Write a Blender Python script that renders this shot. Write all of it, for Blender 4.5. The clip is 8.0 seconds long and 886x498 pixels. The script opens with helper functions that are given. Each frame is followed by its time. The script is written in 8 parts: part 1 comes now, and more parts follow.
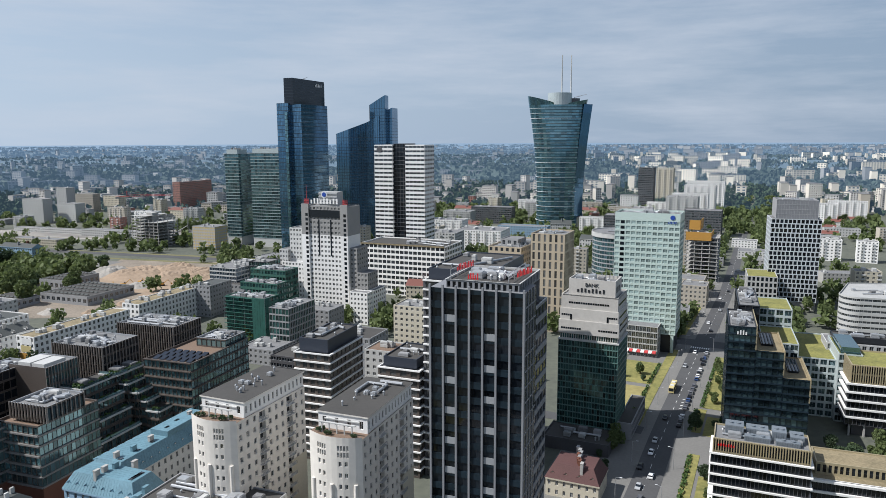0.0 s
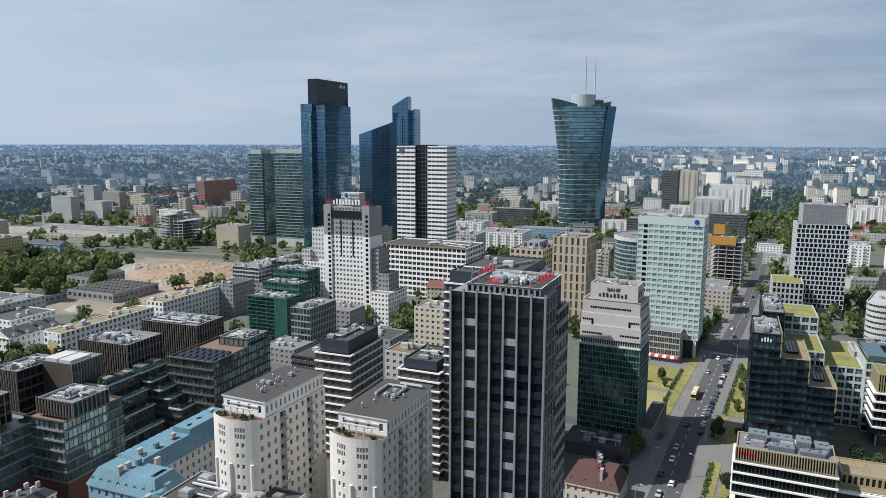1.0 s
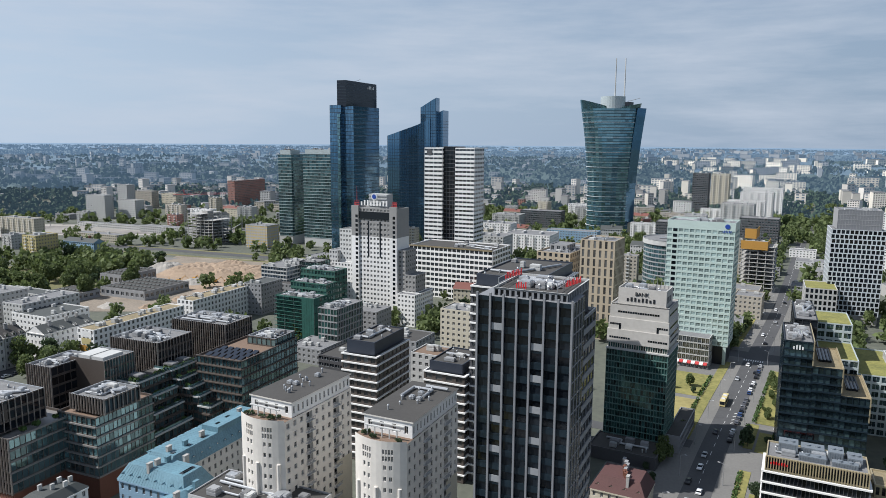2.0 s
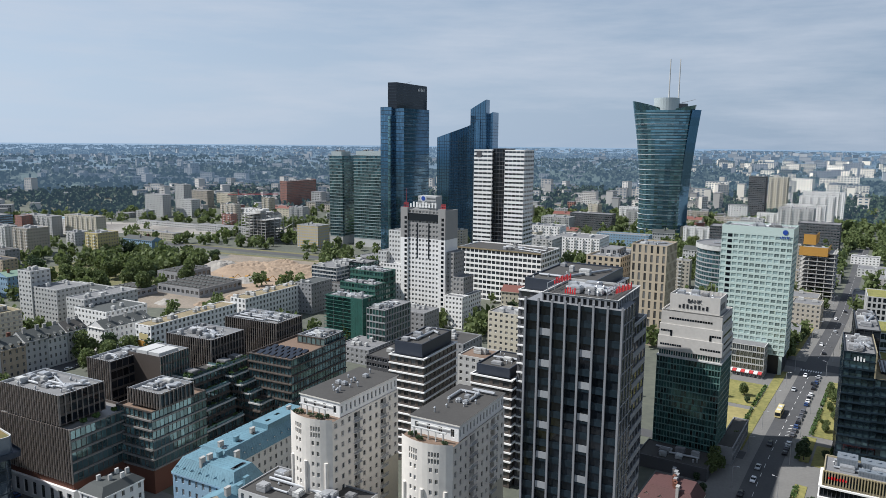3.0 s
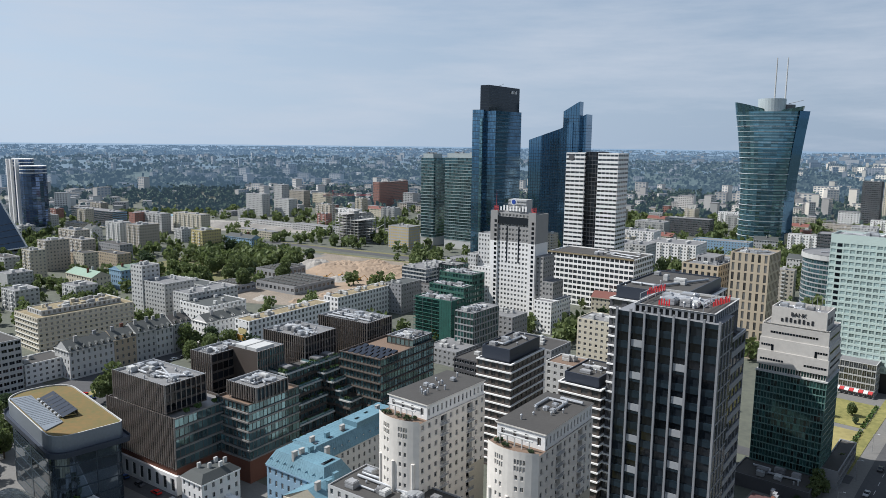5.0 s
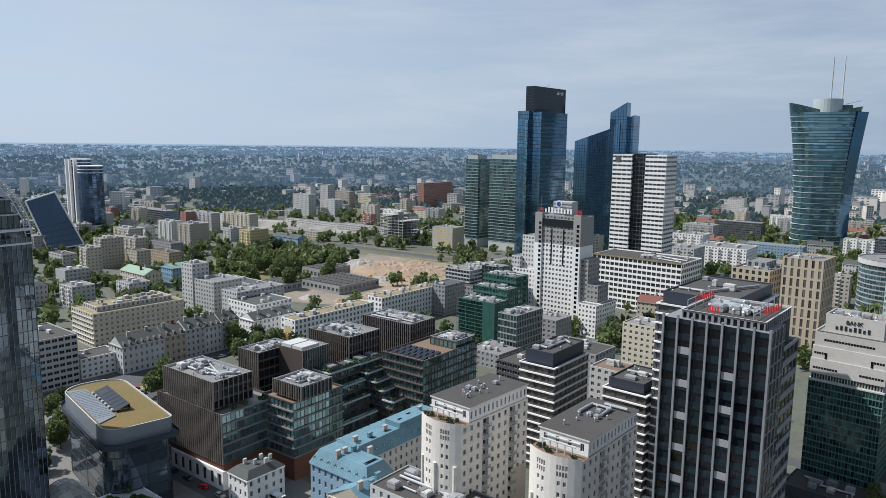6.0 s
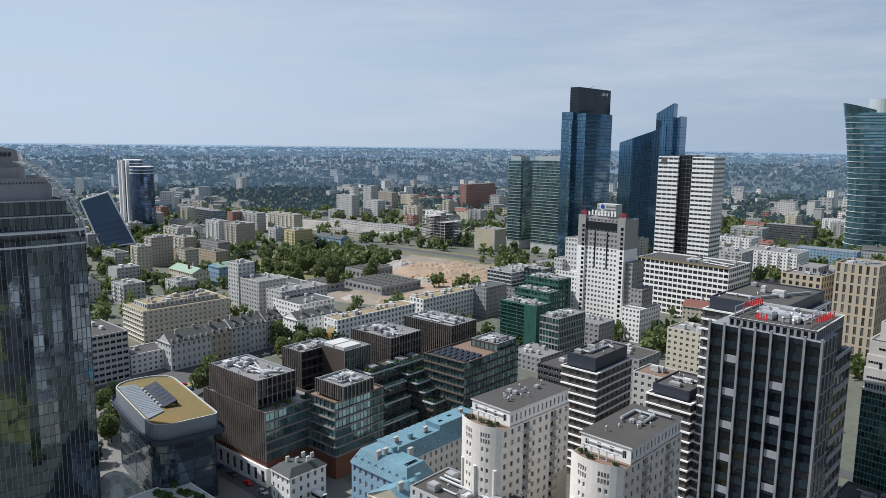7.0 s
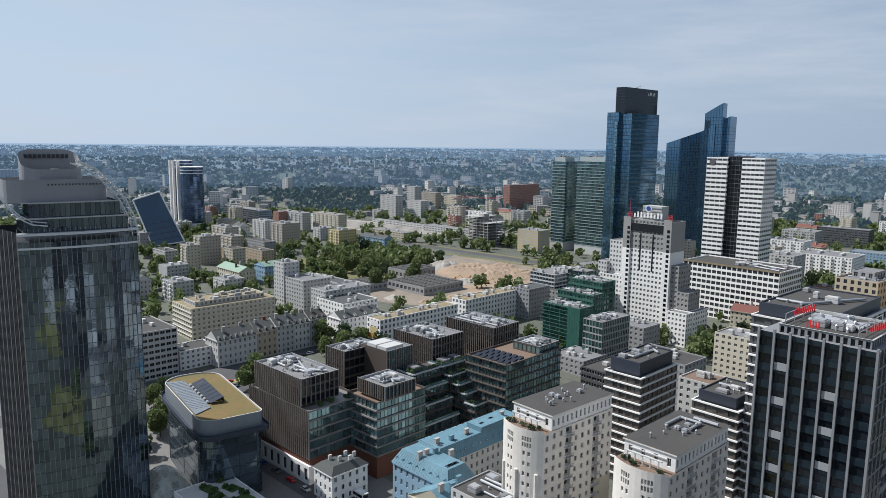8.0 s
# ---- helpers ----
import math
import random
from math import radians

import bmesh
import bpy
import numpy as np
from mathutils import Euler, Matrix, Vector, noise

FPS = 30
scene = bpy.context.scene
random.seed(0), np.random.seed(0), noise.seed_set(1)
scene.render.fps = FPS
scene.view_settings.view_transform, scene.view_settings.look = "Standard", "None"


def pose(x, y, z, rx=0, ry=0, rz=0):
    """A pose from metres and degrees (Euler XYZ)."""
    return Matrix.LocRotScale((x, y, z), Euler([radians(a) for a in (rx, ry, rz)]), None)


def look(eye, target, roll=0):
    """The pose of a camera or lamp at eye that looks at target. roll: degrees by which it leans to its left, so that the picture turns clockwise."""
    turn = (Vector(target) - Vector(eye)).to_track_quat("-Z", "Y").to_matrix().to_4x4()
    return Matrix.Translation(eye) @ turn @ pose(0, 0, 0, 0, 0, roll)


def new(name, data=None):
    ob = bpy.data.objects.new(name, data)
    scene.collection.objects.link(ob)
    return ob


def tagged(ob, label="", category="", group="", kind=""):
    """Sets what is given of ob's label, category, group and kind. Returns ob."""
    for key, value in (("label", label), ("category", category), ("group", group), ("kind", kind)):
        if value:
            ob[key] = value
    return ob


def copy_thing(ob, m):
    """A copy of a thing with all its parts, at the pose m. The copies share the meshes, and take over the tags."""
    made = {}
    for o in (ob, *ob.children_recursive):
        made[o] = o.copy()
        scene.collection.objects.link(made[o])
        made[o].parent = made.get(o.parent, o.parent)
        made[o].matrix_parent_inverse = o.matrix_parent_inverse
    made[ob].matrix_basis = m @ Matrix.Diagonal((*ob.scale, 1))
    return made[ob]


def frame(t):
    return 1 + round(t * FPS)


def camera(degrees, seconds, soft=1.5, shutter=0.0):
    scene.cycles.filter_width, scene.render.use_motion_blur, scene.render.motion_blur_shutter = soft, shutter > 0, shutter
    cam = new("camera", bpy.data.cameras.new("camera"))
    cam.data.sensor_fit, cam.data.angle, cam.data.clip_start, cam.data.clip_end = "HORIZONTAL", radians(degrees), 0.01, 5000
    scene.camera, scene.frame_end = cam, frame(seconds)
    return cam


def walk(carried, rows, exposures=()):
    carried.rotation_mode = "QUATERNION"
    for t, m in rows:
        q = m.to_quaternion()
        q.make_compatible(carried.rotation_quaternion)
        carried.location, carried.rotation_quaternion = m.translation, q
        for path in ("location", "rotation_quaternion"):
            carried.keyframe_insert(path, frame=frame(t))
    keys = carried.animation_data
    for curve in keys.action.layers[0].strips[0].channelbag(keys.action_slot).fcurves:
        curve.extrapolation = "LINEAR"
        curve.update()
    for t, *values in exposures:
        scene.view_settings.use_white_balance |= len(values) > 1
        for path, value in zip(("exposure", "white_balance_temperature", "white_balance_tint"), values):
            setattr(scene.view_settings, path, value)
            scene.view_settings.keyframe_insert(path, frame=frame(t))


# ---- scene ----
cam = camera(63.64, 8.0, 0.6)
PATH = [
    (0, (0.00, 0.00, 120.00), (-0.23, 98.84, 104.81), -0.23),
    (0.5, (-0.03, 0.06, 120.35), (-1.73, 98.88, 105.15), -0.00),
    (1, (-0.06, 0.09, 120.69), (-3.26, 98.89, 105.60), 0.16),
    (1.5, (-0.10, 0.10, 121.03), (-4.80, 98.86, 106.04), 0.30),
    (1.7, (-0.12, 0.10, 121.17), (-5.48, 98.83, 106.19), 0.37),
    (2.8, (-0.22, 0.06, 121.88), (-12.72, 98.14, 106.92), 0.48),
    (3, (-0.24, 0.05, 122.01), (-13.89, 97.99, 107.13), 0.56),
    (3.5, (-0.29, 0.01, 122.32), (-17.08, 97.46, 107.46), 0.61),
    (4, (-0.33, -0.03, 122.62), (-20.18, 96.85, 107.79), 0.66),
    (4.5, (-0.38, -0.07, 122.92), (-23.27, 96.14, 108.09), 0.65),
    (6, (-0.49, -0.15, 123.77), (-32.21, 93.53, 108.98), 0.71),
    (6.5, (-0.51, -0.15, 124.04), (-35.13, 92.50, 109.27), 0.71),
    (7, (-0.53, -0.13, 124.29), (-37.75, 91.50, 109.56), 0.72),
    (7.5, (-0.54, -0.10, 124.55), (-40.56, 90.36, 109.81), 0.74),
    (8, (-0.54, -0.03, 124.79), (-43.24, 89.18, 110.03), 0.68),
]
walk(cam, [(t, look(eye, target, roll)) for t, eye, target, roll in PATH], [(0, 0.27, 6000, 10), (8, 0.27, 6000, 10)])

# ---- daylight: morning sun from the left, hazy sky with thin high cloud ----
SUN_AZ, SUN_EL = radians(188.0), radians(49.0)
world = bpy.data.worlds.new("sky")
scene.world = world
world.use_nodes = True
wn, wl = world.node_tree.nodes, world.node_tree.links
sky = wn.new("ShaderNodeTexSky")
sky.sky_type, sky.sun_disc = "NISHITA", False
sky.sun_elevation, sky.sun_rotation = SUN_EL, radians(90) - SUN_AZ
sky.altitude, sky.air_density, sky.dust_density, sky.ozone_density = 120, 1.0, 1.2, 2.0
wn["Background"].inputs["Strength"].default_value = 0.068
co, parts_of = wn.new("ShaderNodeTexCoord"), wn.new("ShaderNodeSeparateXYZ")
wl.new(co.outputs["Generated"], parts_of.inputs[0])
haze = wn.new("ShaderNodeMapRange")
haze.interpolation_type = "SMOOTHSTEP"
haze.inputs["From Min"].default_value, haze.inputs["From Max"].default_value = -0.02, 0.55
haze.inputs["To Min"].default_value, haze.inputs["To Max"].default_value = 0.92, 0.35
wl.new(parts_of.outputs["Z"], haze.inputs["Value"])
# the haze is brighter and whiter towards the sun's side
toward = wn.new("ShaderNodeVectorMath")
toward.operation = "DOT_PRODUCT"
toward.inputs[1].default_value = (math.cos(SUN_AZ), math.sin(SUN_AZ), 0.0)
wl.new(co.outputs["Generated"], toward.inputs[0])
side = wn.new("ShaderNodeMapRange")
side.inputs["From Min"].default_value, side.inputs["From Max"].default_value = -1.0, 0.6
wl.new(toward.outputs["Value"], side.inputs["Value"])
haze_col = wn.new("ShaderNodeMix")
haze_col.data_type = "RGBA"
haze_col.inputs[6].default_value, haze_col.inputs[7].default_value = (3.0, 3.9, 5.05, 1), (6.9, 8.0, 9.2, 1)
wl.new(side.outputs["Result"], haze_col.inputs[0])
air = wn.new("ShaderNodeMix")
air.data_type = "RGBA"
wl.new(haze_col.outputs[2], air.inputs[7])
wl.new(haze.outputs["Result"], air.inputs[0]), wl.new(sky.outputs["Color"], air.inputs[6])
stretch = wn.new("ShaderNodeMapping")
stretch.inputs["Scale"].default_value = (1.0, 1.0, 7.0)
cloud = wn.new("ShaderNodeTexNoise")
cloud.inputs["Scale"].default_value, cloud.inputs["Detail"].default_value = 2.2, 10.0
cloud.inputs["Roughness"].default_value = 0.6
ramp = wn.new("ShaderNodeMapRange")
ramp.inputs["From Min"].default_value, ramp.inputs["From Max"].default_value = 0.44, 0.70
ramp.inputs["To Max"].default_value = 0.75
veil = wn.new("ShaderNodeMix")
veil.data_type = "RGBA"
veil.inputs[7].default_value = (7.3, 7.7, 8.3, 1)
wl.new(co.outputs["Generated"], stretch.inputs["Vector"])
wl.new(stretch.outputs["Vector"], cloud.inputs["Vector"])
wl.new(cloud.outputs["Fac"], ramp.inputs["Value"])
wl.new(ramp.outputs["Result"], veil.inputs[0])
wl.new(air.outputs[2], veil.inputs[6])
wl.new(veil.outputs[2], wn["Background"].inputs["Color"])
sun = new("sun", bpy.data.lights.new("sun", "SUN"))
sun.data.energy, sun.data.angle, sun.data.color = 5.0, radians(0.6), (1.0, 0.94, 0.86)
sun_way = Vector((math.cos(SUN_AZ) * math.cos(SUN_EL), math.sin(SUN_AZ) * math.cos(SUN_EL), math.sin(SUN_EL)))
sun.matrix_world = look(sun_way * 600 + Vector((0, 300, 0)), (0, 300, 0))


# ---- materials ----
def surface(name, base, rough=0.8, metal=0.0, vary=0.12, grain=1.5, blotch=0.08, bump=0.15, pick=0.0, ior=1.5, tint=None, own=0.0):
    """A node material: base colour with grain and blotches in metres, and a share of difference from piece to piece."""
    m = bpy.data.materials.new(name)
    m.use_nodes = True
    n, l = m.node_tree.nodes, m.node_tree.links
    b = n["Principled BSDF"]
    b.inputs["Roughness"].default_value, b.inputs["Metallic"].default_value, b.inputs["IOR"].default_value = rough, metal, ior
    where = n.new("ShaderNodeNewGeometry")
    fine, wide = n.new("ShaderNodeTexNoise"), n.new("ShaderNodeTexNoise")
    fine.inputs["Scale"].default_value, wide.inputs["Scale"].default_value = grain, blotch
    fine.inputs["Detail"].default_value, wide.inputs["Detail"].default_value = 4, 5
    for x in (fine, wide):
        l.new(where.outputs["Position"], x.inputs["Vector"])
    add = n.new("ShaderNodeMath")
    l.new(fine.outputs["Fac"], add.inputs[0]), l.new(wide.outputs["Fac"], add.inputs[1])
    total = add
    if pick:
        info, sums, frac, part_of = (n.new(k) for k in ("ShaderNodeObjectInfo", "ShaderNodeMath", "ShaderNodeMath", "ShaderNodeMath"))
        l.new(info.outputs["Random"], sums.inputs[0]), l.new(where.outputs["Random Per Island"], sums.inputs[1])
        frac.operation = "FRACT"
        l.new(sums.outputs[0], frac.inputs[0])
        part_of.operation = "MULTIPLY_ADD"
        part_of.inputs[1].default_value = pick / max(vary, 0.01)
        l.new(frac.outputs[0], part_of.inputs[0]), l.new(add.outputs[0], part_of.inputs[2])
        total = part_of
    if own and not pick:
        info, part_of = n.new("ShaderNodeObjectInfo"), n.new("ShaderNodeMath")
        part_of.operation = "MULTIPLY_ADD"
        pick = own
        part_of.inputs[1].default_value = pick / max(vary, 0.01)
        l.new(info.outputs["Random"], part_of.inputs[0]), l.new(add.outputs[0], part_of.inputs[2])
        total = part_of
    span = n.new("ShaderNodeMapRange")
    hi = 1.5 + (pick / max(vary, 0.01) if pick else 0)
    span.inputs["From Min"].default_value, span.inputs["From Max"].default_value = 0.5, hi
    l.new(total.outputs[0], span.inputs["Value"])
    mix = n.new("ShaderNodeMix")
    mix.data_type = "RGBA"
    low, high = 1 - vary - pick, 1 + vary + pick
    other = tint or base
    mix.inputs[6].default_value = (*[c * low for c in base], 1)
    mix.inputs[7].default_value = (*[min(1, c * high) for c in other], 1)
    l.new(span.outputs["Result"], mix.inputs[0])
    l.new(mix.outputs[2], b.inputs["Base Color"])
    if bump:
        bm_ = n.new("ShaderNodeBump")
        bm_.inputs["Strength"].default_value, bm_.inputs["Distance"].default_value = bump, 0.05
        l.new(fine.outputs["Fac"], bm_.inputs["Height"]), l.new(bm_.outputs["Normal"], b.inputs["Normal"])
    return m


def glazing(name, base, rough=0.06, metal=0.0, ior=1.9, pick=0.5, wave=0.03):
    """Window glass seen from outside: dark, glossy, each pane a little different and slightly wavy."""
    return surface(name, base, rough, metal, 0.15, 0.35, 0.03, wave, pick, ior)


def leafy(name, base, tint=None, pick=0.2):
    """Leaves: a surface that also lets part of the light through."""
    m = surface(name, base, 0.75, vary=0.25, grain=0.9, blotch=0.02, bump=0.0, pick=pick, tint=tint)
    n, l = m.node_tree.nodes, m.node_tree.links
    thin, both = n.new("ShaderNodeBsdfTranslucent"), n.new("ShaderNodeMixShader")
    colour = n["Principled BSDF"].inputs["Base Color"].links[0].from_socket
    l.new(colour, thin.inputs["Color"])
    both.inputs[0].default_value = 0.4
    l.new(n["Principled BSDF"].outputs[0], both.inputs[1]), l.new(thin.outputs[0], both.inputs[2])
    l.new(both.outputs[0], n["Material Output"].inputs["Surface"])
    return m


M = {
    "white": surface("white_render", (0.75, 0.74, 0.715), 0.85, own=0.08, vary=0.08, blotch=0.12),
    "offwhite": surface("offwhite_render", (0.45, 0.45, 0.435), 0.85, own=0.2, vary=0.1),
    "cream": surface("cream_render", (0.46, 0.42, 0.33), 0.85, own=0.16, vary=0.1),
    "yellow": surface("yellow_render", (0.5, 0.42, 0.2), 0.85, vary=0.08),
    "tan": surface("tan_stone", (0.40, 0.335, 0.245), 0.8, vary=0.1),
    "beige": surface("beige_panel", (0.42, 0.38, 0.315), 0.8, own=0.2, vary=0.1),
    "grey": surface("grey_render", (0.27, 0.272, 0.275), 0.85, vary=0.1),
    "lightgrey": surface("light_grey_stone", (0.44, 0.44, 0.425), 0.75, own=0.14, vary=0.1),
    "darkgrey": surface("dark_grey_cladding", (0.075, 0.075, 0.08), 0.55, vary=0.12),
    "black": surface("black_cladding", (0.018, 0.02, 0.024), 0.4, vary=0.15),
    "brown": surface("bronze_cladding", (0.085, 0.07, 0.06), 0.5, vary=0.15),
    "fin": surface("bronze_fin", (0.32, 0.285, 0.255), 0.5, 0.2, vary=0.1),
    "brick": surface("red_brick", (0.14, 0.055, 0.034), 0.85, vary=0.15, grain=3),
    "redwall": surface("brick_red_panel", (0.3, 0.15, 0.12), 0.85, vary=0.12),
    "mint": surface("mint_glass_panel", (0.46, 0.55, 0.51), 0.3, vary=0.06),
    "gold": surface("golden_anodised_fin", (0.37, 0.315, 0.2), 0.5, 0.2, vary=0.12),
    "concrete": surface("concrete", (0.36, 0.35, 0.33), 0.85, vary=0.12),
    "bluewall": surface("pale_blue_render", (0.21, 0.32, 0.42), 0.85, vary=0.07),
    "bluemetal": surface("turquoise_sheet_roof", (0.115, 0.215, 0.265), 0.62, 0.0, vary=0.3, blotch=0.2),
    "bitumen": surface("roof_felt", (0.056, 0.053, 0.049), 0.9, vary=0.2, blotch=0.15),
    "roofgrey": surface("grey_roof_gravel", (0.17, 0.17, 0.172), 0.9, vary=0.25, blotch=0.2),
    "sedum": surface("sedum_roof", (0.18, 0.155, 0.09), 0.95, vary=0.35, grain=1.2, blotch=0.15, tint=(0.25, 0.2, 0.12)),
    "greenroof": surface("green_roof", (0.11, 0.125, 0.04), 0.95, vary=0.3, grain=1.0, blotch=0.12, tint=(0.24, 0.22, 0.06)),
    "terrace": surface("timber_terrace", (0.17, 0.115, 0.08), 0.8, vary=0.15),
    "redroof": surface("red_tile_roof", (0.16, 0.06, 0.046), 0.8, vary=0.2, grain=3),
    "slate": surface("grey_slate_roof", (0.062, 0.068, 0.066), 0.85, vary=0.15, grain=3),
    "greenmetal": surface("green_copper_roof", (0.19, 0.28, 0.21), 0.7, vary=0.25),
    "metal": surface("galvanised_metal", (0.42, 0.43, 0.44), 0.45, 0.5, vary=0.1),
    "whitemetal": surface("white_metal", (0.58, 0.59, 0.6), 0.45, vary=0.06),
    "solar": surface("solar_panel", (0.014, 0.018, 0.028), 0.3, vary=0.1),
    "net": surface("green_scaffold_net", (0.012, 0.075, 0.058), 0.8, vary=0.3, grain=0.6, blotch=0.2),
    "dirt": surface("trodden_earth", (0.17, 0.142, 0.11), 0.95, vary=0.3, grain=0.6, blotch=0.06, tint=(0.25, 0.21, 0.165)),
    "maroonroof": surface("dark_red_roof", (0.095, 0.045, 0.042), 0.8, vary=0.3, grain=3),
    "asphalt": surface("asphalt", (0.07, 0.07, 0.072), 0.9, vary=0.2, grain=0.8, blotch=0.06),
    "paving": surface("concrete_paving", (0.16, 0.155, 0.145), 0.9, vary=0.2, grain=0.9, blotch=0.08),
    "grass": surface("mown_grass", (0.12, 0.14, 0.035), 0.95, vary=0.35, grain=0.5, blotch=0.08, tint=(0.24, 0.21, 0.07)),
    "drygrass": surface("dry_grass", (0.27, 0.23, 0.09), 0.95, vary=0.25, grain=0.4, blotch=0.1),
    "paint": surface("white_road_paint", (0.7, 0.7, 0.68), 0.8, vary=0.1),
    "sand": surface("bare_sand", (0.29, 0.215, 0.15), 0.95, vary=0.25, grain=0.5, blotch=0.06, bump=0.5),
    "gravel": surface("grey_gravel", (0.3, 0.28, 0.25), 0.95, vary=0.2, grain=1.5),
    "bark": surface("bark", (0.08, 0.06, 0.045), 0.9),
    "leaf": leafy("leaves", (0.105, 0.148, 0.05), (0.135, 0.17, 0.062), 0.2),
    "leafdark": leafy("dark_leaves", (0.062, 0.095, 0.045)),
    "hedge": surface("hedge_leaves", (0.05, 0.095, 0.02), 0.8, vary=0.3, grain=2.0),
    "red": surface("red_sign", (0.62, 0.02, 0.025), 0.4, vary=0.05),
    "redcrane": surface("red_painted_steel", (0.45, 0.05, 0.05), 0.5, vary=0.1),
    "orange": surface("orange_formwork", (0.42, 0.22, 0.04), 0.7, vary=0.12),
    "bluesign": surface("blue_sign", (0.02, 0.06, 0.3), 0.4, vary=0.05),
    "rubber": surface("rubber", (0.02, 0.02, 0.02), 0.8, vary=0.1),
    "glass": glazing("dark_window_glass", (0.03, 0.036, 0.042)),
    "room": glazing("window_glass_with_blinds", (0.10, 0.10, 0.095), 0.12, ior=1.6, pick=0.75),
    "teal": glazing("teal_curtain_glass", (0.13, 0.245, 0.285), 0.06, 0.75, 1.9, pick=0.4, wave=0.04),
    "bluetower": glazing("blue_curtain_glass", (0.085, 0.185, 0.29), 0.05, 0.75, 1.9, pick=0.25, wave=0.04),
    "greenglass": glazing("green_curtain_glass", (0.03, 0.085, 0.08), 0.06, 0.45, 1.8, pick=0.8, wave=0.08),
    "blackglass": glazing("black_curtain_glass", (0.009, 0.012, 0.016), 0.06, 0.0, 1.45, pick=0.6),
}


# ---- geometry ----
class Geo:
    """Vertices and faces of one mesh, gathered and then linked as one object."""

    def __init__(self):
        self.v, self.f, self.k = [], [], []

    def face(self, pts, k=0):
        i = len(self.v)
        self.v.extend(pts)
        self.f.append(tuple(range(i, i + len(pts))))
        self.k.append(k)

    def box(self, x0, x1, y0, y1, z0, z1, k=0, m=None):
        c = [(x, y, z) for z in (z0, z1) for y in (y0, y1) for x in (x0, x1)]
        if m is not None:
            c = [tuple(m @ Vector(p)) for p in c]
        i = len(self.v)
        self.v.extend(c)
        for q in ((0, 2, 3, 1), (4, 5, 7, 6), (0, 1, 5, 4), (2, 6, 7, 3), (0, 4, 6, 2), (1, 3, 7, 5)):
            self.f.append(tuple(i + a for a in q))
            self.k.append(k)

    def prism(self, poly, z0, z1, k=0, top=None, bottom=False):
        n = len(poly)
        i = len(self.v)
        self.v.extend([(x, y, z0) for x, y in poly] + [(x, y, z1) for x, y in poly])
        for a in range(n):
            b = (a + 1) % n
            self.f.append((i + a, i + b, i + n + b, i + n + a))
            self.k.append(k)
        self.f.append(tuple(i + n + a for a in range(n)))
        self.k.append(k if top is None else top)
        if bottom:
            self.f.append(tuple(i + n - 1 - a for a in range(n)))
            self.k.append(k)

    def along(self, p0, p1, z0, z1, out, back=0.0, k=0, s0=0.0, s1=0.0):
        """A bar along the line p0 p1 that stands out from it by out, and reaches back into the wall."""
        d = Vector((p1[0] - p0[0], p1[1] - p0[1]))
        w = d.length
        m = Matrix.Translation((p0[0], p0[1], 0)) @ Matrix.Rotation(math.atan2(d.y, d.x), 4, "Z")
        self.box(-s0, w + s1, -out, back, z0, z1, k, m)

    def tube(self, a, b, r0, r1=None, n=6, k=0):
        a, b = Vector(a), Vector(b)
        r1 = r0 if r1 is None else r1
        q = (b - a).to_track_quat("Z", "Y")
        i = len(self.v)
        for c, r in ((a, r0), (b, r1)):
            for s in range(n):
                t = 2 * math.pi * s / n
                self.v.append(tuple(c + q @ Vector((r * math.cos(t), r * math.sin(t), 0))))
        for s in range(n):
            t = (s + 1) % n
            self.f.append((i + s, i + t, i + n + t, i + n + s))
            self.k.append(k)
        self.f.append(tuple(i + n + s for s in range(n)))
        self.f.append(tuple(i + n - 1 - s for s in range(n)))
        self.k += [k, k]

    def data(self, name, mats):
        me = bpy.data.meshes.new(name)
        me.from_pydata(self.v, [], self.f)
        for m in mats:
            me.materials.append(M[m] if isinstance(m, str) else m)
        if len(mats) > 1:
            me.polygons.foreach_set("material_index", self.k)
        me.update()
        return me


def part(name, geo, mats, parent, label="", kind=""):
    ob = new(name, geo.data(name, mats if isinstance(mats, (list, tuple)) else [mats]))
    ob.parent = parent
    return tagged(ob, label=label, kind=kind)


def thing(name, x, y, a, label, category, group="", z=0.0):
    e = new(name)
    e.empty_display_size = 2
    e.matrix_world = pose(x, y, z, 0, 0, a)
    return tagged(e, label, category, group)


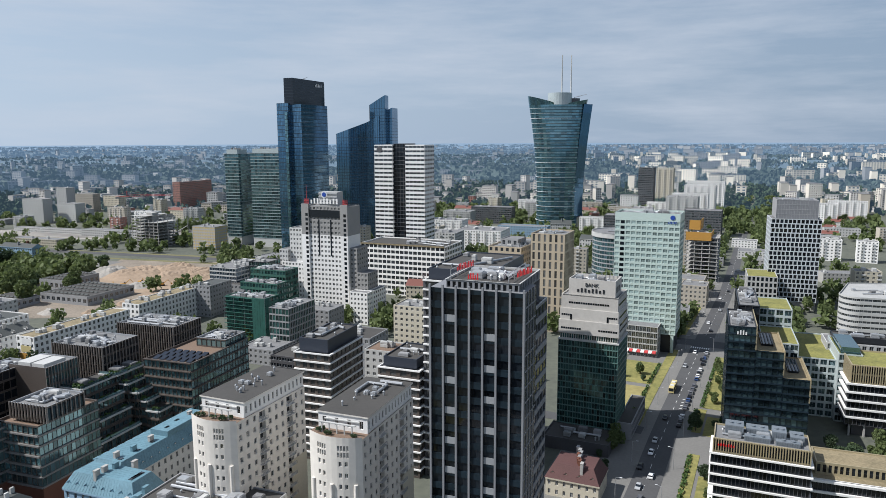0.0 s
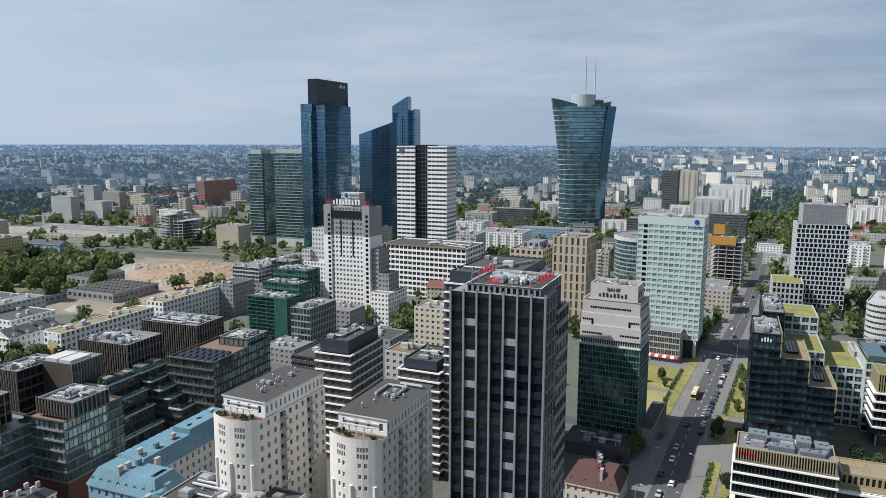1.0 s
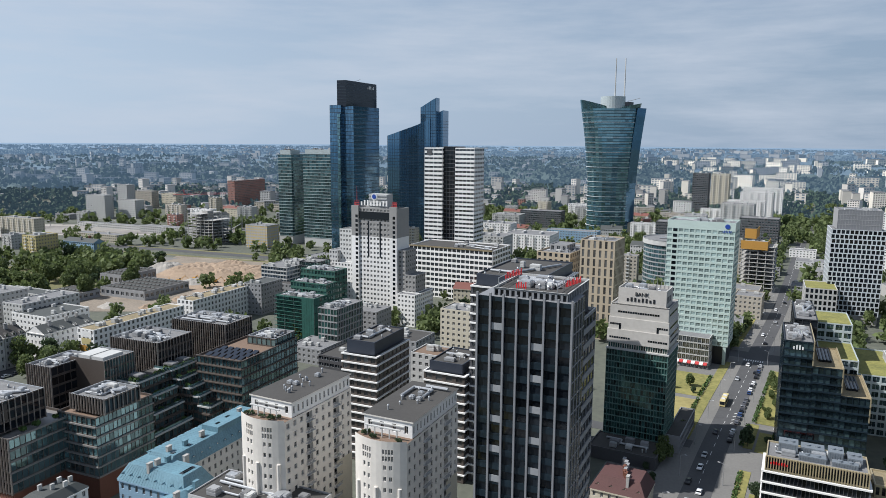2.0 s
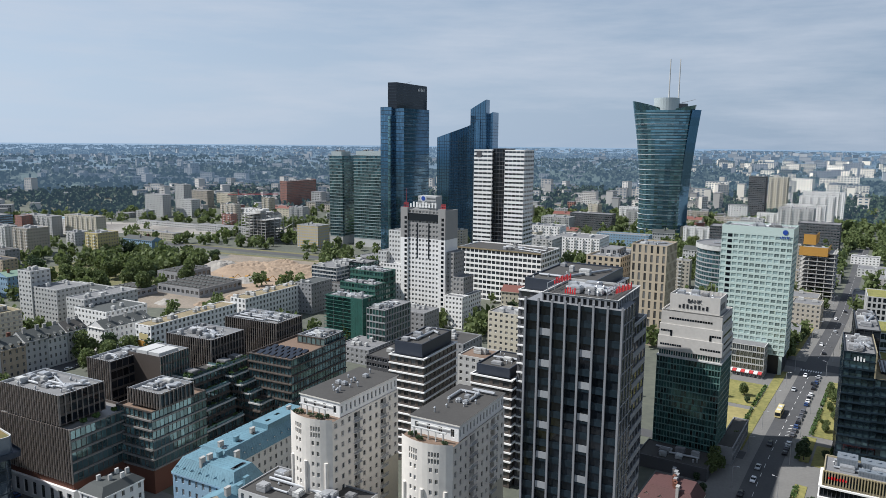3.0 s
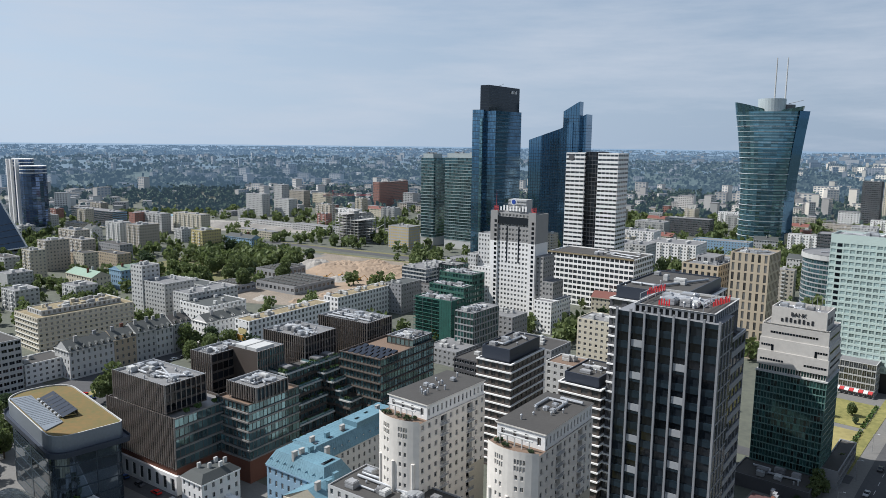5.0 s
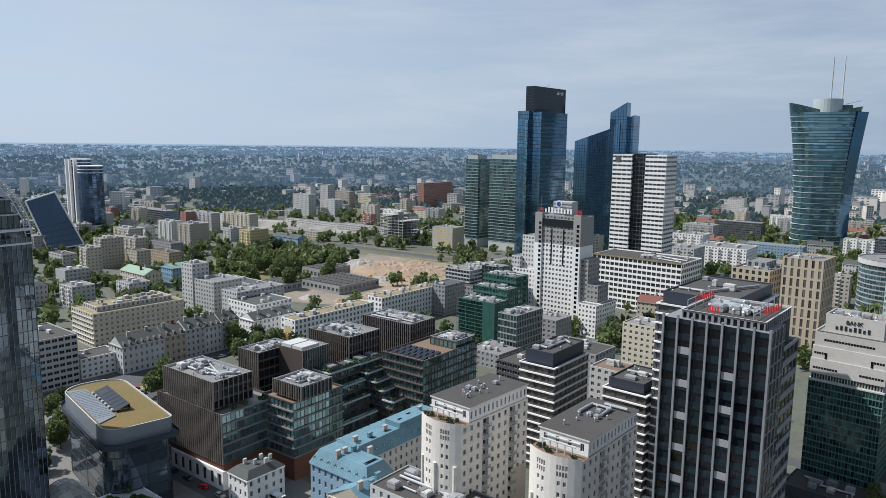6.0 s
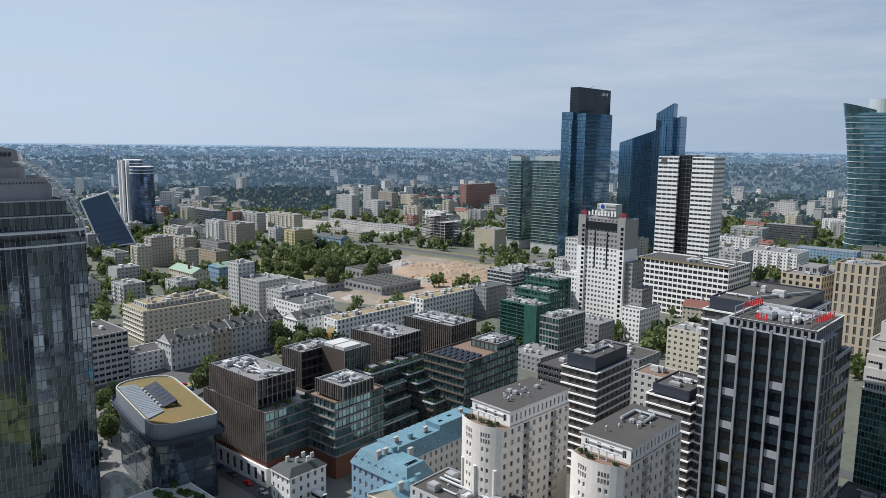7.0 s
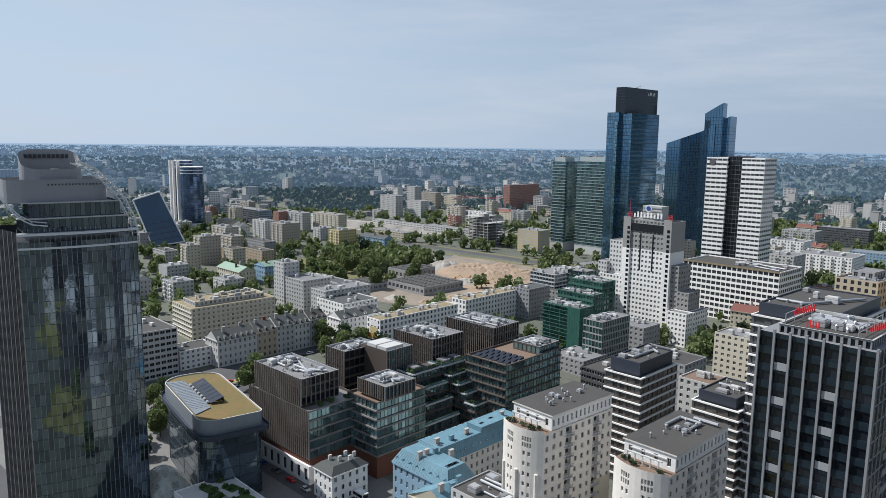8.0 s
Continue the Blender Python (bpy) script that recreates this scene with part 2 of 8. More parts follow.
def wall_grid(g, p0, p1, z0, z1, nx, nz, fw, fh, deep=0.25, low=0.5, shift=0.0, k=0, skip=None):
    """A wall with nx by nz recessed openings. fw, fh: the opening's share of its bay. Returns the panes: place, turn, width, height."""
    d = Vector((p1[0] - p0[0], p1[1] - p0[1]))
    w, turn = d.length, math.atan2(d.y, d.x)
    ux, uy = d.x / w, d.y / w
    nxn, nyn = uy, -ux
    bw, bh = w / nx, (z1 - z0) / nz

    def pt(s, z, back=0.0):
        return (p0[0] + ux * s - nxn * back, p0[1] + uy * s - nyn * back, z)

    panes = []
    for j in range(nz):
        zb = z0 + j * bh
        za, zc = zb + bh * (1 - fh) * low, zb + bh * (1 - fh) * low + bh * fh
        move = shift * bw * (1 if j % 2 else -1)
        for i in range(nx):
            s = i * bw
            if skip and skip(i, j):
                g.face([pt(s, zb), pt(s + bw, zb), pt(s + bw, zb + bh), pt(s, zb + bh)], k)
                continue
            a, c = s + bw * (1 - fw) / 2 + move, s + bw * (1 + fw) / 2 + move
            if fw < 0.999:
                g.face([pt(s, zb), pt(a, zb), pt(a, zb + bh), pt(s, zb + bh)], k)
                g.face([pt(c, zb), pt(s + bw, zb), pt(s + bw, zb + bh), pt(c, zb + bh)], k)
                g.face([pt(a, za), pt(a, za, deep), pt(a, zc, deep), pt(a, zc)], k)
                g.face([pt(c, za, deep), pt(c, za), pt(c, zc), pt(c, zc, deep)], k)
            g.face([pt(a, zb), pt(c, zb), pt(c, za), pt(a, za)], k)
            g.face([pt(a, zc), pt(c, zc), pt(c, zb + bh), pt(a, zb + bh)], k)
            g.face([pt(a, za), pt(c, za), pt(c, za, deep), pt(a, za, deep)], k)
            g.face([pt(a, zc, deep), pt(c, zc, deep), pt(c, zc), pt(a, zc)], k)
            panes.append((pt((a + c) / 2, za, deep), turn, c - a, zc - za))
    return panes


PANE = {}


def pane_shape(g, w, h, bar, m=None, cross=True):
    """A pane with its frame, in the plane y = 0, from z = 0 up."""
    def q(x0, x1, z0, z1, y, k):
        c = [(x0, y, z0), (x1, y, z0), (x1, y, z1), (x0, y, z1)]
        g.face([tuple(m @ Vector(p)) for p in c] if m is not None else c, k)

    q(-w / 2, w / 2, 0, h, 0, 0)
    if bar:
        for x0, x1, z0, z1 in ((-w / 2, -w / 2 + bar, 0, h), (w / 2 - bar, w / 2, 0, h), (-w / 2 + bar, w / 2 - bar, 0, bar), (-w / 2 + bar, w / 2 - bar, h - bar, h)):
            q(x0, x1, z0, z1, -0.04, 1)
        if cross:
            q(-bar / 2, bar / 2, bar, h - bar, -0.05, 1)


def add_panes(panes, parent, glass="glass", bar=0.07, bar_mat="whitemetal", single=300, name="window", cross=True):
    """Panes as parts of their own, up to single of them; the rest joined."""
    rest = Geo()
    away = parent.location.length
    single = min(single, 150 if away < 235 else 90 if away < 300 else 30 if away < 430 else 0)
    for n, (place, turn, w, h) in enumerate(panes):
        m = Matrix.Translation(place) @ Matrix.Rotation(turn, 4, "Z")
        if n < single:
            key = (round(w, 2), round(h, 2), glass, bar, bar_mat, cross)
            if key not in PANE:
                g = Geo()
                pane_shape(g, w, h, bar, None, cross)
                PANE[key] = g.data("window", [glass, bar_mat] if bar else [glass])
            ob = new(name, PANE[key])
            ob.parent = parent
            ob.matrix_parent_inverse = Matrix.Identity(4)
            ob.matrix_basis = m
        else:
            pane_shape(rest, w, h, bar, m, cross)
    if rest.f:
        part("window_field", rest, [glass, bar_mat] if bar else [glass], parent, kind="stuff")


def rect(x0, y0, w, d):
    return [(x0, y0), (x0 + w, y0), (x0 + w, y0 + d), (x0, y0 + d)]


def inset(poly, t):
    """The polygon drawn in by t on all sides (convex, counter-clockwise)."""
    out, n = [], len(poly)
    for i in range(n):
        a, b, c = (Vector(poly[j % n]) for j in (i - 1, i, i + 1))
        u, v = (b - a).normalized(), (c - b).normalized()
        nu, nv = Vector((-u.y, u.x)), Vector((-v.y, v.x))
        k = t / max(0.3, 1 + nu.dot(nv))
        out.append(tuple(b + (nu + nv) * k))
    return out


def flat_roof(parent, poly, z, mat="bitumen", rim=0.4, thick=0.35, rim_mat="lightgrey", name="roof"):
    """A roof sheet between parapets whose top stands at z."""
    inner = inset(poly, thick)
    g = Geo()
    n = len(poly)
    for i in range(n):
        j = (i + 1) % n
        g.face([(*poly[i], z), (*poly[j], z), (*inner[j], z), (*inner[i], z)], 1)
        g.face([(*inner[j], z - rim), (*inner[i], z - rim), (*inner[i], z), (*inner[j], z)], 1)
    g.face([(x, y, z - rim) for x, y in inner], 0)
    return part(name, g, [mat, rim_mat], parent)


def shell(parent, poly, z0, z1, styles, wall="white", glass="glass", bar=0.07, bar_mat="whitemetal", single=300, roof="bitumen", rim=0.5, rim_mat=None, name="wall", cross=True):
    """Walls on a polygon. styles: for each side, None for a blank wall or (nx, nz, fw, fh[, low[, shift]])."""
    g, panes = Geo(), []
    n = len(poly)
    for i in range(n):
        a, b = poly[i], poly[(i + 1) % n]
        st = styles[i % len(styles)] if styles else None
        if st is None:
            g.face([(*a, z0), (*b, z0), (*b, z1), (*a, z1)])
        else:
            panes += wall_grid(g, a, b, z0, z1, *st[:4], low=st[4] if len(st) > 4 else 0.5, shift=st[5] if len(st) > 5 else 0.0, deep=st[6] if len(st) > 6 else 0.25)
    part(name, g, wall, parent)
    if panes:
        add_panes(panes, parent, glass, bar, bar_mat, single, cross=cross)
    if roof:
        flat_roof(parent, poly, z1, roof, rim, rim_mat=rim_mat or wall)


RNG = random.Random(7)


def air_unit(parent, x, y, z, w, d, h, mat="metal"):
    """A rooftop air unit on feet, with a raised lid and louvred side."""
    g = Geo()
    rings = [(0.12, 0.0), (0.0, 0.2), (0.0, h * 0.55), (0.1, h * 0.58), (0.1, h * 0.66), (0.0, h * 0.69), (0.0, h), (0.25, h), (0.25, h + 0.18)]
    for t, zz in rings:
        g.v += [(x + t, y + t, z + zz), (x + w - t, y + t, z + zz), (x + w - t, y + d - t, z + zz), (x + t, y + d - t, z + zz)]
    for i in range(len(rings) - 1):
        for j in range(4):
            a, b = i * 4 + j, i * 4 + (j + 1) % 4
            g.f.append((a, b, b + 4, a + 4))
            g.k.append(0)
    e = (len(rings) - 1) * 4
    g.f.append((e, e + 1, e + 2, e + 3))
    g.k.append(0)
    part("air_unit", g, mat, parent)


def duct(parent, pts, z, r=0.45, mat="metal"):
    g = Geo()
    for a, b in zip(pts, pts[1:]):
        g.tube((*a, z + r + 0.2), (*b, z + r + 0.2), r, n=8)
    part("duct", g, mat, parent)


def vent(parent, x, y, z, h=1.0, r=0.25, mat="metal"):
    g = Geo()
    g.tube((x, y, z), (x, y, z + h), r, n=8)
    g.tube((x, y, z + h), (x, y, z + h + 0.3), r * 1.5, r * 0.6, n=8)
    part("vent", g, mat, parent)


def roof_kit(parent, x0, y0, w, d, z, units=4, vents=5, ducts=1, mat="metal"):
    for _ in range(units):
        uw, ud = RNG.uniform(1.5, 4.0), RNG.uniform(1.5, 3.0)
        air_unit(parent, x0 + RNG.uniform(0, max(0.1, w - uw)), y0 + RNG.uniform(0, max(0.1, d - ud)), z, uw, ud, RNG.uniform(1.0, 2.2), RNG.choice([mat, mat, "grey", "roofgrey", "lightgrey"]))
    for _ in range(vents):
        vent(parent, x0 + RNG.uniform(0, w), y0 + RNG.uniform(0, d), z, RNG.uniform(0.7, 1.4))
    for _ in range(ducts):
        y = y0 + RNG.uniform(0.1, 0.9) * d
        x = x0 + RNG.uniform(0.3, 0.7) * w
        duct(parent, [(x0 + 0.5, y), (x, y), (x, y0 + RNG.uniform(0.1, 0.9) * d), (x0 + w - 0.5, y0 + RNG.uniform(0.1, 0.9) * d)], z, RNG.uniform(0.3, 0.55))


# ---- the ground: level to 1.8 km, then drawn together towards the horizon ----
EYE_Z, NEAR_R, EDGE_R = 120.0, 1800.0, 4800.0


def far_scale(r):
    """How much the far land is drawn together at the distance r, so that its skyline stays at its true height."""
    if r <= NEAR_R:
        return 1.0
    return r / (r + ((r - NEAR_R) / (EDGE_R - NEAR_R)) ** 2 * 16000.0)


def land(x, y):
    return EYE_Z * (1 - far_scale(math.hypot(x, y)))


def far_land_material():
    m = surface("far_land", (0.13, 0.15, 0.135), 0.95, vary=0.35, grain=0.03, blotch=0.004, bump=0.0, tint=(0.2, 0.2, 0.2))
    return m


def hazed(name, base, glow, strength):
    """Backdrop with the haze of kilometres of bright morning air put in as emission."""
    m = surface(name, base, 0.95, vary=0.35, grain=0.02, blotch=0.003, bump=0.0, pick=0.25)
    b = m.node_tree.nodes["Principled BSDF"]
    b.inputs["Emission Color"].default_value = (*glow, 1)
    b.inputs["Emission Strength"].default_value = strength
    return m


# far land and woods: haze as bluish emission, stronger with distance
M["backdrop1"] = hazed("haze_glow_at_two_kilometres", (0.035, 0.05, 0.04), (0.24, 0.38, 0.54), 0.19)
M["backdrop2"] = hazed("haze_glow_at_five_kilometres", (0.03, 0.042, 0.04), (0.25, 0.39, 0.57), 0.36)
M["backdrop3"] = hazed("haze_glow_at_the_horizon", (0.03, 0.04, 0.045), (0.26, 0.39, 0.55), 0.62)
# far house walls, hazed by bluish emission
M["backdrop_wall"] = hazed("far_town_walls_haze_glow", (0.2, 0.195, 0.185), (0.24, 0.37, 0.53), 0.22)
# far windows and roofs, their dark lifted by haze emission
M["backdrop_dark"] = hazed("far_dark_haze_glow", (0.05, 0.055, 0.06), (0.24, 0.38, 0.56), 0.2)
# nearer house walls with a weaker haze emission
M["haze_wall"] = hazed("distant_town_walls_haze_glow", (0.46, 0.43, 0.385), (0.24, 0.38, 0.56), 0.07)
# leaves with a faint haze emission
M["haze_leaf"] = hazed("distant_trees_haze_glow", (0.036, 0.058, 0.026), (0.24, 0.38, 0.56), 0.08)
# sunlit tone in the base colour, haze in the emission
M["bright_wall"] = hazed("sunlit_cream_walls_haze_glow", (0.6, 0.55, 0.46), (0.24, 0.37, 0.53), 0.09)
M["wildgrass"] = surface("rough_park_grass", (0.075, 0.09, 0.03), 0.95, vary=0.35, grain=0.4, blotch=0.03, tint=(0.17, 0.15, 0.07))
M["urban"] = surface("town_ground", (0.075, 0.084, 0.072), 0.95, vary=0.3, grain=0.25, blotch=0.012, bump=0.0, tint=(0.11, 0.115, 0.085))


def ground():
    g = Geo()
    rings = [0, 60, 140, 260, 420, 620, 860, 1150, 1450, 1800, 2000, 2200, 2450, 2700, 3000, 3300, 3600, 3900, 4200, 4500, 4800]
    seg = 72
    for r in rings:
        for s in range(seg):
            a = 2 * math.pi * s / seg
            g.v.append((r * math.cos(a), r * math.sin(a), EYE_Z * (1 - far_scale(r)) - 0.02))
    for i in range(len(rings) - 1):
        # rings past 1.8 km take the materials with haze in their emission
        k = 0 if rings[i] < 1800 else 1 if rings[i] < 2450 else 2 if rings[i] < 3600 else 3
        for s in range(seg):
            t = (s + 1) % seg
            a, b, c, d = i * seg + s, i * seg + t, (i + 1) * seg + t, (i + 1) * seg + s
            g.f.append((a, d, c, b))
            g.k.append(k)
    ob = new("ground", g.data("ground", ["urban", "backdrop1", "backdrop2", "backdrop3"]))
    tagged(ob, "grey and green town ground with haze glow in its far rings", "ground", kind="structure")


ground()


def sheet(name, poly, z, mat, label, category, kerb=0.0):
    """A level sheet of ground cover; with a kerb it is a low slab with sides."""
    g = Geo()
    if kerb:
        g.prism(poly, z, z + kerb)
    else:
        g.face([(x, y, z) for x, y in poly])
    ob = new(name, g.data(name, [mat]))
    return tagged(ob, label, category, kind="structure")


AVE = math.atan2(245, 117)            # the avenue's bearing
AVE_O = Vector((63, 230))             # a point on its middle line
AU = Vector((math.cos(AVE), math.sin(AVE)))
AV = Vector((math.sin(AVE), -math.cos(AVE)))


AVE_S = (0, 40, 80, 200, 256, 353, 490, 606, 760)
AVE_BEND = (3.9, 2.9, 2.5, 2.8, 3.8, 4.6, 2.0, -0.8, -4.0)


def av(s, o):
    """A place s metres along the avenue and o metres to the right of its middle."""
    bend = float(np.interp(s, AVE_S, AVE_BEND))
    p = AVE_O + AU * s + AV * (o + bend)
    return (p.x, p.y)


def strip(s0, s1, o0, o1):
    n = max(1, int((s1 - s0) / 35))
    steps = [s0 + (s1 - s0) * i / n for i in range(n + 1)]
    return [av(s0, o0)] + [av(s, o1) for s in steps] + [av(s, o0) for s in reversed(steps[1:])]


def lane(p, q, w):
    """A strip of width w from p to q."""
    p, q = Vector(p), Vector(q)
    n = (q - p).normalized()
    n = Vector((n.y, -n.x)) * (w / 2)
    return [tuple(p - n), tuple(p + n), tuple(q + n), tuple(q - n)]


def streets():
    sheet("pavement_avenue", strip(-200, 420, -34, 44), 0.03, "paving", "pale grey paved avenue sides", "pavement")
    sheet("road_avenue", strip(-200, 760, -4.6, 5.6), 0.08, "asphalt", "grey asphalt avenue with lane marks", "road")
    sheet("road_service", strip(-40, 175, 24, 31), 0.08, "asphalt", "narrow asphalt side road with parked cars", "road")
    sheet("road_cross", lane(av(200, -260), av(200, 160), 14), 0.085, "asphalt", "asphalt cross street at the junction", "road")
    sheet("road_cross_near", lane(av(55, -60), av(55, -8), 8), 0.085, "asphalt", "asphalt side street", "road")
    g = Geo()
    for o in (0.3,):
        for i in range(90):
            s = -60 + i * 9.0
            if 186 < s < 212:
                continue
            c = [(*av(s, o - 0.07), 0.1), (*av(s, o + 0.07), 0.1), (*av(s + 4, o + 0.07), 0.1), (*av(s + 4, o - 0.07), 0.1)]
            g.face(c)
    for s0 in (188,):
        for j in range(9):
            o = -4.8 + j * 1.2
            g.face([(*av(s0, o), 0.1), (*av(s0, o + 0.6), 0.1), (*av(s0 + 3, o + 0.6), 0.1), (*av(s0 + 3, o), 0.1)])
    for j in range(4):
        s = 86 + j * 4.2
        g.face([(*av(s, 2.5), 0.1), (*av(s + 0.6, 2.5), 0.1), (*av(s + 1.8, 3.6), 0.1), (*av(s + 1.2, 3.6), 0.1)])
    tagged(new("road_marking", g.data("road_marking", ["paint"])), "white dashed lane marks and crossings", "road marking", kind="structure")
    lawns = [(-60, -34, 10, 16), (-22, 40, 12, 16), (-60, -8, 18, 30), (0, 22, 17, 24), (62, 90, 10.5, 14), (92, 175, 12, 21), (60, 82, 15, 22),
             (60, 180, -14.6, -10), (215, 330, 12, 18), (215, 300, -16, -11), (-70, -15, 36, 43)]
    for n, (s0, s1, o0, o1) in enumerate(lawns):
        sheet("lawn", strip(s0, s1, o0, o1), 0.04, "grass", "green and straw mown verge with a kerb", "lawn", 0.14)
    sheet("lawn", strip(60, 109, -34, -15), 0.045, "drygrass", "dry straw-coloured lawn beside the bank tower", "lawn", 0.12)
    sheet("lawn", strip(114, 150, -40, -15), 0.04, "grass", "green square with bushes", "lawn", 0.12)
    # streets of the older quarter
    sheet("pavement_quarter", [(-330, 150), (-120, 150), (-120, 215), (-330, 300)], 0.025, "paving", "grey paved street sides", "pavement")
    sheet("road_west", lane((-330, 120), (-232, 400), 16), 0.07, "asphalt", "asphalt street in front of old tenements", "road")
    sheet("road_narrow", lane((-210, 222), (-110, 187), 13), 0.075, "asphalt", "shaded narrow street", "road")
    sheet("road_crossing", lane((-420, 205), (-225, 140), 14), 0.072, "asphalt", "wide asphalt street", "road")
    sheet("forecourt", [(-300, 232), (-236, 262), (-222, 330), (-262, 300)], 0.06, "asphalt", "grey asphalt car park with parked cars", "pavement")
    sheet("lawn", lane((-262, 252), (-238, 318), 5), 0.064, "drygrass", "dry grass strip between parked cars", "lawn", 0.08)
    sheet("road_middle", lane((-232, 380), (60, 275), 10), 0.07, "asphalt", "street between offices", "road")
    sheet("road_far", lane((-560, 815), (-150, 694), 14), 0.07, "asphalt", "wide street beside the excavation", "road")
    sheet("dry_lot", [(-322, 600), (-262, 566), (-226, 536), (-190, 590), (-200, 672), (-326, 676)], 0.066, "sand", "bare sandy building lot", "ground")
    sheet("works_yard", [(-335, 470), (-222, 480), (-190, 560), (-235, 572), (-345, 610)], 0.058, "dirt", "trodden brown earth yard round old sheds", "ground")
    sheet("lawn", lane((-400, 742), (-180, 678), 7), 0.064, "wildgrass", "rough grass strip beside the wide street", "lawn")
    sheet("lawn", lane((-420, 780), (-170, 712), 9), 0.064, "wildgrass", "rough grass strip with low bushes", "lawn")
    sheet("dry_lot", [(-330, 678), (-196, 668), (-186, 676), (-200, 694), (-330, 722)], 0.056, "dirt", "bare brown earth along the building lot", "ground")
    sheet("car_park", [(-400, 690), (-330, 676), (-322, 704), (-392, 726)], 0.06, "paving", "pale paved lot beside the street", "pavement")
    sheet("rail_yard", [(-760, 830), (-200, 900), (-180, 990), (-760, 960)], 0.062, "gravel", "gravel railway yard", "ground")
    sheet("park", [(-470, 560), (-330, 480), (-290, 520), (-330, 660), (-450, 700)], 0.05, "wildgrass", "rough green park", "park")

    for k in range(7):
        p, q = Vector((-760, 850 + k * 13)), Vector((-200, 915 + k * 10))
        sheet("railway_track", lane(p, q, 3.4), 0.075 + 0.004 * (k % 2), "ballast", "rusty railway track on brown ballast", "railway")
        g = Geo()
        n = (q - p).normalized()
        n = Vector((n.y, -n.x)) * 0.72
        for s in (-1, 1):
            a, b = p + n * s, q + n * s
            g.box(0, (b - a).length, -0.04, 0.04, 0.08, 0.24, 0, Matrix.Translation((a.x, a.y, 0)) @ Matrix.Rotation(math.atan2(b.y - a.y, b.x - a.x), 4, "Z"))
        tagged(new("rail", g.data("rail", ["metal"])), "pair of steel rails on ballast", "railway", kind="structure")
    for k in range(6):
        x, y = -700 + k * 90, 895 + k * 9
        t = new("catenary_portal")
        t.matrix_world = pose(x, y, 0, 0, 0, 98)
        tagged(t, "grey steel portal over the railway tracks", "portal", "portals")
        for nm, a, b in (("post", (-45, 0, 0), (-45, 0, 8)), ("post", (45, 0, 0), (45, 0, 8)), ("beam", (-45, 0, 8), (45, 0, 8))):
            g = Geo()
            g.tube(a, b, 0.4, n=5)
            part(nm, g, "lightgrey", t)


M["ballast"] = surface("rusty_ballast", (0.13, 0.1, 0.085), 0.95, vary=0.25)
streets()


# ---- towers near the avenue ----
def sign(parent, words, x, y, z, size, mat, turn=0.0, depth=0.12, name="lettering"):
    cu = bpy.data.curves.new(name, "FONT")
    cu.body, cu.size, cu.extrude, cu.align_x = words, size, depth, "CENTER"
    tmp = bpy.data.objects.new(name, cu)
    scene.collection.objects.link(tmp)
    me = bpy.data.meshes.new_from_object(tmp.evaluated_get(bpy.context.evaluated_depsgraph_get()))
    bpy.data.objects.remove(tmp)
    me.materials.clear()
    me.materials.append(M[mat])
    ob = new(name, me)
    ob.parent = parent
    ob.matrix_basis = Matrix.Translation((x, y, z)) @ Matrix.Rotation(turn, 4, "Z") @ Matrix.Rotation(radians(90), 4, "X")
    return ob


def bars(parent, x, y, z, w, h, n, mat, turn=0.0, name="sign_bar"):
    """Writing too small to read: bars of its size."""
    for i in range(n):
        g = Geo()
        g.box(0, w / n * 0.5, -0.06, 0.06, 0, h * (1.0 if i % 3 else 0.7))
        ob = part(name, g, mat, parent)
        ob.matrix_basis = Matrix.Translation((x, y, z)) @ Matrix.Rotation(turn, 4, "Z") @ Matrix.Translation((w / n * i, 0, 0))


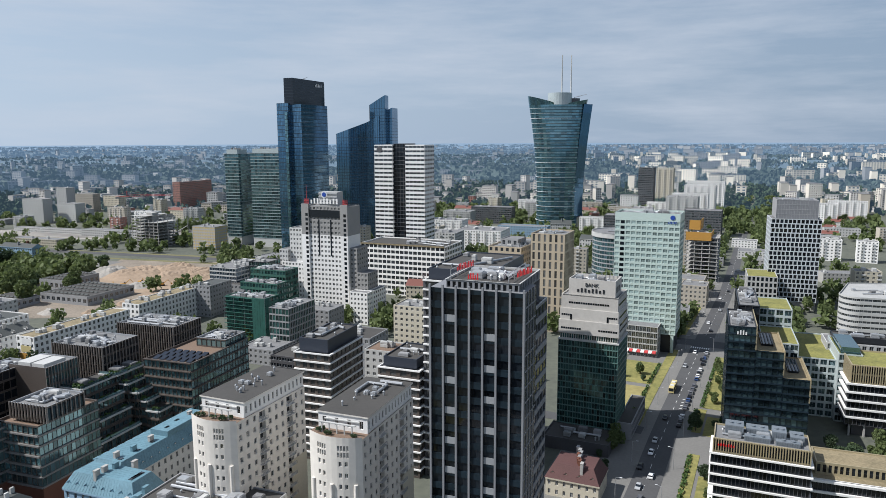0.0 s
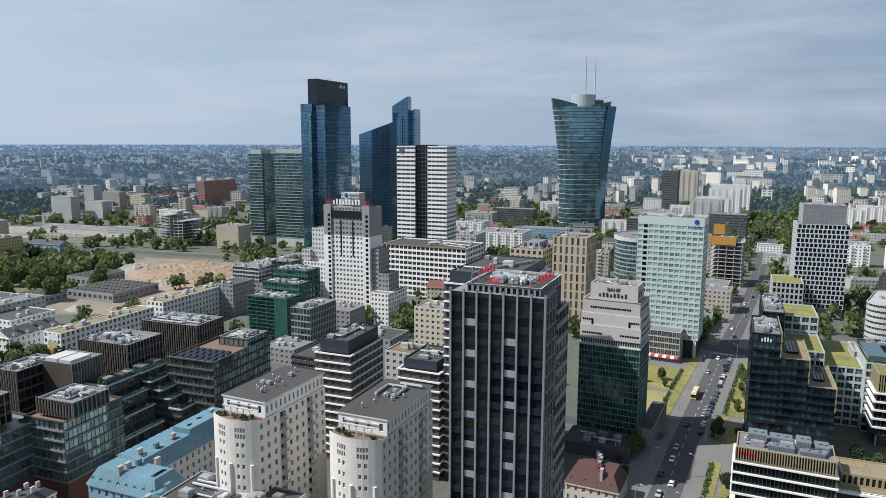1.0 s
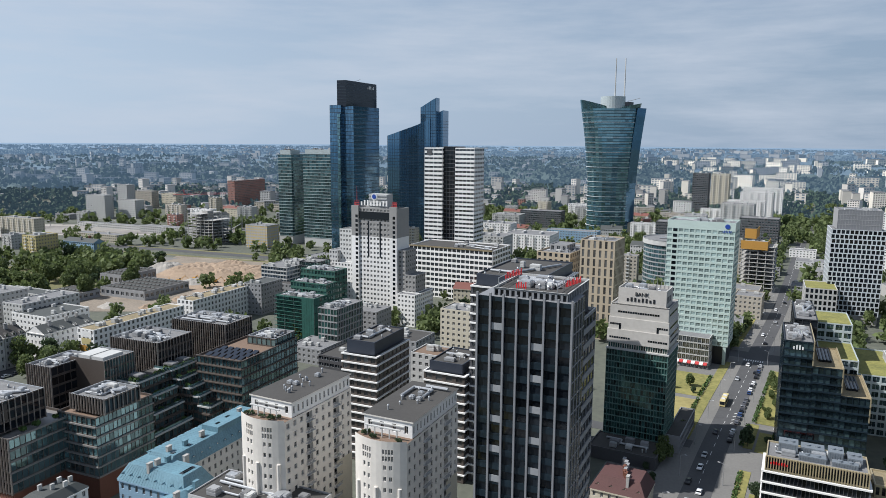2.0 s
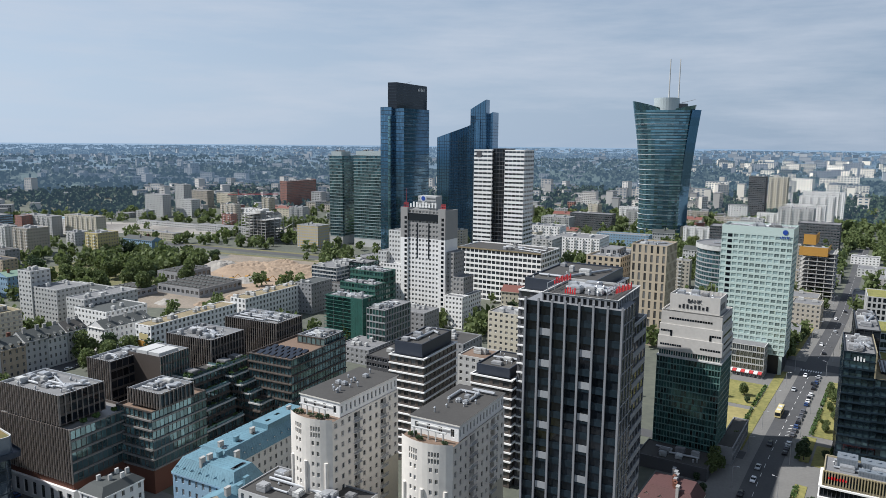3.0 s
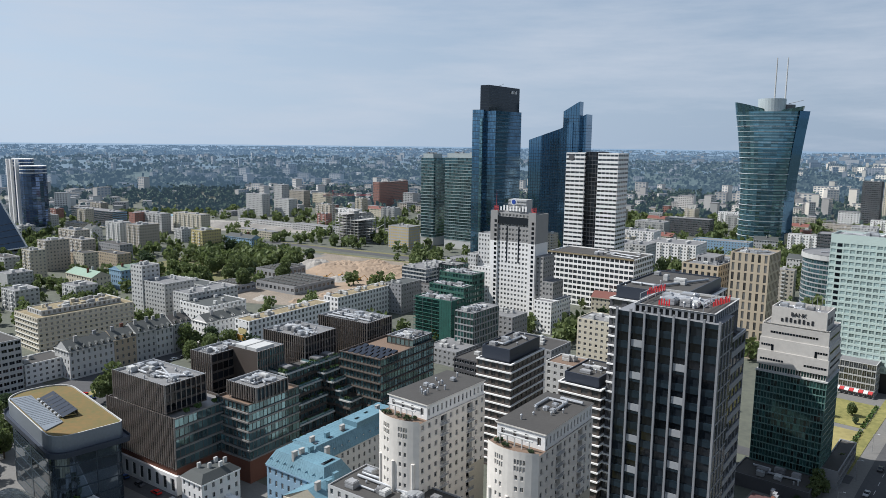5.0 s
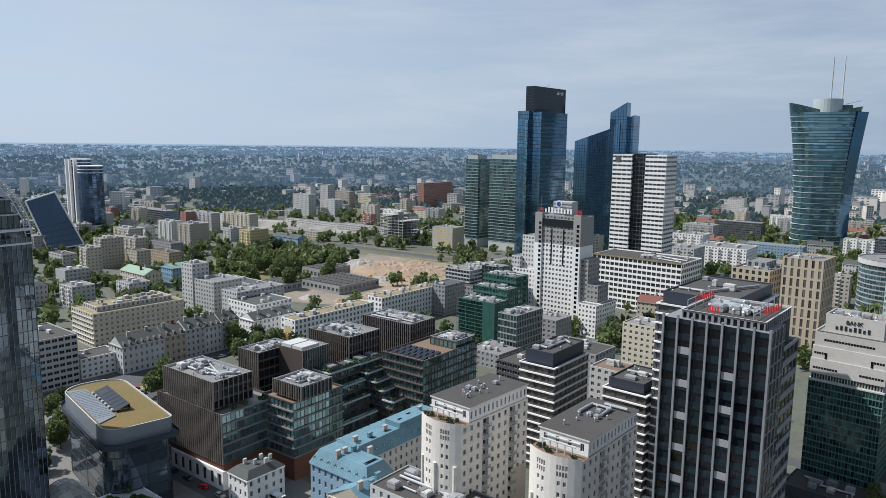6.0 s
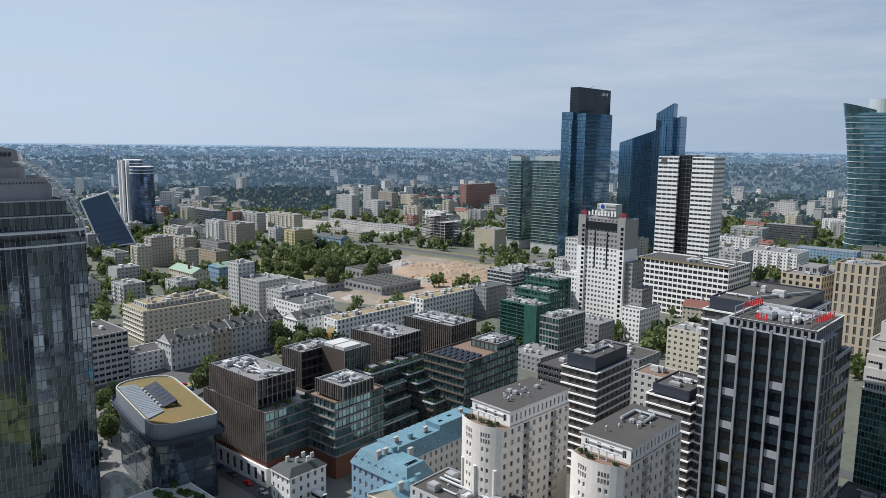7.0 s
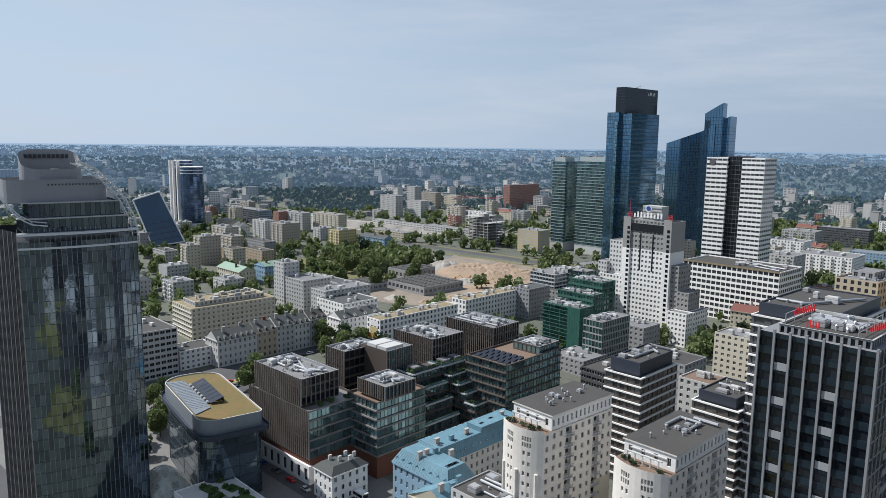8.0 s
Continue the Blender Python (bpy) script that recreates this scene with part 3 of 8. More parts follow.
def dark_tower():
    t = thing("office_tower", -3.4, 163.2, -21, "dark office tower with pale vertical fins and red roof signs", "tower")
    w, h, ns = 22.6, 86.0, 23
    shell(t, rect(0, 0, w, 11), 0, h, [(7, ns, 0.9, 0.56, 0.35), None, None, None], "spandrel", "blackglass", 0, single=161, roof=None)
    for i in range(8):
        g = Geo()
        x = w * i / 7
        g.box(x - 0.23, x + 0.23, -0.5, 0.0, 0, h + 0.8)
        part("fin", g, "fingrey", t)
    for bay, first in ((1, 0), (4, 1)):
        for j in range(ns):
            if j % 2 == first and j < ns - 2:
                g = Geo()
                z = h * j / ns
                g.box(w * bay / 7 + 0.35, w * (bay + 1) / 7 - 0.35, -0.1, 0.02, z + h / ns * 0.9, z + h / ns * 1.34)
                part("panel", g, "panelgrey", t, "light grey spandrel panel")
    # the side towards the avenue
    g = Geo()
    for k in range(4):
        y = 0.5 + k * 2.6
        g.box(w, w + 0.15, y, y + 0.3, 0, h)
    for j in range(ns):
        g.box(w, w + 0.06, 0.3, 11, h * j / ns, h * j / ns + 0.35)
    part("side_cladding", g, "fingrey", t)
    g = Geo()
    poly = rect(2, 11, w - 2.2, 13)
    panes = wall_grid(g, (w - 0.2, 11), (w - 0.2, 24), 0, 80.3, 4, 21, 0.995, 0.62, deep=0.2)
    for a, b in (((2, 24), (2, 11)), ((w - 0.2, 24), (2, 24))):
        g.face([(*a, 0), (*b, 0), (*b, 80.3), (*a, 80.3)])
    part("rear_wall", g, "fingrey", t)
    add_panes(panes, t, "blackglass", 0, single=84)
    flat_roof(t, poly, 80.3, "bitumen", 0.8)
    # top storey and roof deck
    top = h + 1.9
    g = Geo()
    panes = wall_grid(g, (3.4, 1.4), (w - 1.6, 1.4), h - 0.6, top, 13, 1, 0.6, 0.7, deep=0.4)
    panes += wall_grid(g, (w - 1.6, 1.4), (w - 1.6, 21), h - 0.6, top, 13, 1, 0.55, 0.7, deep=0.4)
    g.face([(3.4, 21, h - 0.6), (3.4, 1.4, h - 0.6), (3.4, 1.4, top), (3.4, 21, top)])
    g.face([(w - 1.6, 21, h - 7), (3.4, 21, h - 7), (3.4, 21, top), (w - 1.6, 21, top)])
    g.face([(0, 0, h), (w, 0, h), (w, 11, h), (0, 11, h)])
    part("top_storey", g, "fingrey", t)
    add_panes(panes, t, "blackglass", 0)
    flat_roof(t, rect(3.2, 1.2, w - 4.6, 20), top, "bitumen", 0.5)
    roof_kit(t, 6, 5, w - 11, 13, h + 1.4, 5, 14, 6)
    h -= 1.4
    for x in (4.0, w - 4.5):
        g = Geo()
        for y in (3, 8, 13, 18):
            g.tube((x, y, h + 2.7), (x, y, h + 5.2), 0.1, n=5)
        for z in (3.9, 5.2):
            g.tube((x, 3, h + z), (x, 18, h + z), 0.1, n=5)
        part("sign_rack", g, "metal", t)
    bars(t, 8.2, 3.2, h + 3.2, 2.8, 1.5, 5, "red")
    bars(t, 4.0, 7.5, h + 4.2, 8, 1.5, 11, "red", radians(78))
    bars(t, w - 3.2, 5.5, h + 3.9, 8, 1.5, 11, "red", radians(78))


def banded_tower(x, y, a, w, d, h, label, pent=5.0, storey=3.3, band="white", wall="brown", nxf=5, nxr=8, name="apartment_tower", single=200):
    """Flats with white slab edges at every storey, balconies, and a dark roof storey."""
    t = thing(name, x, y, a, label, "tower")
    ns = max(3, round(h / storey))
    shell(t, rect(0, 0, w, d), 0, h, [(nxf, ns, 0.62, 0.6), (nxr, ns, 0.62, 0.6), None, (nxr, ns, 0.6, 0.6)], wall, "room", 0.08, "darkgrey", single, "roofgrey", rim_mat=band)
    for j in range(1, ns + 1):
        g = Geo()
        z = h * j / ns
        for p, q in (((0, 0), (w, 0)), ((w, 0), (w, d))):
            g.along(p, q, z - 0.38, z + 0.12, 0.55, 0, s1=0.55 if p == (0, 0) else 0)
        part("slab_edge", g, band, t)
    if pent:
        shell(t, rect(1.5, 1.5, w - 3, d - 3), h, h + pent, [None], "navy", roof="bitumen", name="roof_storey")
        roof_kit(t, 3, 3, w - 6, d - 6, h + pent - 0.5, 3, 4, 1)
    return t


def bank_tower():
    t = thing("bank_tower", 46.6, 280.6, -24.5, "bank tower of green glass with a pale concrete top", "tower")
    w, d = 23.0, 19.0
    body = rect(0, 0, w, d)
    shell(t, rect(-0.5, -0.5, w + 1, d + 1), 0, 40.0, [(22, 16, 0.9, 0.84), (17, 16, 0.9, 0.84), None, None], "greenframe", "greenglass", 0, single=300, roof=None)
    g = Geo()
    g.prism(rect(-0.7, -0.7, w + 1.4, d + 1.4), 40.0, 40.5)
    part("sill_band", g, "lightgrey", t)
    shell(t, body, 40.5, 42.8, [(25, 1, 0.72, 0.8), (20, 1, 0.72, 0.8), None, None], "stonepanel", "greenglass", 0, roof=None, name="glass_storey")
    # stone storeys, each set back a little from the one below
    for k, (z0, z1, o) in enumerate(((42.8, 48.3, 0.5), (48.3, 53.0, 0.15), (53.0, 58.0, -0.2))):
        g = Geo()
        g.box(-o, w + o, -o, d + o, z0, z1)
        part("stone_storey", g, "stonepanel", t, "pale stone panels")
    for z, x0, x1, n in ((44.6, 0.4, 8.6, 9), (44.6, 15.4, 23.0, 8), (50.0, 0.4, 4.4, 5), (50.0, 18.6, 22.8, 5), (55.0, 3.2, 19.4, 17)):
        for i in range(n):
            g = Geo()
            xa = x0 + (x1 - x0) * i / n
            o = 0.5 if z < 48 else 0.15 if z < 53 else -0.2
            g.box(xa + 0.08, xa + (x1 - x0) / n - 0.08, -o - 0.05, -o + 0.05, z, z + 0.75)
            part("slit_window", g, "blackglass", t)
    for x in (4.0, 18.6):
        g = Geo()
        g.box(x, x + 0.8, -0.22, -0.1, 48.4, 50.7)
        part("slit_window", g, "blackglass", t)
    for z in (44.6, 47.0, 50.0, 55.0):
        o = 0.5 if z < 48 else 0.15 if z < 53 else -0.2
        for k in range(7):
            g = Geo()
            g.box(w + o, w + o + 0.06, 2 + k * 2.2, 3.9 + k * 2.2, z, z + 0.8)
            part("slit_window", g, "blackglass", t)
    flat_roof(t, rect(0.2, 0.2, w - 0.4, d - 0.4), 58.6, "roofgrey", 0.5, rim_mat="stonepanel", name="ledge")
    g = Geo()
    for p, q in (((3, 0.8), (21.5, 0.8)), ((21.5, 0.8), (21.5, 13)), ((21.5, 13), (3, 13)), ((3, 13), (3, 0.8))):
        g.face([(*p, 58), (*q, 58), (*q, 65), (*p, 65)])
    part("sign_storey", g, "stonepanel", t)
    flat_roof(t, rect(3, 0.8, 18.5, 12.2), 65.01, "roofgrey", 1.4, rim_mat="stonepanel")
    roof_kit(t, 4, 2, 15, 9, 63.6, 6, 8, 1)
    for y0 in (2.5, 6.5):
        g = Geo()
        g.box(21.5, 21.56, y0, y0 + 3, 60, 62.4)
        part("louvre", g, "darkgrey", t)
    for i in range(5):
        g = Geo()
        g.tube((w - 9 + i * 1.6, 12, 64), (w - 9 + i * 1.6, 12, 68.5), 0.08, n=5)
        part("antenna", g, "metal", t)
    sign(t, "BANK", 12.2, 0.7, 62.2, 2.0, "black")
    bars(t, 6.4, 0.7, 59.8, 11.6, 1.6, 8, "black")
    # the low wing beside the avenue
    shell(t, rect(w, 4, 6, 34), 0, 7, [None, (14, 2, 0.8, 0.7), None, None], "grey", "blackglass", 0.06, single=28, roof="bitumen")
    shell(t, rect(-2, -16, 26, 16), 0, 5, [None], "darkgrey", roof="bitumen", name="low_wing")
    roof_kit(t, 2, -14, 18, 11, 4.6, 5, 4, 1)


def mint_hotel():
    t = thing("hotel_tower", 97, 404, -25, "pale mint glass hotel tower with rows of square windows", "tower")
    w, d, h = 35.5, 20, 79.0
    shell(t, rect(0, 0, w, d), 10.5, h - 4, [(12, 21, 0.8, 0.6), (5, 21, 0.76, 0.56), None, (5, 21, 0.7, 0.5)], "mint", "hotelpane", 0.1, "mint", 290, roof=None)
    g = Geo()
    for j in range(21):
        z = 10.5 + (h - 14.5) * j / 21
        g.box(3.2, 5.4, -0.08, 0.02, z + 0.7, z + 2.3)
    part("dark_glazing", g, "blackglass", t, "black window column", kind="stuff")
    shell(t, rect(0, 0, w, d), h - 4, h, [None], "mint", roof="roofgrey", rim=1.0, name="parapet")
    shell(t, rect(1, 1, w - 2, d - 2), 0, 10.5, [None], "black", "blackglass", roof=None, name="plinth")
    for x in (0.5, w - 2.5):
        g = Geo()
        g.box(x, x + 1.6, 0.2, 1.8, 0, 10.5)
        part("column", g, "mint", t)
    roof_kit(t, 3, 3, w - 6, d - 6, h - 1, 12, 8, 2)
    g = Geo()
    for i in range(9):
        g.tube((2 + i * 4, 1.5, h), (2 + i * 4, 1.5, h + 1.6), 0.06, n=4)
    g.tube((2, 1.5, h + 1.6), (w - 2, 1.5, h + 1.6), 0.06, n=4)
    part("railing", g, "metal", t)
    g = Geo()
    g.tube((w - 4, -0.25, h - 2.2), (w - 4, 0, h - 2.2), 1.3, n=20)
    part("emblem", g, "bluesign", t)
    bars(t, w - 6.4, -0.2, h - 5.6, 4.8, 1.3, 6, "bluesign")
    p = thing("hotel_hall", 101, 390, -25, "low glazed hall with a flat roof and red awnings", "hall")
    shell(p, rect(0, 0, 18, 22), 0, 17, [(9, 5, 0.92, 0.82), (11, 5, 0.92, 0.82), None, (6, 5, 0.9, 0.8)], "lightgrey", "glass", 0.06, "lightgrey", 100, "roofgrey")
    for i in range(8):
        g = Geo()
        g.face([(1 + i * 2.1, -2.4, 2.7), (2.9 + i * 2.1, -2.4, 2.7), (2.9 + i * 2.1, 0, 3.4), (1 + i * 2.1, 0, 3.4)])
        g.face([(1 + i * 2.1, -2.4, 2.3), (2.9 + i * 2.1, -2.4, 2.3), (2.9 + i * 2.1, -2.4, 2.7), (1 + i * 2.1, -2.4, 2.7)])
        part("awning", g, "redcrane" if i % 2 else "white", p)


def grid_tower():
    t = thing("grid_tower", 228.5, 497, -18, "white gridded office tower with staggered dark windows", "tower")
    w, d, h = 32.0, 26, 64.3
    shell(t, rect(0, 0, w, d), 6, h, [(12, 18, 0.74, 0.78, 0.5, 0.1), (9, 18, 0.74, 0.78, 0.5, 0.1), None, (9, 18, 0.74, 0.78, 0.5, 0.1)], "gridgrey", "blackglass", 0, single=216, roof="roofgrey")
    shell(t, rect(0.5, 0.5, w - 1, d - 1), 0, 6, [None], "concrete", roof=None, name="plinth")
    g = Geo()
    panes = wall_grid(g, (3, 1), (w - 2.5, 1), h, h + 13.2, 16, 4, 0.86, 0.88, deep=0.12)
    for a, b in (((w - 2.5, 1), (w - 2.5, d - 1)), ((w - 2.5, d - 1), (3, d - 1)), ((3, d - 1), (3, 1))):
        g.face([(*a, h), (*b, h), (*b, h + 13.2), (*a, h + 13.2)])
    part("screen", g, "grey", t, "grey louvred plant screen")
    add_panes(panes, t, "fingrey", 0, name="louvre")
    flat_roof(t, rect(3, 1, w - 5.5, d - 2), h + 13.2, "roofgrey", 1.2, rim_mat="grey")
    roof_kit(t, 5, 4, w - 10, d - 8, h + 12.0, 6, 5, 1)
    p = thing("grid_annex", 207, 480, -20, "lower white gridded wing beside the tower", "office")
    shell(p, rect(0, 0, 19, 30), 0, 27, [(7, 7, 0.62, 0.7), (10, 7, 0.62, 0.7), None, (10, 7, 0.62, 0.7)], "lightgrey", "blackglass", 0, single=49, roof="greenroof")


def stepped_office():
    """Black glass office that steps down in roof gardens with timber edges."""
    t = thing("stepped_office", 110.5, 270.5, -20, "black glass office stepping down in timber-edged roof gardens", "office")
    steps = ((0, 10.2, 48), (10.2, 20.4, 39), (20.4, 30.0, 29))
    for x0, x1, h in steps:
        n = round(h / 3.3)
        shell(t, rect(x0, 0, x1 - x0, 30), 0, h, [(5, n, 0.93, 0.74), (12, n, 0.93, 0.74), None, (12, n, 0.93, 0.74)], "spandrel", "duskglass", 0, single=40, roof=None)
        for j in range(1, n):
            g = Geo()
            g.along((x0, 0), (x1, 0), h * j / n - 0.12, h * j / n + 0.12, 0.45)
            part("slab_edge", g, "spandrel", t)
        if h < 48:
            flat_roof(t, rect(x0, 0, x1 - x0, 30), h, "sedum", 0.5, rim_mat="sedum")
            g = Geo()
            g.box(x0 + 2.5, x1 - 3.2, 9, 26, h - 0.4, h + 0.4)
            part("roof_light", g, "blackglass", t)
            for k in range(4):
                g = Geo()
                g.box(x0 + 2.8 + k * 1.2, x0 + 3.2 + k * 1.2, 9, 26, h + 0.4, h + 0.7)
                part("glazing_bar", g, "darkgrey", t)
        g = Geo()
        g.box(x1 - 0.15, x1 + 0.15, -0.3, 0.3, h - 9, h + 0.5)
        g.box(x1, x1 + 0.25, -0.3, 30, h - 9, h + 0.5)
        part("timber_edge", g, "gold", t, "golden timber edge")
    flat_roof(t, rect(0, 0, 10.2, 30), 48, "roofgrey", 0.7, rim_mat="black")
    roof_kit(t, 1, 3, 8, 25, 47.4, 12, 6, 2)
    shell(t, rect(4.5, 30, 8.5, 36), 0, 50, [(3, 14, 0.9, 0.74), (11, 14, 0.9, 0.74), None, (11, 14, 0.9, 0.74)], "black", "blackglass", 0, single=0, roof="roofgrey", name="rear_block")
    roof_kit(t, 5, 32, 7, 32, 49.5, 9, 5, 2)
    bars(t, 3.2, -0.55, 44.8, 4.0, 1.7, 4, "white")
    b = thing("garden_office", 136, 296, -20, "pale blue-white office wing with green roof terraces", "office")
    for x0, y0, w, d, h in ((0, 0, 14, 30, 34), (0, 30, 14, 26, 42), (14, 10, 16, 44, 26), (30, 6, 9, 30, 30)):
        n = round(h / 3.4)
        shell(b, rect(x0, y0, w, d), 0, h, [(max(3, int(w / 3.2)), n, 0.8, 0.7), (max(3, int(d / 3.2)), n, 0.8, 0.7), None, None], "mintwhite", "duskglass", 0.06, single=20, roof="greenroof")
    g = Geo()
    g.box(31, 38, 8, 30, 29.6, 32.5)
    part("glass_roof_house", g, "teal", b)


def golden_office():
    t = thing("golden_office", 85.3, 215.4, -22.5, "office with golden fins, white bands and planted roofs", "office", z=1.4)
    w = 27.8
    g = Geo()
    g.prism(rect(1.0, 0.4, w - 2, 12), -1.4, 0.0)
    part("plinth", g, "concrete", t)
    # upper storeys with golden fins
    shell(t, rect(0, 0, w, 13), 20.0, 24.6, [(18, 1, 0.9, 0.8), (7, 1, 0.9, 0.8), None, (7, 1, 0.9, 0.8)], "gold", "blackglass", 0, single=60, roof="roofgrey", rim=0.5)
    for i in range(37):
        g = Geo()
        x = w * i / 36
        g.box(x - 0.15, x + 0.15, -0.5, 0, 20.0, 24.6)
        part("fin", g, "gold", t)
    for j in range(6):
        z = -1.0 + j * 3.5
        shell(t, rect(-0.6 if j > 2 else 0.6, -0.4, w + 1, 14), z, z + 3.0, [(26, 1, 0.9, 0.97), (10, 1, 0.9, 0.97), None, (10, 1, 0.9, 0.97)], "darkgrey", "blackglass", 0, single=14, roof=None, name="storey")
        g = Geo()
        g.along((-1.0, -0.8), (w + 1, -0.8), z + 2.95, z + 3.45, 0.2, 14)
        part("slab_edge", g, "white", t, "white band")
    for k, (x, y, uw, ud, uh) in enumerate(((3.2, 5.0, 5.5, 5.0, 3.4), (9.5, 6.5, 6.5, 4.5, 2.6), (9.0, 2.2, 7.5, 2.6, 1.6), (17.0, 5.5, 4.2, 5.5, 3.0), (22.2, 5.0, 4.0, 5.5, 2.2), (18.0, 2.0, 7.0, 2.4, 1.4))):
        g = Geo()
        g.box(x, x + uw, y, y + ud, 24.1, 24.1 + uh)
        for i in range(int(uw / 0.7)):
            g.box(x + 0.2 + i * 0.7, x + 0.45 + i * 0.7, y - 0.12, y, 24.4, 23.9 + uh)
        for i in range(2):
            g.tube((x + uw * (0.3 + 0.4 * i), y + ud / 2, 24.1 + uh), (x + uw * (0.3 + 0.4 * i), y + ud / 2, 24.5 + uh), 0.7, n=10)
        part("plant_unit", g, "plantgrey", t, "blue-grey louvred roof plant")
    roof_kit(t, 2, 2, w - 4, 9, 24.1, 7, 6, 2)
    bars(t, 1.4, -0.75, 22.4, 5.2, 0.9, 7, "red")
    # the long lower wing
    p = thing("golden_wing", 113, 208.2, -20, "low office wing with white bands and straw-coloured planted roof", "office", z=2.2)
    for j in range(4):
        z = -0.5 + j * 3.5
        shell(p, rect(0, 0, 60, 16), z, z + 2.8, [(50, 1, 0.9, 0.97), None, None, (10, 1, 0.9, 0.97)], "darkgrey", "blackglass", 0, single=24, roof=None, name="storey")
        g = Geo()
        g.along((-0.4, -0.2), (60, -0.2), z + 2.8, z + 3.5, 0.4, 16)
        part("slab_edge", g, "white", p, "white band")
    shell(p, rect(2, 4, 58, 12), 13.5, 17.6, [(36, 1, 0.6, 0.62), None, None, (6, 1, 0.6, 0.62)], "gold", "blackglass", 0, single=36, roof="sedum")
    flat_roof(p, rect(0, 0, 60, 16), 13.8, "sedum", 0.2, rim_mat="white", name="roof_terrace")
    g = Geo()
    g.prism(rect(0.6, 0.6, 58, 14.6), -2.2, 0.0)
    part("plinth", g, "concrete", p)
    # its neighbour over the yard
    q = thing("golden_block", 163.4, 276.5, -20, "golden-finned office with green roof and white bands", "office", z=2.0)
    shell(q, rect(0, 0, 40, 24), 20.5, 28, [(26, 2, 0.9, 0.8), None, None, (14, 2, 0.9, 0.8)], "gold", "blackglass", 0, single=26, roof="greenroof", rim=0.6)
    g = Geo()
    for i in range(48):
        g.box(i * 0.85 - 0.15, i * 0.85 + 0.15, -0.5, 0, 20.5, 28)
    for i in range(28):
        g.box(-0.5, 0, i * 0.85, i * 0.85 + 0.3, 20.5, 28)
    part("fin_field", g, "gold", q, kind="stuff")
    for j in range(5):
        z = 3.0 + j * 3.5
        shell(q, rect(-1.2 + 0.2 * j, -0.4, 42, 25), z, z + 2.8, [(28, 1, 0.9, 0.97), None, None, (14, 1, 0.9, 0.97)], "darkgrey", "blackglass", 0, single=0, roof=None, name="storey")
        g = Geo()
        g.along((-1.6, -0.8), (41, -0.8), z + 2.8, z + 3.5, 0.2, 26)
        part("slab_edge", g, "white", q, "white band")
    g = Geo()
    g.prism(rect(2, 2, 36, 20), -2.0, 3.1)
    part("plinth", g, "darkgrey", q)
    for k in range(8):
        g = Geo()
        g.box(0.5 + k * 5.4, 1.2 + k * 5.4, 0.2, 0.9, -2.0, 3.1)
        part("column", g, "concrete", q)
    r = thing("white_office", 172, 312, -20, "white gridded office with a dark plant roof", "office")
    shell(r, rect(0, 0, 55, 16), 0, 29, [(20, 8, 0.6, 0.66), None, None, (6, 8, 0.6, 0.66)], "offwhite", "glass", 0.06, single=40, roof="roofgrey")
    shell(r, rect(3, 3, 26, 10), 29, 31.5, [None], "black", roof="bitumen", name="plant_house")
    roof_kit(r, 5, 5, 20, 6, 31, 8, 3, 1)
    # round-ended office
    c = thing("curved_office", 246, 424, 0, "pale grey office with rounded corner and strip windows", "office")
    poly = [(10 - 10 * math.cos(a), 10 - 10 * math.sin(a)) for a in [radians(-50 + 12 * i) for i in range(0, 12)]]
    poly = [(24, 46)] + poly + [(70, -20), (70, 42)]
    shell(c, poly, 0, 24, [(8, 7, 0.97, 0.42)] + [(1, 7, 0.97, 0.42)] * 11 + [(14, 7, 0.97, 0.42), None, None], "offwhite", "glass", 0.05, single=80, roof="paleroof", rim=0.8)
    roof_kit(c, 14, 6, 44, 20, 23.2, 8, 6, 2)


def tan_tower():
    t = thing("stone_tower", 54, 442, -24, "tan stone tower with tall recessed windows", "tower")
    shell(t, rect(0, 0, 21.5, 24), 0, 62, [(6, 11, 0.42, 0.8), (8, 11, 0.42, 0.8), None, None], "tan", "room", 0.06, "darkgrey", 99, "roofgrey", rim=1.0)
    roof_kit(t, 3, 3, 15, 17, 61, 8, 5, 1)
    q = thing("stone_block", 29, 468, -26, "lower tan stone office with stepped roofs", "office")
    shell(q, rect(0, 0, 23, 50), 0, 50.3, [(6, 13, 0.5, 0.6), (13, 13, 0.5, 0.6), None, None], "tan", "glass", 0.06, "darkgrey", 0, "roofgrey", rim=1.0)
    shell(q, rect(5, 10, 12, 16), 49.3, 54, [(3, 1, 0.5, 0.6), (4, 1, 0.5, 0.6), None, None], "grey", "glass", 0.05, roof="roofgrey", name="roof_house")
    roof_kit(q, 2, 2, 19, 44, 49.3, 14, 8, 3)


M["stonepanel"] = surface("pale_stone_panel", (0.46, 0.44, 0.405), 0.7, vary=0.12, grain=0.8, blotch=0.25, pick=0.06)
M["duskglass"] = glazing("dark_teal_glass", (0.07, 0.115, 0.13), 0.05, 0.7, 1.7, pick=0.6)
M["plantgrey"] = surface("blue_grey_plant_metal", (0.2, 0.225, 0.25), 0.5, 0.3, vary=0.15)
M["paleroof"] = surface("pale_roof_membrane", (0.36, 0.36, 0.35), 0.85, vary=0.2, blotch=0.15)
M["navy"] = surface("navy_metal_panel", (0.035, 0.042, 0.058), 0.45, 0.1, vary=0.12)
M["hotelpane"] = glazing("hotel_window_glass", (0.3, 0.385, 0.375), 0.12, 0.15, 1.7, pick=0.5)
M["gridgrey"] = surface("pale_grid_frame", (0.46, 0.49, 0.51), 0.6, vary=0.06)
M["fingrey"] = surface("grey_stone_fin", (0.2, 0.205, 0.215), 0.6, vary=0.1)
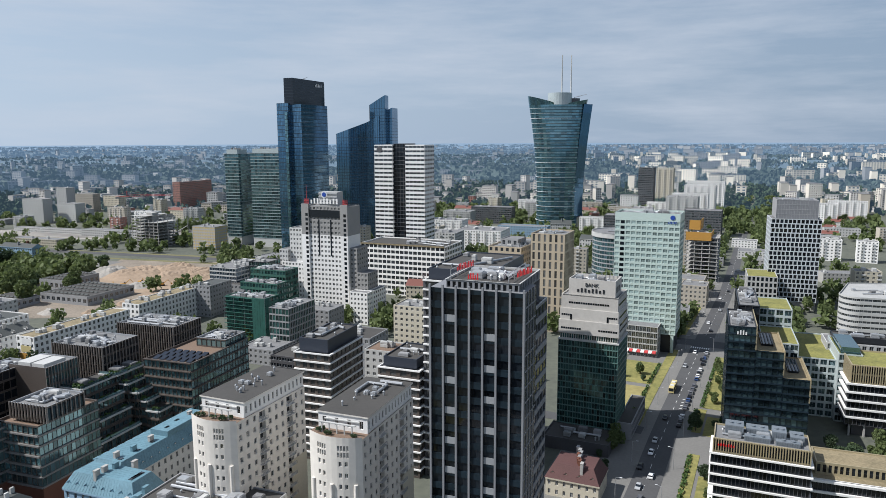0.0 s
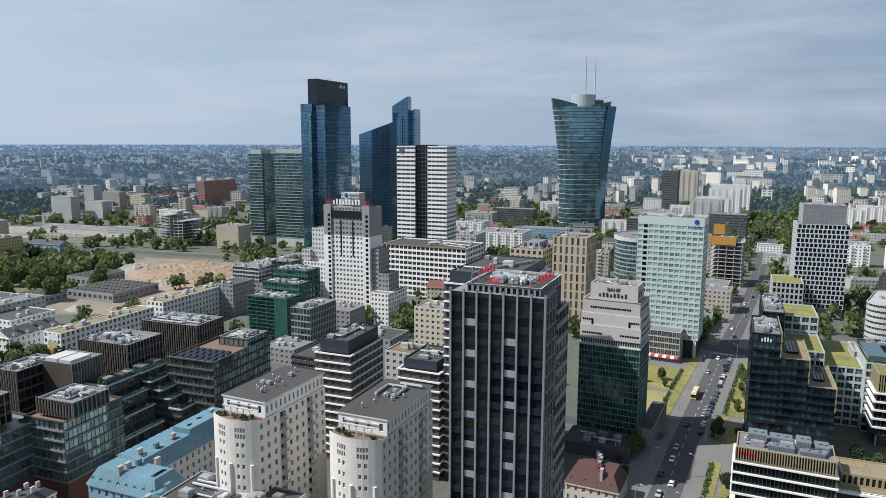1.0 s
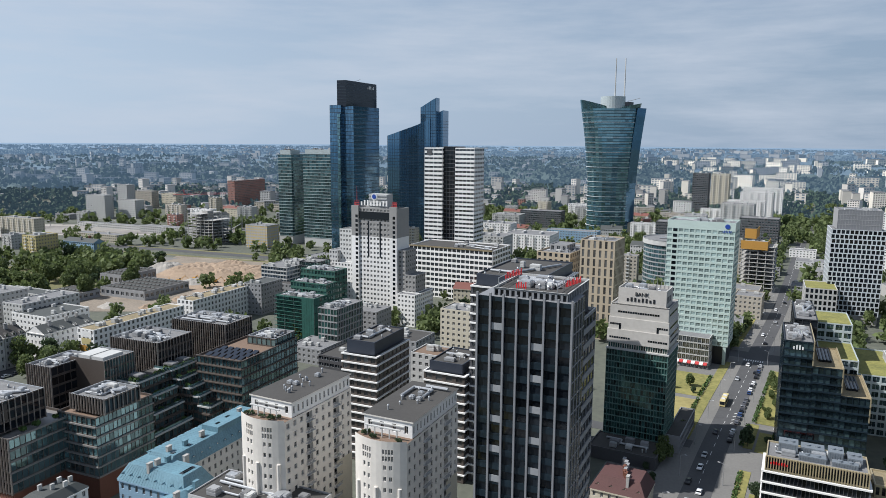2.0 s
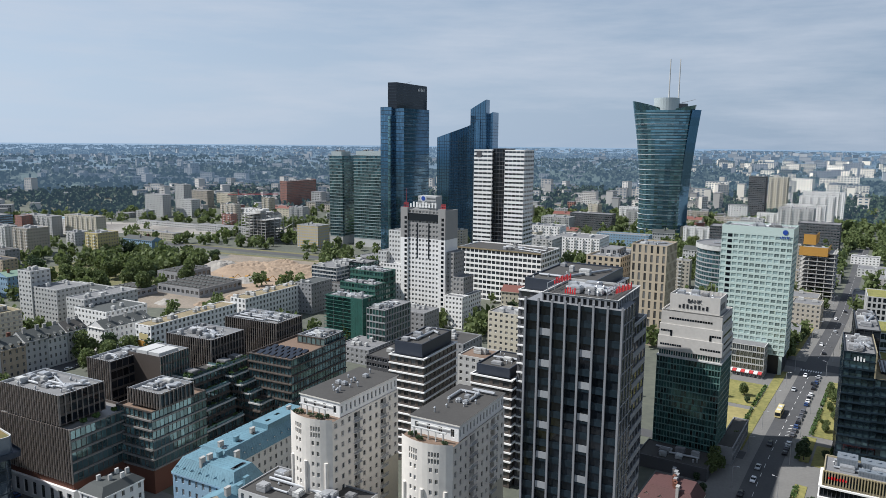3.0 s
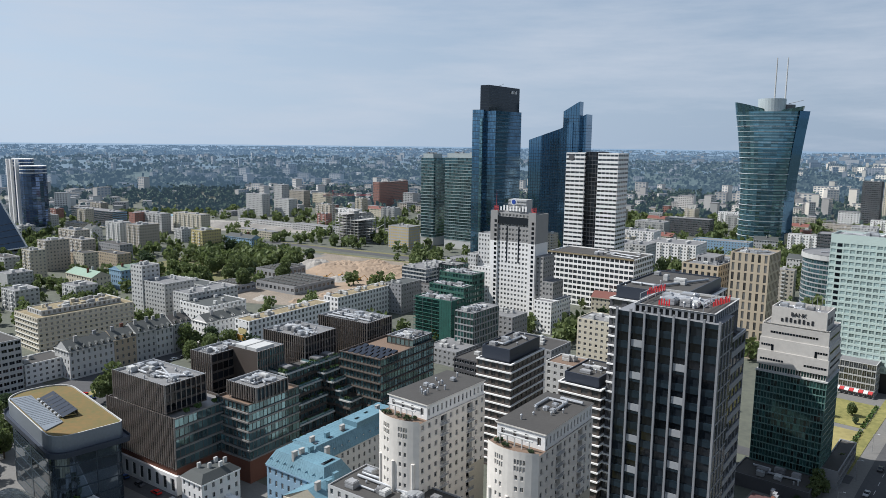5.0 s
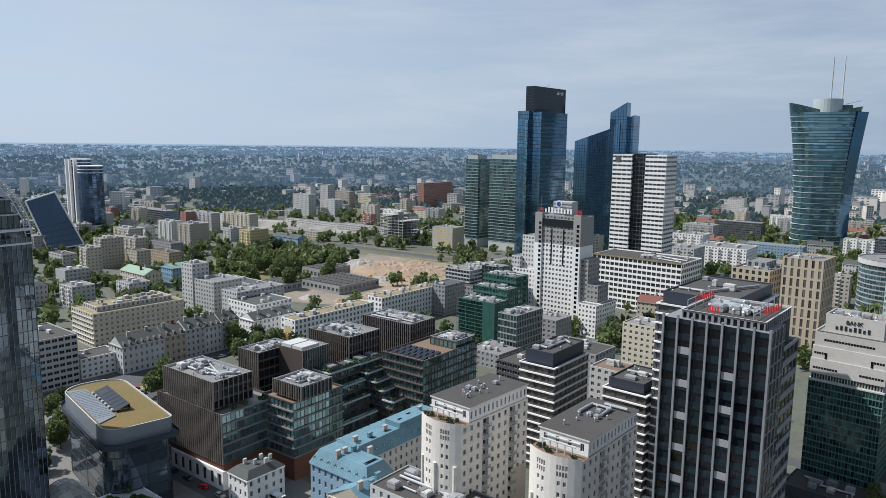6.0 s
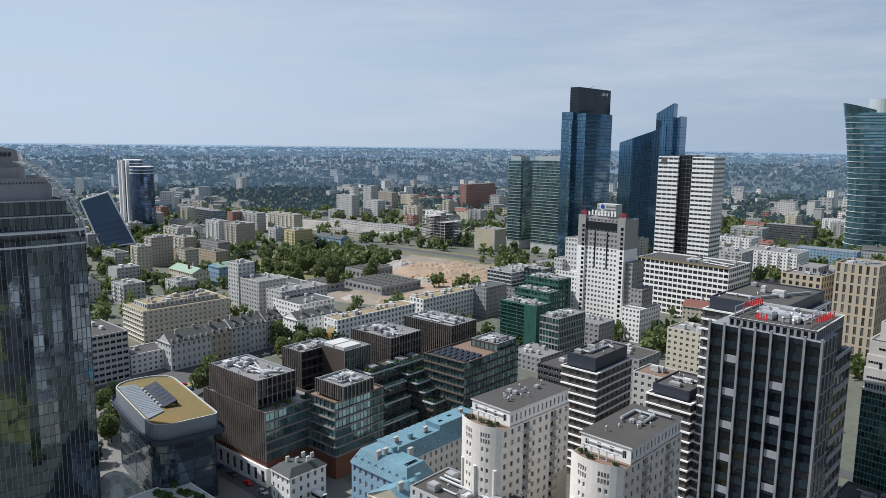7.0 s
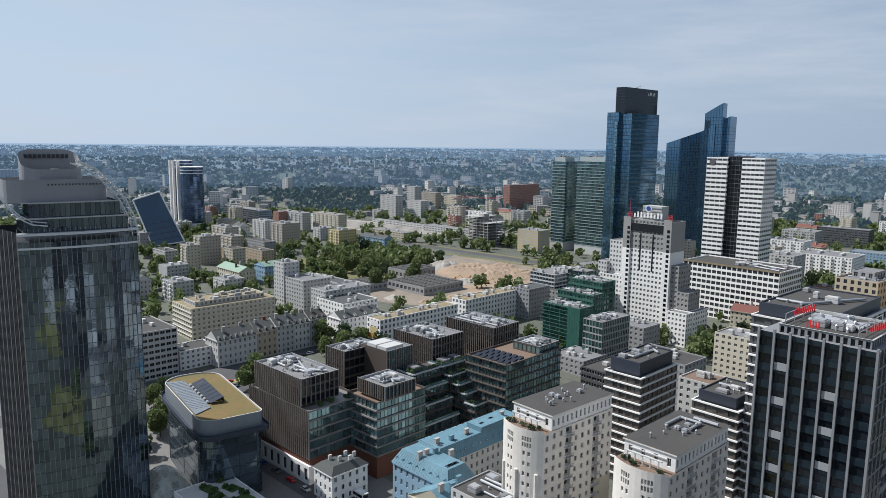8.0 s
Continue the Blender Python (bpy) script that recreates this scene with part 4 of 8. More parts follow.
M["panelgrey"] = surface("grey_stone_panel", (0.26, 0.27, 0.28), 0.6, vary=0.1)
M["spandrel"] = surface("dark_glass_spandrel", (0.013, 0.022, 0.03), 0.2, vary=0.15, pick=0.2, ior=1.4)
M["greenframe"] = surface("green_curtain_frame", (0.11, 0.19, 0.17), 0.4, vary=0.1)
M["mintwhite"] = surface("pale_blue_white_panel", (0.42, 0.47, 0.47), 0.5, vary=0.06)
dark_tower()
banded_tower(-7.5, 243, -22, 26, 42, 72, "flats with white slab edges and dark roof plant", 4, nxf=5, nxr=9, wall="darkgrey")
banded_tower(-24, 246, -22, 16, 22, 40, "lower flats with white slab edges", 3.5, nxf=4, nxr=6, wall="brown")
banded_tower(-56.5, 258, -20, 15, 27, 42, "slim flats with white slab edges and black roof storey", 5, nxf=5, nxr=8, wall="brown")
bank_tower()
mint_hotel()
grid_tower()
stepped_office()
golden_office()
tan_tower()


# ---- the tall towers beyond ----
def curtain(parent, poly, z0, z1, storey, bay, glass, frame_mat, single=0, roof="roofgrey", band=0.0, band_mat="metal", name="wall", fh=0.86):
    """Curtain wall: close-set panes in thin frames, with an optional projecting band at each storey."""
    ns = max(1, round((z1 - z0) / storey))
    st = []
    for i in range(len(poly)):
        a, b = Vector(poly[i]), Vector(poly[(i + 1) % len(poly)])
        st.append((max(1, round((b - a).length / bay)), ns, 0.94, fh, 0.5, 0.0, 0.08))
    shell(parent, poly, z0, z1, st, frame_mat, glass, 0, single=single, roof=roof, rim=1.0, rim_mat=frame_mat, name=name)
    if band:
        g = Geo()
        for j in range(ns + 1):
            z = z0 + (z1 - z0) * j / ns
            for i in range(len(poly)):
                g.along(poly[i], poly[(i + 1) % len(poly)], z - 0.15, z + 0.15, band)
        part("slab_edges", g, band_mat, parent, kind="stuff")


def white_block_tower():
    """White slab of flats that steps down at both sides."""
    t = thing("white_tower", -96.2, 480, -22, "white and grey residential tower with stepped wings and roof sign", "tower")
    w, d, h = 35.4, 16, 76.4
    g_lo, g_hi = 57, h
    shell(t, rect(0, 0, w, d), 0, g_lo, [(13, 18, 0.56, 0.5), None, None, None], "white", "room", 0.08, single=234, roof=None)
    shell(t, rect(0, 0, w, d), g_lo, g_hi, [(13, 6, 0.56, 0.5), None, None, None], "warmgrey", "room", 0.08, single=78, roof="roofgrey", rim=1.0, name="upper_wall")
    # end piers: grey above, white below, with one column of windows each
    for x in (0, w - 5.6):
        for z0, z1, mat in ((0, g_lo, "white"), (g_lo, h + 1.2, "warmgrey")):
            g = Geo()
            g.box(x, x + 5.6, -1.0, 0, z0, z1)
            part("pier", g, mat, t)
        for j in range(22):
            gw = Geo()
            xa = x + (3.2 if x == 0 else 2.6)
            gw.box(xa, xa + 1.9, -1.06, -1.0, 3 + j * 3.17, 4.9 + j * 3.17)
            part("pier_window", gw, "blackglass", t)
    # two narrow dark shafts under the glass front
    for x in (12.4, 21.6):
        g = Geo()
        g.box(x, x + 1.0, -0.12, 0.02, g_lo - 14, h - 9)
        part("shaft_glazing", g, "blackglass", t)
    g = Geo()
    g.box(5.8, w - 5.8, -0.5, 0.2, h - 7.5, h - 2.6)
    part("glass_front", g, "blackglass", t)
    for x, y, ww, dd, hh, mat in ((-14.6, 6, 14.6, 12, 60, "offwhite"), (-21.5, 3, 6.9, 12, 45, "offwhite"), (-18.4, 1, 18.4, 5, 37, "white"), (w, 1, 5.5, 15, 49, "warmgrey"), (w + 5.5, 0.4, 8, 14, 33, "warmgrey"), (w + 4, -7.3, 13, 7.7, 21.5, "white"), (w + 13.5, 0.4, 4, 18, 21.5, "white")):
        shell(t, rect(x, y, ww, dd), 0, hh, [(max(2, round(ww / 2.6)), round(hh / 3.15), 0.5, 0.5), (max(2, round(dd / 2.8)), round(hh / 3.15), 0.55, 0.5), None, None], mat, "room", 0.08, single=0, roof="roofgrey", name="wing_wall")
    g = Geo()
    g.box(11, 25, 4, 12, h - 1, h + 9)
    part("roof_house", g, "lightgrey", t)
    for j in range(4):
        g = Geo()
        g.box(11, 25, 3.6, 4, h + 1 + j * 2.2, h + 1.7 + j * 2.2)
        part("louvre", g, "metal", t)
    for x in (1, w - 5):
        g = Geo()
        for k in range(5):
            g.tube((x + k, 1, h), (x + k * 0.8 + 0.5, 1.5, h + 4.5), 0.16, n=5)
        for z in (1.5, 3):
            g.tube((x, 1.2, h + z), (x + 4, 1.2, h + z), 0.14, n=5)
        part("mast_base", g, "redcrane", t, "red steel mast frame")
    g = Geo()
    g.tube((3, 1.5, h + 3), (3, 1.5, h + 14), 0.22, 0.08, n=6)
    part("antenna", g, "redcrane", t)
    bars(t, 6.5, 0.8, h + 1.4, 22, 3.6, 9, "white")
    g = Geo()
    g.tube((17, 0.9, h + 7.6), (17, 1.3, h + 7.6), 2.4, n=20)
    part("emblem", g, "whitemetal", t)
    g = Geo()
    g.tube((17, 0.7, h + 7.6), (17, 0.9, h + 7.6), 1.5, n=20)
    part("emblem_centre", g, "bluesign", t)


def striped_tower():
    t = thing("striped_tower", -61, 627, -20, "white gridded tower with a dark glass seam and striped side", "tower")
    w, d, h, ns = 47.0, 23, 115.5, 27
    for x0, x1, nx in ((0, 17.2, 4), (29.2, w, 5)):
        shell(t, rect(x0, 0, x1 - x0, d), 30, h, [(nx, ns - 4, 0.95, 0.45), (6, ns - 4, 0.95, 0.45), None, None], "white", "glass", 0, single=90, roof="roofgrey", rim=1.5)
    shell(t, rect(17.2, 2.5, 12.0, d - 2.5), 30, h + 1, [(4, 24, 0.94, 0.86), None, None, None], "darkgrey", "blackglass", 0, single=0, roof="roofgrey", name="seam_wall")
    g = Geo()
    g.tube((5, -0.3, h - 4), (5, 0.1, h - 4), 2.6, n=20)
    part("emblem", g, "darkgrey", t)
    p = thing("striped_podium", -66, 556, -22, "broad white gridded office podium with a green roof edge", "office")
    shell(p, rect(0, 0, 71, 38), 0, 40, [(19, 10, 0.84, 0.6), (11, 10, 0.84, 0.6), None, None], "white", "glass", 0, single=200, roof="bitumen", rim=0.8)
    g = Geo()
    roof_kit(p, 30, 4, 38, 30, 39.2, 9, 4, 2)
    g.along((0, 0), (71, 0), 39.2, 40.3, 0.3)
    part("roof_edge", g, "sedum", p)


def slab_towers():
    t = thing("twin_tower", -250.5, 819.5, -20, "green-grey glass slab tower with pale storey bands", "tower", "glass slabs")
    curtain(t, rect(0, 0, 18.5, 24), 10, 104.5, 3.6, 3.0, "darkteal", "twinband", 0, fh=0.7, band=0.3, band_mat="bandgrey")
    shell(t, rect(0, 0, 18.5, 24), 0, 10, [None], "lightgrey", roof=None, name="plinth")
    u = thing("twin_tower", -218, 808, -20, "green-grey glass slab tower with pale storey bands", "tower", "glass slabs")
    curtain(u, rect(0, 0, 38, 26), 10, 105.5, 3.6, 3.0, "darkteal", "twinband", 0, fh=0.7, band=0.3, band_mat="bandgrey")
    shell(u, rect(0, 0, 38, 26), 0, 10, [None], "lightgrey", roof=None, name="plinth")
    for b, w, z in ((t, 18.5, 104.5), (u, 38, 105.5)):
        shell(b, rect(2, 1.5, w - 4, 18), z - 1, z + 5, [None], "bandgrey", roof="roofgrey", name="plant_storey")
        roof_kit(b, 4, 3, w - 8, 14, z + 4.5, 5, 2, 0)


def corner_tower():
    t = thing("glass_tower", -171, 742, -20, "dark blue glass tower with a black louvred crown", "tower")
    curtain(t, rect(0, 0, 13.5, 46), 0, 157, 3.7, 1.9, "bluetower", "glassframe", 0, roof="roofgrey")
    curtain(t, rect(10.0, -1.6, 3.2, 1.6), 0, 148, 3.7, 1.6, "teal", "glassframe", 0, roof="roofgrey", name="front_bay")
    curtain(t, rect(13.5, 4, 12.5, 54), 0, 156, 3.7, 1.9, "bluetower", "glassframe", 0, roof="roofgrey", name="side_bay")
    shell(t, rect(8, 2, 10.5, 64), 155.5, 182, [None], "crownglass", roof="bitumen", rim=1.5, name="crown")
    for j in range(7):
        g = Geo()
        z = 160 + j * 3.1
        for p, q in (((8, 2), (18.5, 2)), ((18.5, 2), (18.5, 66))):
            g.along(p, q, z, z + 0.25, 0.25)
        part("louvre", g, "glassframe", t)
    bars(t, 18.8, 46, 175.5, 15, 3.4, 5, "white", radians(90))
    roof_kit(t, 9, 6, 8, 50, 180.5, 4, 3, 0)
    g = Geo()
    g.tube((12, 25, 181), (17, 34, 185), 0.4, 0.2, n=5)
    part("roof_crane", g, "metal", t)


def sail_tower():
    """Dark blue tower whose roof climbs in slanted blades."""
    t = thing("sail_tower", -128, 858, -12, "dark blue glass tower with slanted blade-like roof", "tower")
    for name, pts, y0, y1 in (("left_blade", [(0, 0), (53, 0), (53, 147), (38, 140), (0, 127)], 0, 34), ("tall_blade", [(41, 0), (60, 0), (60, 171), (56, 169), (41, 160)], 2, 16),
                              ("right_blade", [(52, 0), (65.5, 0), (65.5, 157), (52, 151)], 12, 36)):
        g, f = Geo(), Geo()
        n = len(pts)
        g.face([(x, y0, z) for x, z in pts])
        g.face([(x, y1, z) for x, z in reversed(pts)])
        for i in range(n):
            (xa, za), (xb, zb) = pts[i], pts[(i + 1) % n]
            g.face([(xb, y0, zb), (xa, y0, za), (xa, y1, za), (xb, y1, zb)])
        part(name, g, "bluetower", t)
        x0, x1 = min(p[0] for p in pts), max(p[0] for p in pts)
        top = lambda x: min(za + (zb - za) * (x - xa) / (xb - xa) for (xa, za), (xb, zb) in zip(pts, pts[1:] + pts[:1]) if xa != xb and min(xa, xb) - 1e-6 <= x <= max(xa, xb) + 1e-6 and za + zb > 20)
        for i in range(int((x1 - x0) / 3) + 1):
            x = x0 + i * 3
            f.box(x - 0.12, x + 0.12, y0 - 0.2, y0, 0, top(min(x, x1)))
        low = min(p[1] for p in pts if p[1] > 20)
        for j in range(int(low / 3.7)):
            f.box(x0, x1, y0 - 0.14, y0, j * 3.7, j * 3.7 + 0.35)
            f.box(x1, x1 + 0.14, y0, y1, j * 3.7, j * 3.7 + 0.35)
        part("mullions", f, "glassframe", t, kind="stuff")


def flared_tower():
    """Glass tower, slim at the waist and flared at the top, with pale storey rings, drum and two masts."""
    t = thing("flared_tower", 152, 965, 0, "teal glass tower flaring to its crown with two masts", "tower")
    g, f, c = Geo(), Geo(), Geo()
    ns, seg, top = 46, 40, 164.0

    def ring(z, grow=0.0):
        s = z / 180.0
        left = 27.5 + 13.0 * max(0, s - 0.3) ** 1.6 * 2.0 + grow
        right = 26.5 + 11.0 * max(0, s - 0.25) ** 1.5 * 1.7 + grow
        out = []
        for i in range(seg):
            a = 2 * math.pi * i / seg
            cx, cy = math.cos(a), math.sin(a)
            rx = right if cx > 0 else left
            out.append((rx * math.copysign(abs(cx) ** 0.75, cx), 22 * math.copysign(abs(cy) ** 0.9, cy)))
        return out

    for j in range(ns):
        z0, z1 = top * j / ns, top * (j + 1) / ns
        lo, mid, hi = ring(z0), ring(z0 + (z1 - z0) * 0.3), ring(z1)
        for i in range(seg):
            k = (i + 1) % seg
            f.face([(*lo[i], z0), (*lo[k], z0), (*mid[k], z0 + (z1 - z0) * 0.3), (*mid[i], z0 + (z1 - z0) * 0.3)])
            g.face([(*mid[i], z0 + (z1 - z0) * 0.3), (*mid[k], z0 + (z1 - z0) * 0.3), (*hi[k], z1), (*hi[i], z1)])
    part("window_field", g, "teal", t, kind="stuff")
    part("spandrel_field", f, "tealspandrel", t, kind="stuff")
    for j in range(24):
        z = 12 + j * 6.4
        r0, r1 = ring(z, 0.0), ring(z, 0.9 if j % 3 == 0 else 0.4)
        b = Geo()
        for i in range(seg):
            k = (i + 1) % seg
            if r0[i][1] < 12:
                b.face([(*r1[i], z), (*r1[k], z), (*r1[k], z + 0.5), (*r1[i], z + 0.5)])
                b.face([(*r1[i], z + 0.5), (*r1[k], z + 0.5), (*r0[k], z + 0.5), (*r0[i], z + 0.5)])
        part("ring_band", b, "whitemetal" if j % 3 == 0 else "bandgrey", t, "pale metal storey band")
    r = ring(top)
    roof = Geo()
    roof.face([(x, y, top) for x, y in r])
    part("roof", roof, "roofgrey", t)
    for side in (-1, 1):
        s = Geo()
        hi = ring(top, 0.0)
        pts = sorted([p for p in hi if p[0] * side > 6 and p[1] < 14], key=lambda p: math.atan2(p[1], abs(p[0])))
        up = 12 if side < 0 else 8
        for p, q in zip(pts, pts[1:]):
            hp, hq = top + up * (abs(p[0]) / 40), top + up * (abs(q[0]) / 40)
            s.face([(*p, top), (*q, top), (q[0] * 1.05, q[1] * 1.03, hq), (p[0] * 1.05, p[1] * 1.03, hp)])
            s.face([(q[0] * 0.98, q[1] * 0.98, top), (p[0] * 0.98, p[1] * 0.98, top), (p[0] * 1.05, p[1] * 1.03, hp), (q[0] * 1.05, q[1] * 1.03, hq)])
        part("crown_screen", s, "teal", t)
    s = Geo()
    w = [(30.5, -16), (44, -4), (44, 6), (30, 10)]
    for j in range(8):
        z0, z1 = j * 20.6, (j + 1) * 20.6
        k0, k1 = ring(z0)[0][0] - 28.5, ring(z1)[0][0] - 28.5
        n = 4
        for i in range(n):
            a, b = w[i], w[(i + 1) % n]
            s.face([(a[0] - 8 + k0, a[1], z0), (b[0] - 8 + k0, b[1], z0), (b[0] - 8 + k1, b[1], z1), (a[0] - 8 + k1, a[1], z1)])
    part("side_wing", s, "bluetower", t, "dark glass side wing")
    d = Geo()
    d.tube((2, 4, top), (2, 4, top + 16), 16, n=28)
    part("drum", d, "bandgrey", t)
    d = Geo()
    d.tube((20, 6, top), (20, 6, top + 9), 9, n=20)
    part("plant_drum", d, "darkgrey", t)
    for x in (4, 16):
        d = Geo()
        d.tube((x, 2, top + 14), (x, 2, 229), 0.9, 0.6, n=8)
        part("mast", d, "lightgrey", t)
    d = Geo()
    d.tube((20, 0, top + 10), (36, -3, top + 14), 0.5, 0.3, n=5)
    part("roof_crane", d, "metal", t)


def round_office():
    t = thing("round_office", 150, 600, 0, "round dark glass office with a pale rim", "office")
    g, f = Geo(), Geo()
    seg, r, h = 30, 24, 39
    pts = [(r * math.cos(2 * math.pi * i / seg), r * math.sin(2 * math.pi * i / seg)) for i in range(seg)]
    shell(t, pts, 0, h, [(2, 11, 0.95, 0.72, 0.5, 0, 0.1)], "grey", "teal", 0, single=0, roof=None)
    rim = [(x * 1.04, y * 1.04) for x, y in pts]
    g.prism(rim, h, h + 3)
    part("rim", g, "lightgrey", t)
    flat_roof(t, [(x * 1.04, y * 1.04) for x, y in pts], h + 4, "roofgrey", 0.9)
    roof_kit(t, -12, -12, 24, 24, h + 3, 8, 4, 1)


M["warmgrey"] = surface("warm_grey_render", (0.27, 0.265, 0.255), 0.85, vary=0.08, blotch=0.15)
M["crownglass"] = glazing("black_blue_crown_glass", (0.012, 0.018, 0.028), 0.12, 0.1, 1.45, pick=0.1)
M["bandgrey"] = surface("grey_green_metal_band", (0.4, 0.45, 0.45), 0.45, 0.2, vary=0.08)
M["darkteal"] = glazing("dark_teal_curtain_glass", (0.085, 0.155, 0.17), 0.07, 0.7, 1.8, pick=0.6, wave=0.06)
M["twinband"] = surface("grey_teal_spandrel", (0.13, 0.175, 0.175), 0.4, 0.2, vary=0.12, pick=0.1)
M["glassframe"] = surface("dark_blue_frame", (0.03, 0.045, 0.06), 0.35, vary=0.1)
M["tealspandrel"] = surface("teal_spandrel", (0.035, 0.08, 0.1), 0.25, vary=0.12)
white_block_tower()
striped_tower()
slab_towers()
corner_tower()
sail_tower()
flared_tower()
round_office()


# ---- the bronze office quarter ----
OCC = []


def taken(x, y, a, w, d):
    """Notes the ground that a building covers."""
    m = pose(x, y, 0, 0, 0, a)
    for i in range(max(1, round(w / 16)) + 1):
        for j in range(max(1, round(d / 16)) + 1):
            p = m @ Vector((w * i / max(1, round(w / 16)), d * j / max(1, round(d / 16)), 0))
            OCC.append((p.x, p.y))


def corner(x, y, w, a):
    """The front-left corner of a thing of width w whose front-right corner is at x, y."""
    return x - w * math.cos(radians(a)), y - w * math.sin(radians(a))


def fins(parent, p0, p1, z0, z1, step, out=0.35, thick=0.16, mat="fin", cap=60):
    d = Vector((p1[0] - p0[0], p1[1] - p0[1]))
    n = max(1, round(d.length / step))
    m0 = Matrix.Translation((*p0, 0)) @ Matrix.Rotation(math.atan2(d.y, d.x), 4, "Z")
    shared = None
    if parent.location.length > 300:
        g = Geo()
        for i in range(n + 1):
            g.box(-thick / 2, thick / 2, -out, 0.02, z0, z1, 0, m0 @ Matrix.Translation((d.length * i / n, 0, 0)))
        part("fin_field", g, mat, parent, kind="stuff")
        return
    for i in range(n + 1):
        if shared is None:
            g = Geo()
            g.box(-thick / 2, thick / 2, -out, 0.02, z0, z1)
            shared = g.data("fin", [mat])
        ob = new("fin", shared)
        ob.parent = parent
        ob.matrix_basis = m0 @ Matrix.Translation((d.length * i / n, 0, 0))


def planter(parent, x0, x1, y, z, n=5):
    g = Geo()
    g.box(x0, x1, y, y + 0.9, z, z + 0.7)
    part("planter", g, "darkgrey", parent)
    for i in range(n):
        shrub(parent, RNG.uniform(x0 + 0.4, x1 - 0.4), y + 0.45, z + 0.6, RNG.uniform(0.7, 1.3))


def shrub(parent, x, y, z, r, mat="hedge"):
    g = Geo()
    for _ in range(46):
        a, b, k = RNG.uniform(0, 6.283), RNG.uniform(-0.2, 1.0), RNG.uniform(0.55, 1.0)
        c = Vector((r * k * math.cos(a) * math.sqrt(1 - b * b * 0.8), r * k * math.sin(a) * math.sqrt(1 - b * b * 0.8), r * 0.75 * (b + 0.2) * k))
        q = Euler((RNG.uniform(0, 3), RNG.uniform(0, 3), RNG.uniform(0, 6))).to_matrix() * (r * 0.3)
        g.face([tuple(Vector((x, y, z)) + c + q @ Vector(p)) for p in ((-1, -1, 0), (1, -0.6, 0.2), (0.9, 1, 0), (-0.7, 0.8, -0.2))])
    part("shrub", g, mat, parent)


def bronze_block(fx, fy, a, w, d, z0, h, label, front=(8, 4), side=(6, 4), finned=True, roof="deck", glass="sideglass", wall="brown", kit=8, base=0.0, name="office_block", single=28):
    x, y = corner(fx, fy, w, a)
    t = thing(name, x, y, a, label, "office", "bronze office quarter")
    n = max(1, round((h - z0) / 3.7))
    if base:
        shell(t, rect(0.3, 0.3, w - 0.6, d - 0.6), 0, base, [None], "brick", roof=None, name="brick_base")
        z0 = base
        n = max(1, round((h - z0) / 3.7))
    g = Geo()
    fronts = wall_grid(g, (0, 0), (w, 0), z0, h, front[0], n, 0.96 if finned else 0.9, 0.92 if finned else 0.72)
    sides = wall_grid(g, (w, 0), (w, d), z0, h, side[0], n, 0.93, 0.78, deep=0.12)
    g.face([(w, d, z0), (0, d, z0), (0, d, h), (w, d, h)])
    g.face([(0, d, z0), (0, 0, z0), (0, 0, h), (0, d, h)])
    part("wall", g, wall, t)
    add_panes(fronts, t, "blackglass" if finned else glass, 0.05, "brown", single, cross=False)
    add_panes(sides, t, "blackglass" if finned and not base else glass, 0.05, "brown", min(single, 30), cross=False)
    flat_roof(t, rect(0, 0, w, d), h, roof, 0.9, rim_mat="metal" if roof == "deck" else wall)
    if finned:
        fins(t, (0, 0), (w, 0), z0, h + 0.3, 1.3, 0.5, 0.14)
    if kit:
        roof_kit(t, 2, 2, w - 4, d - 4, h - 0.9, kit, kit, 4)
    return t, w, d


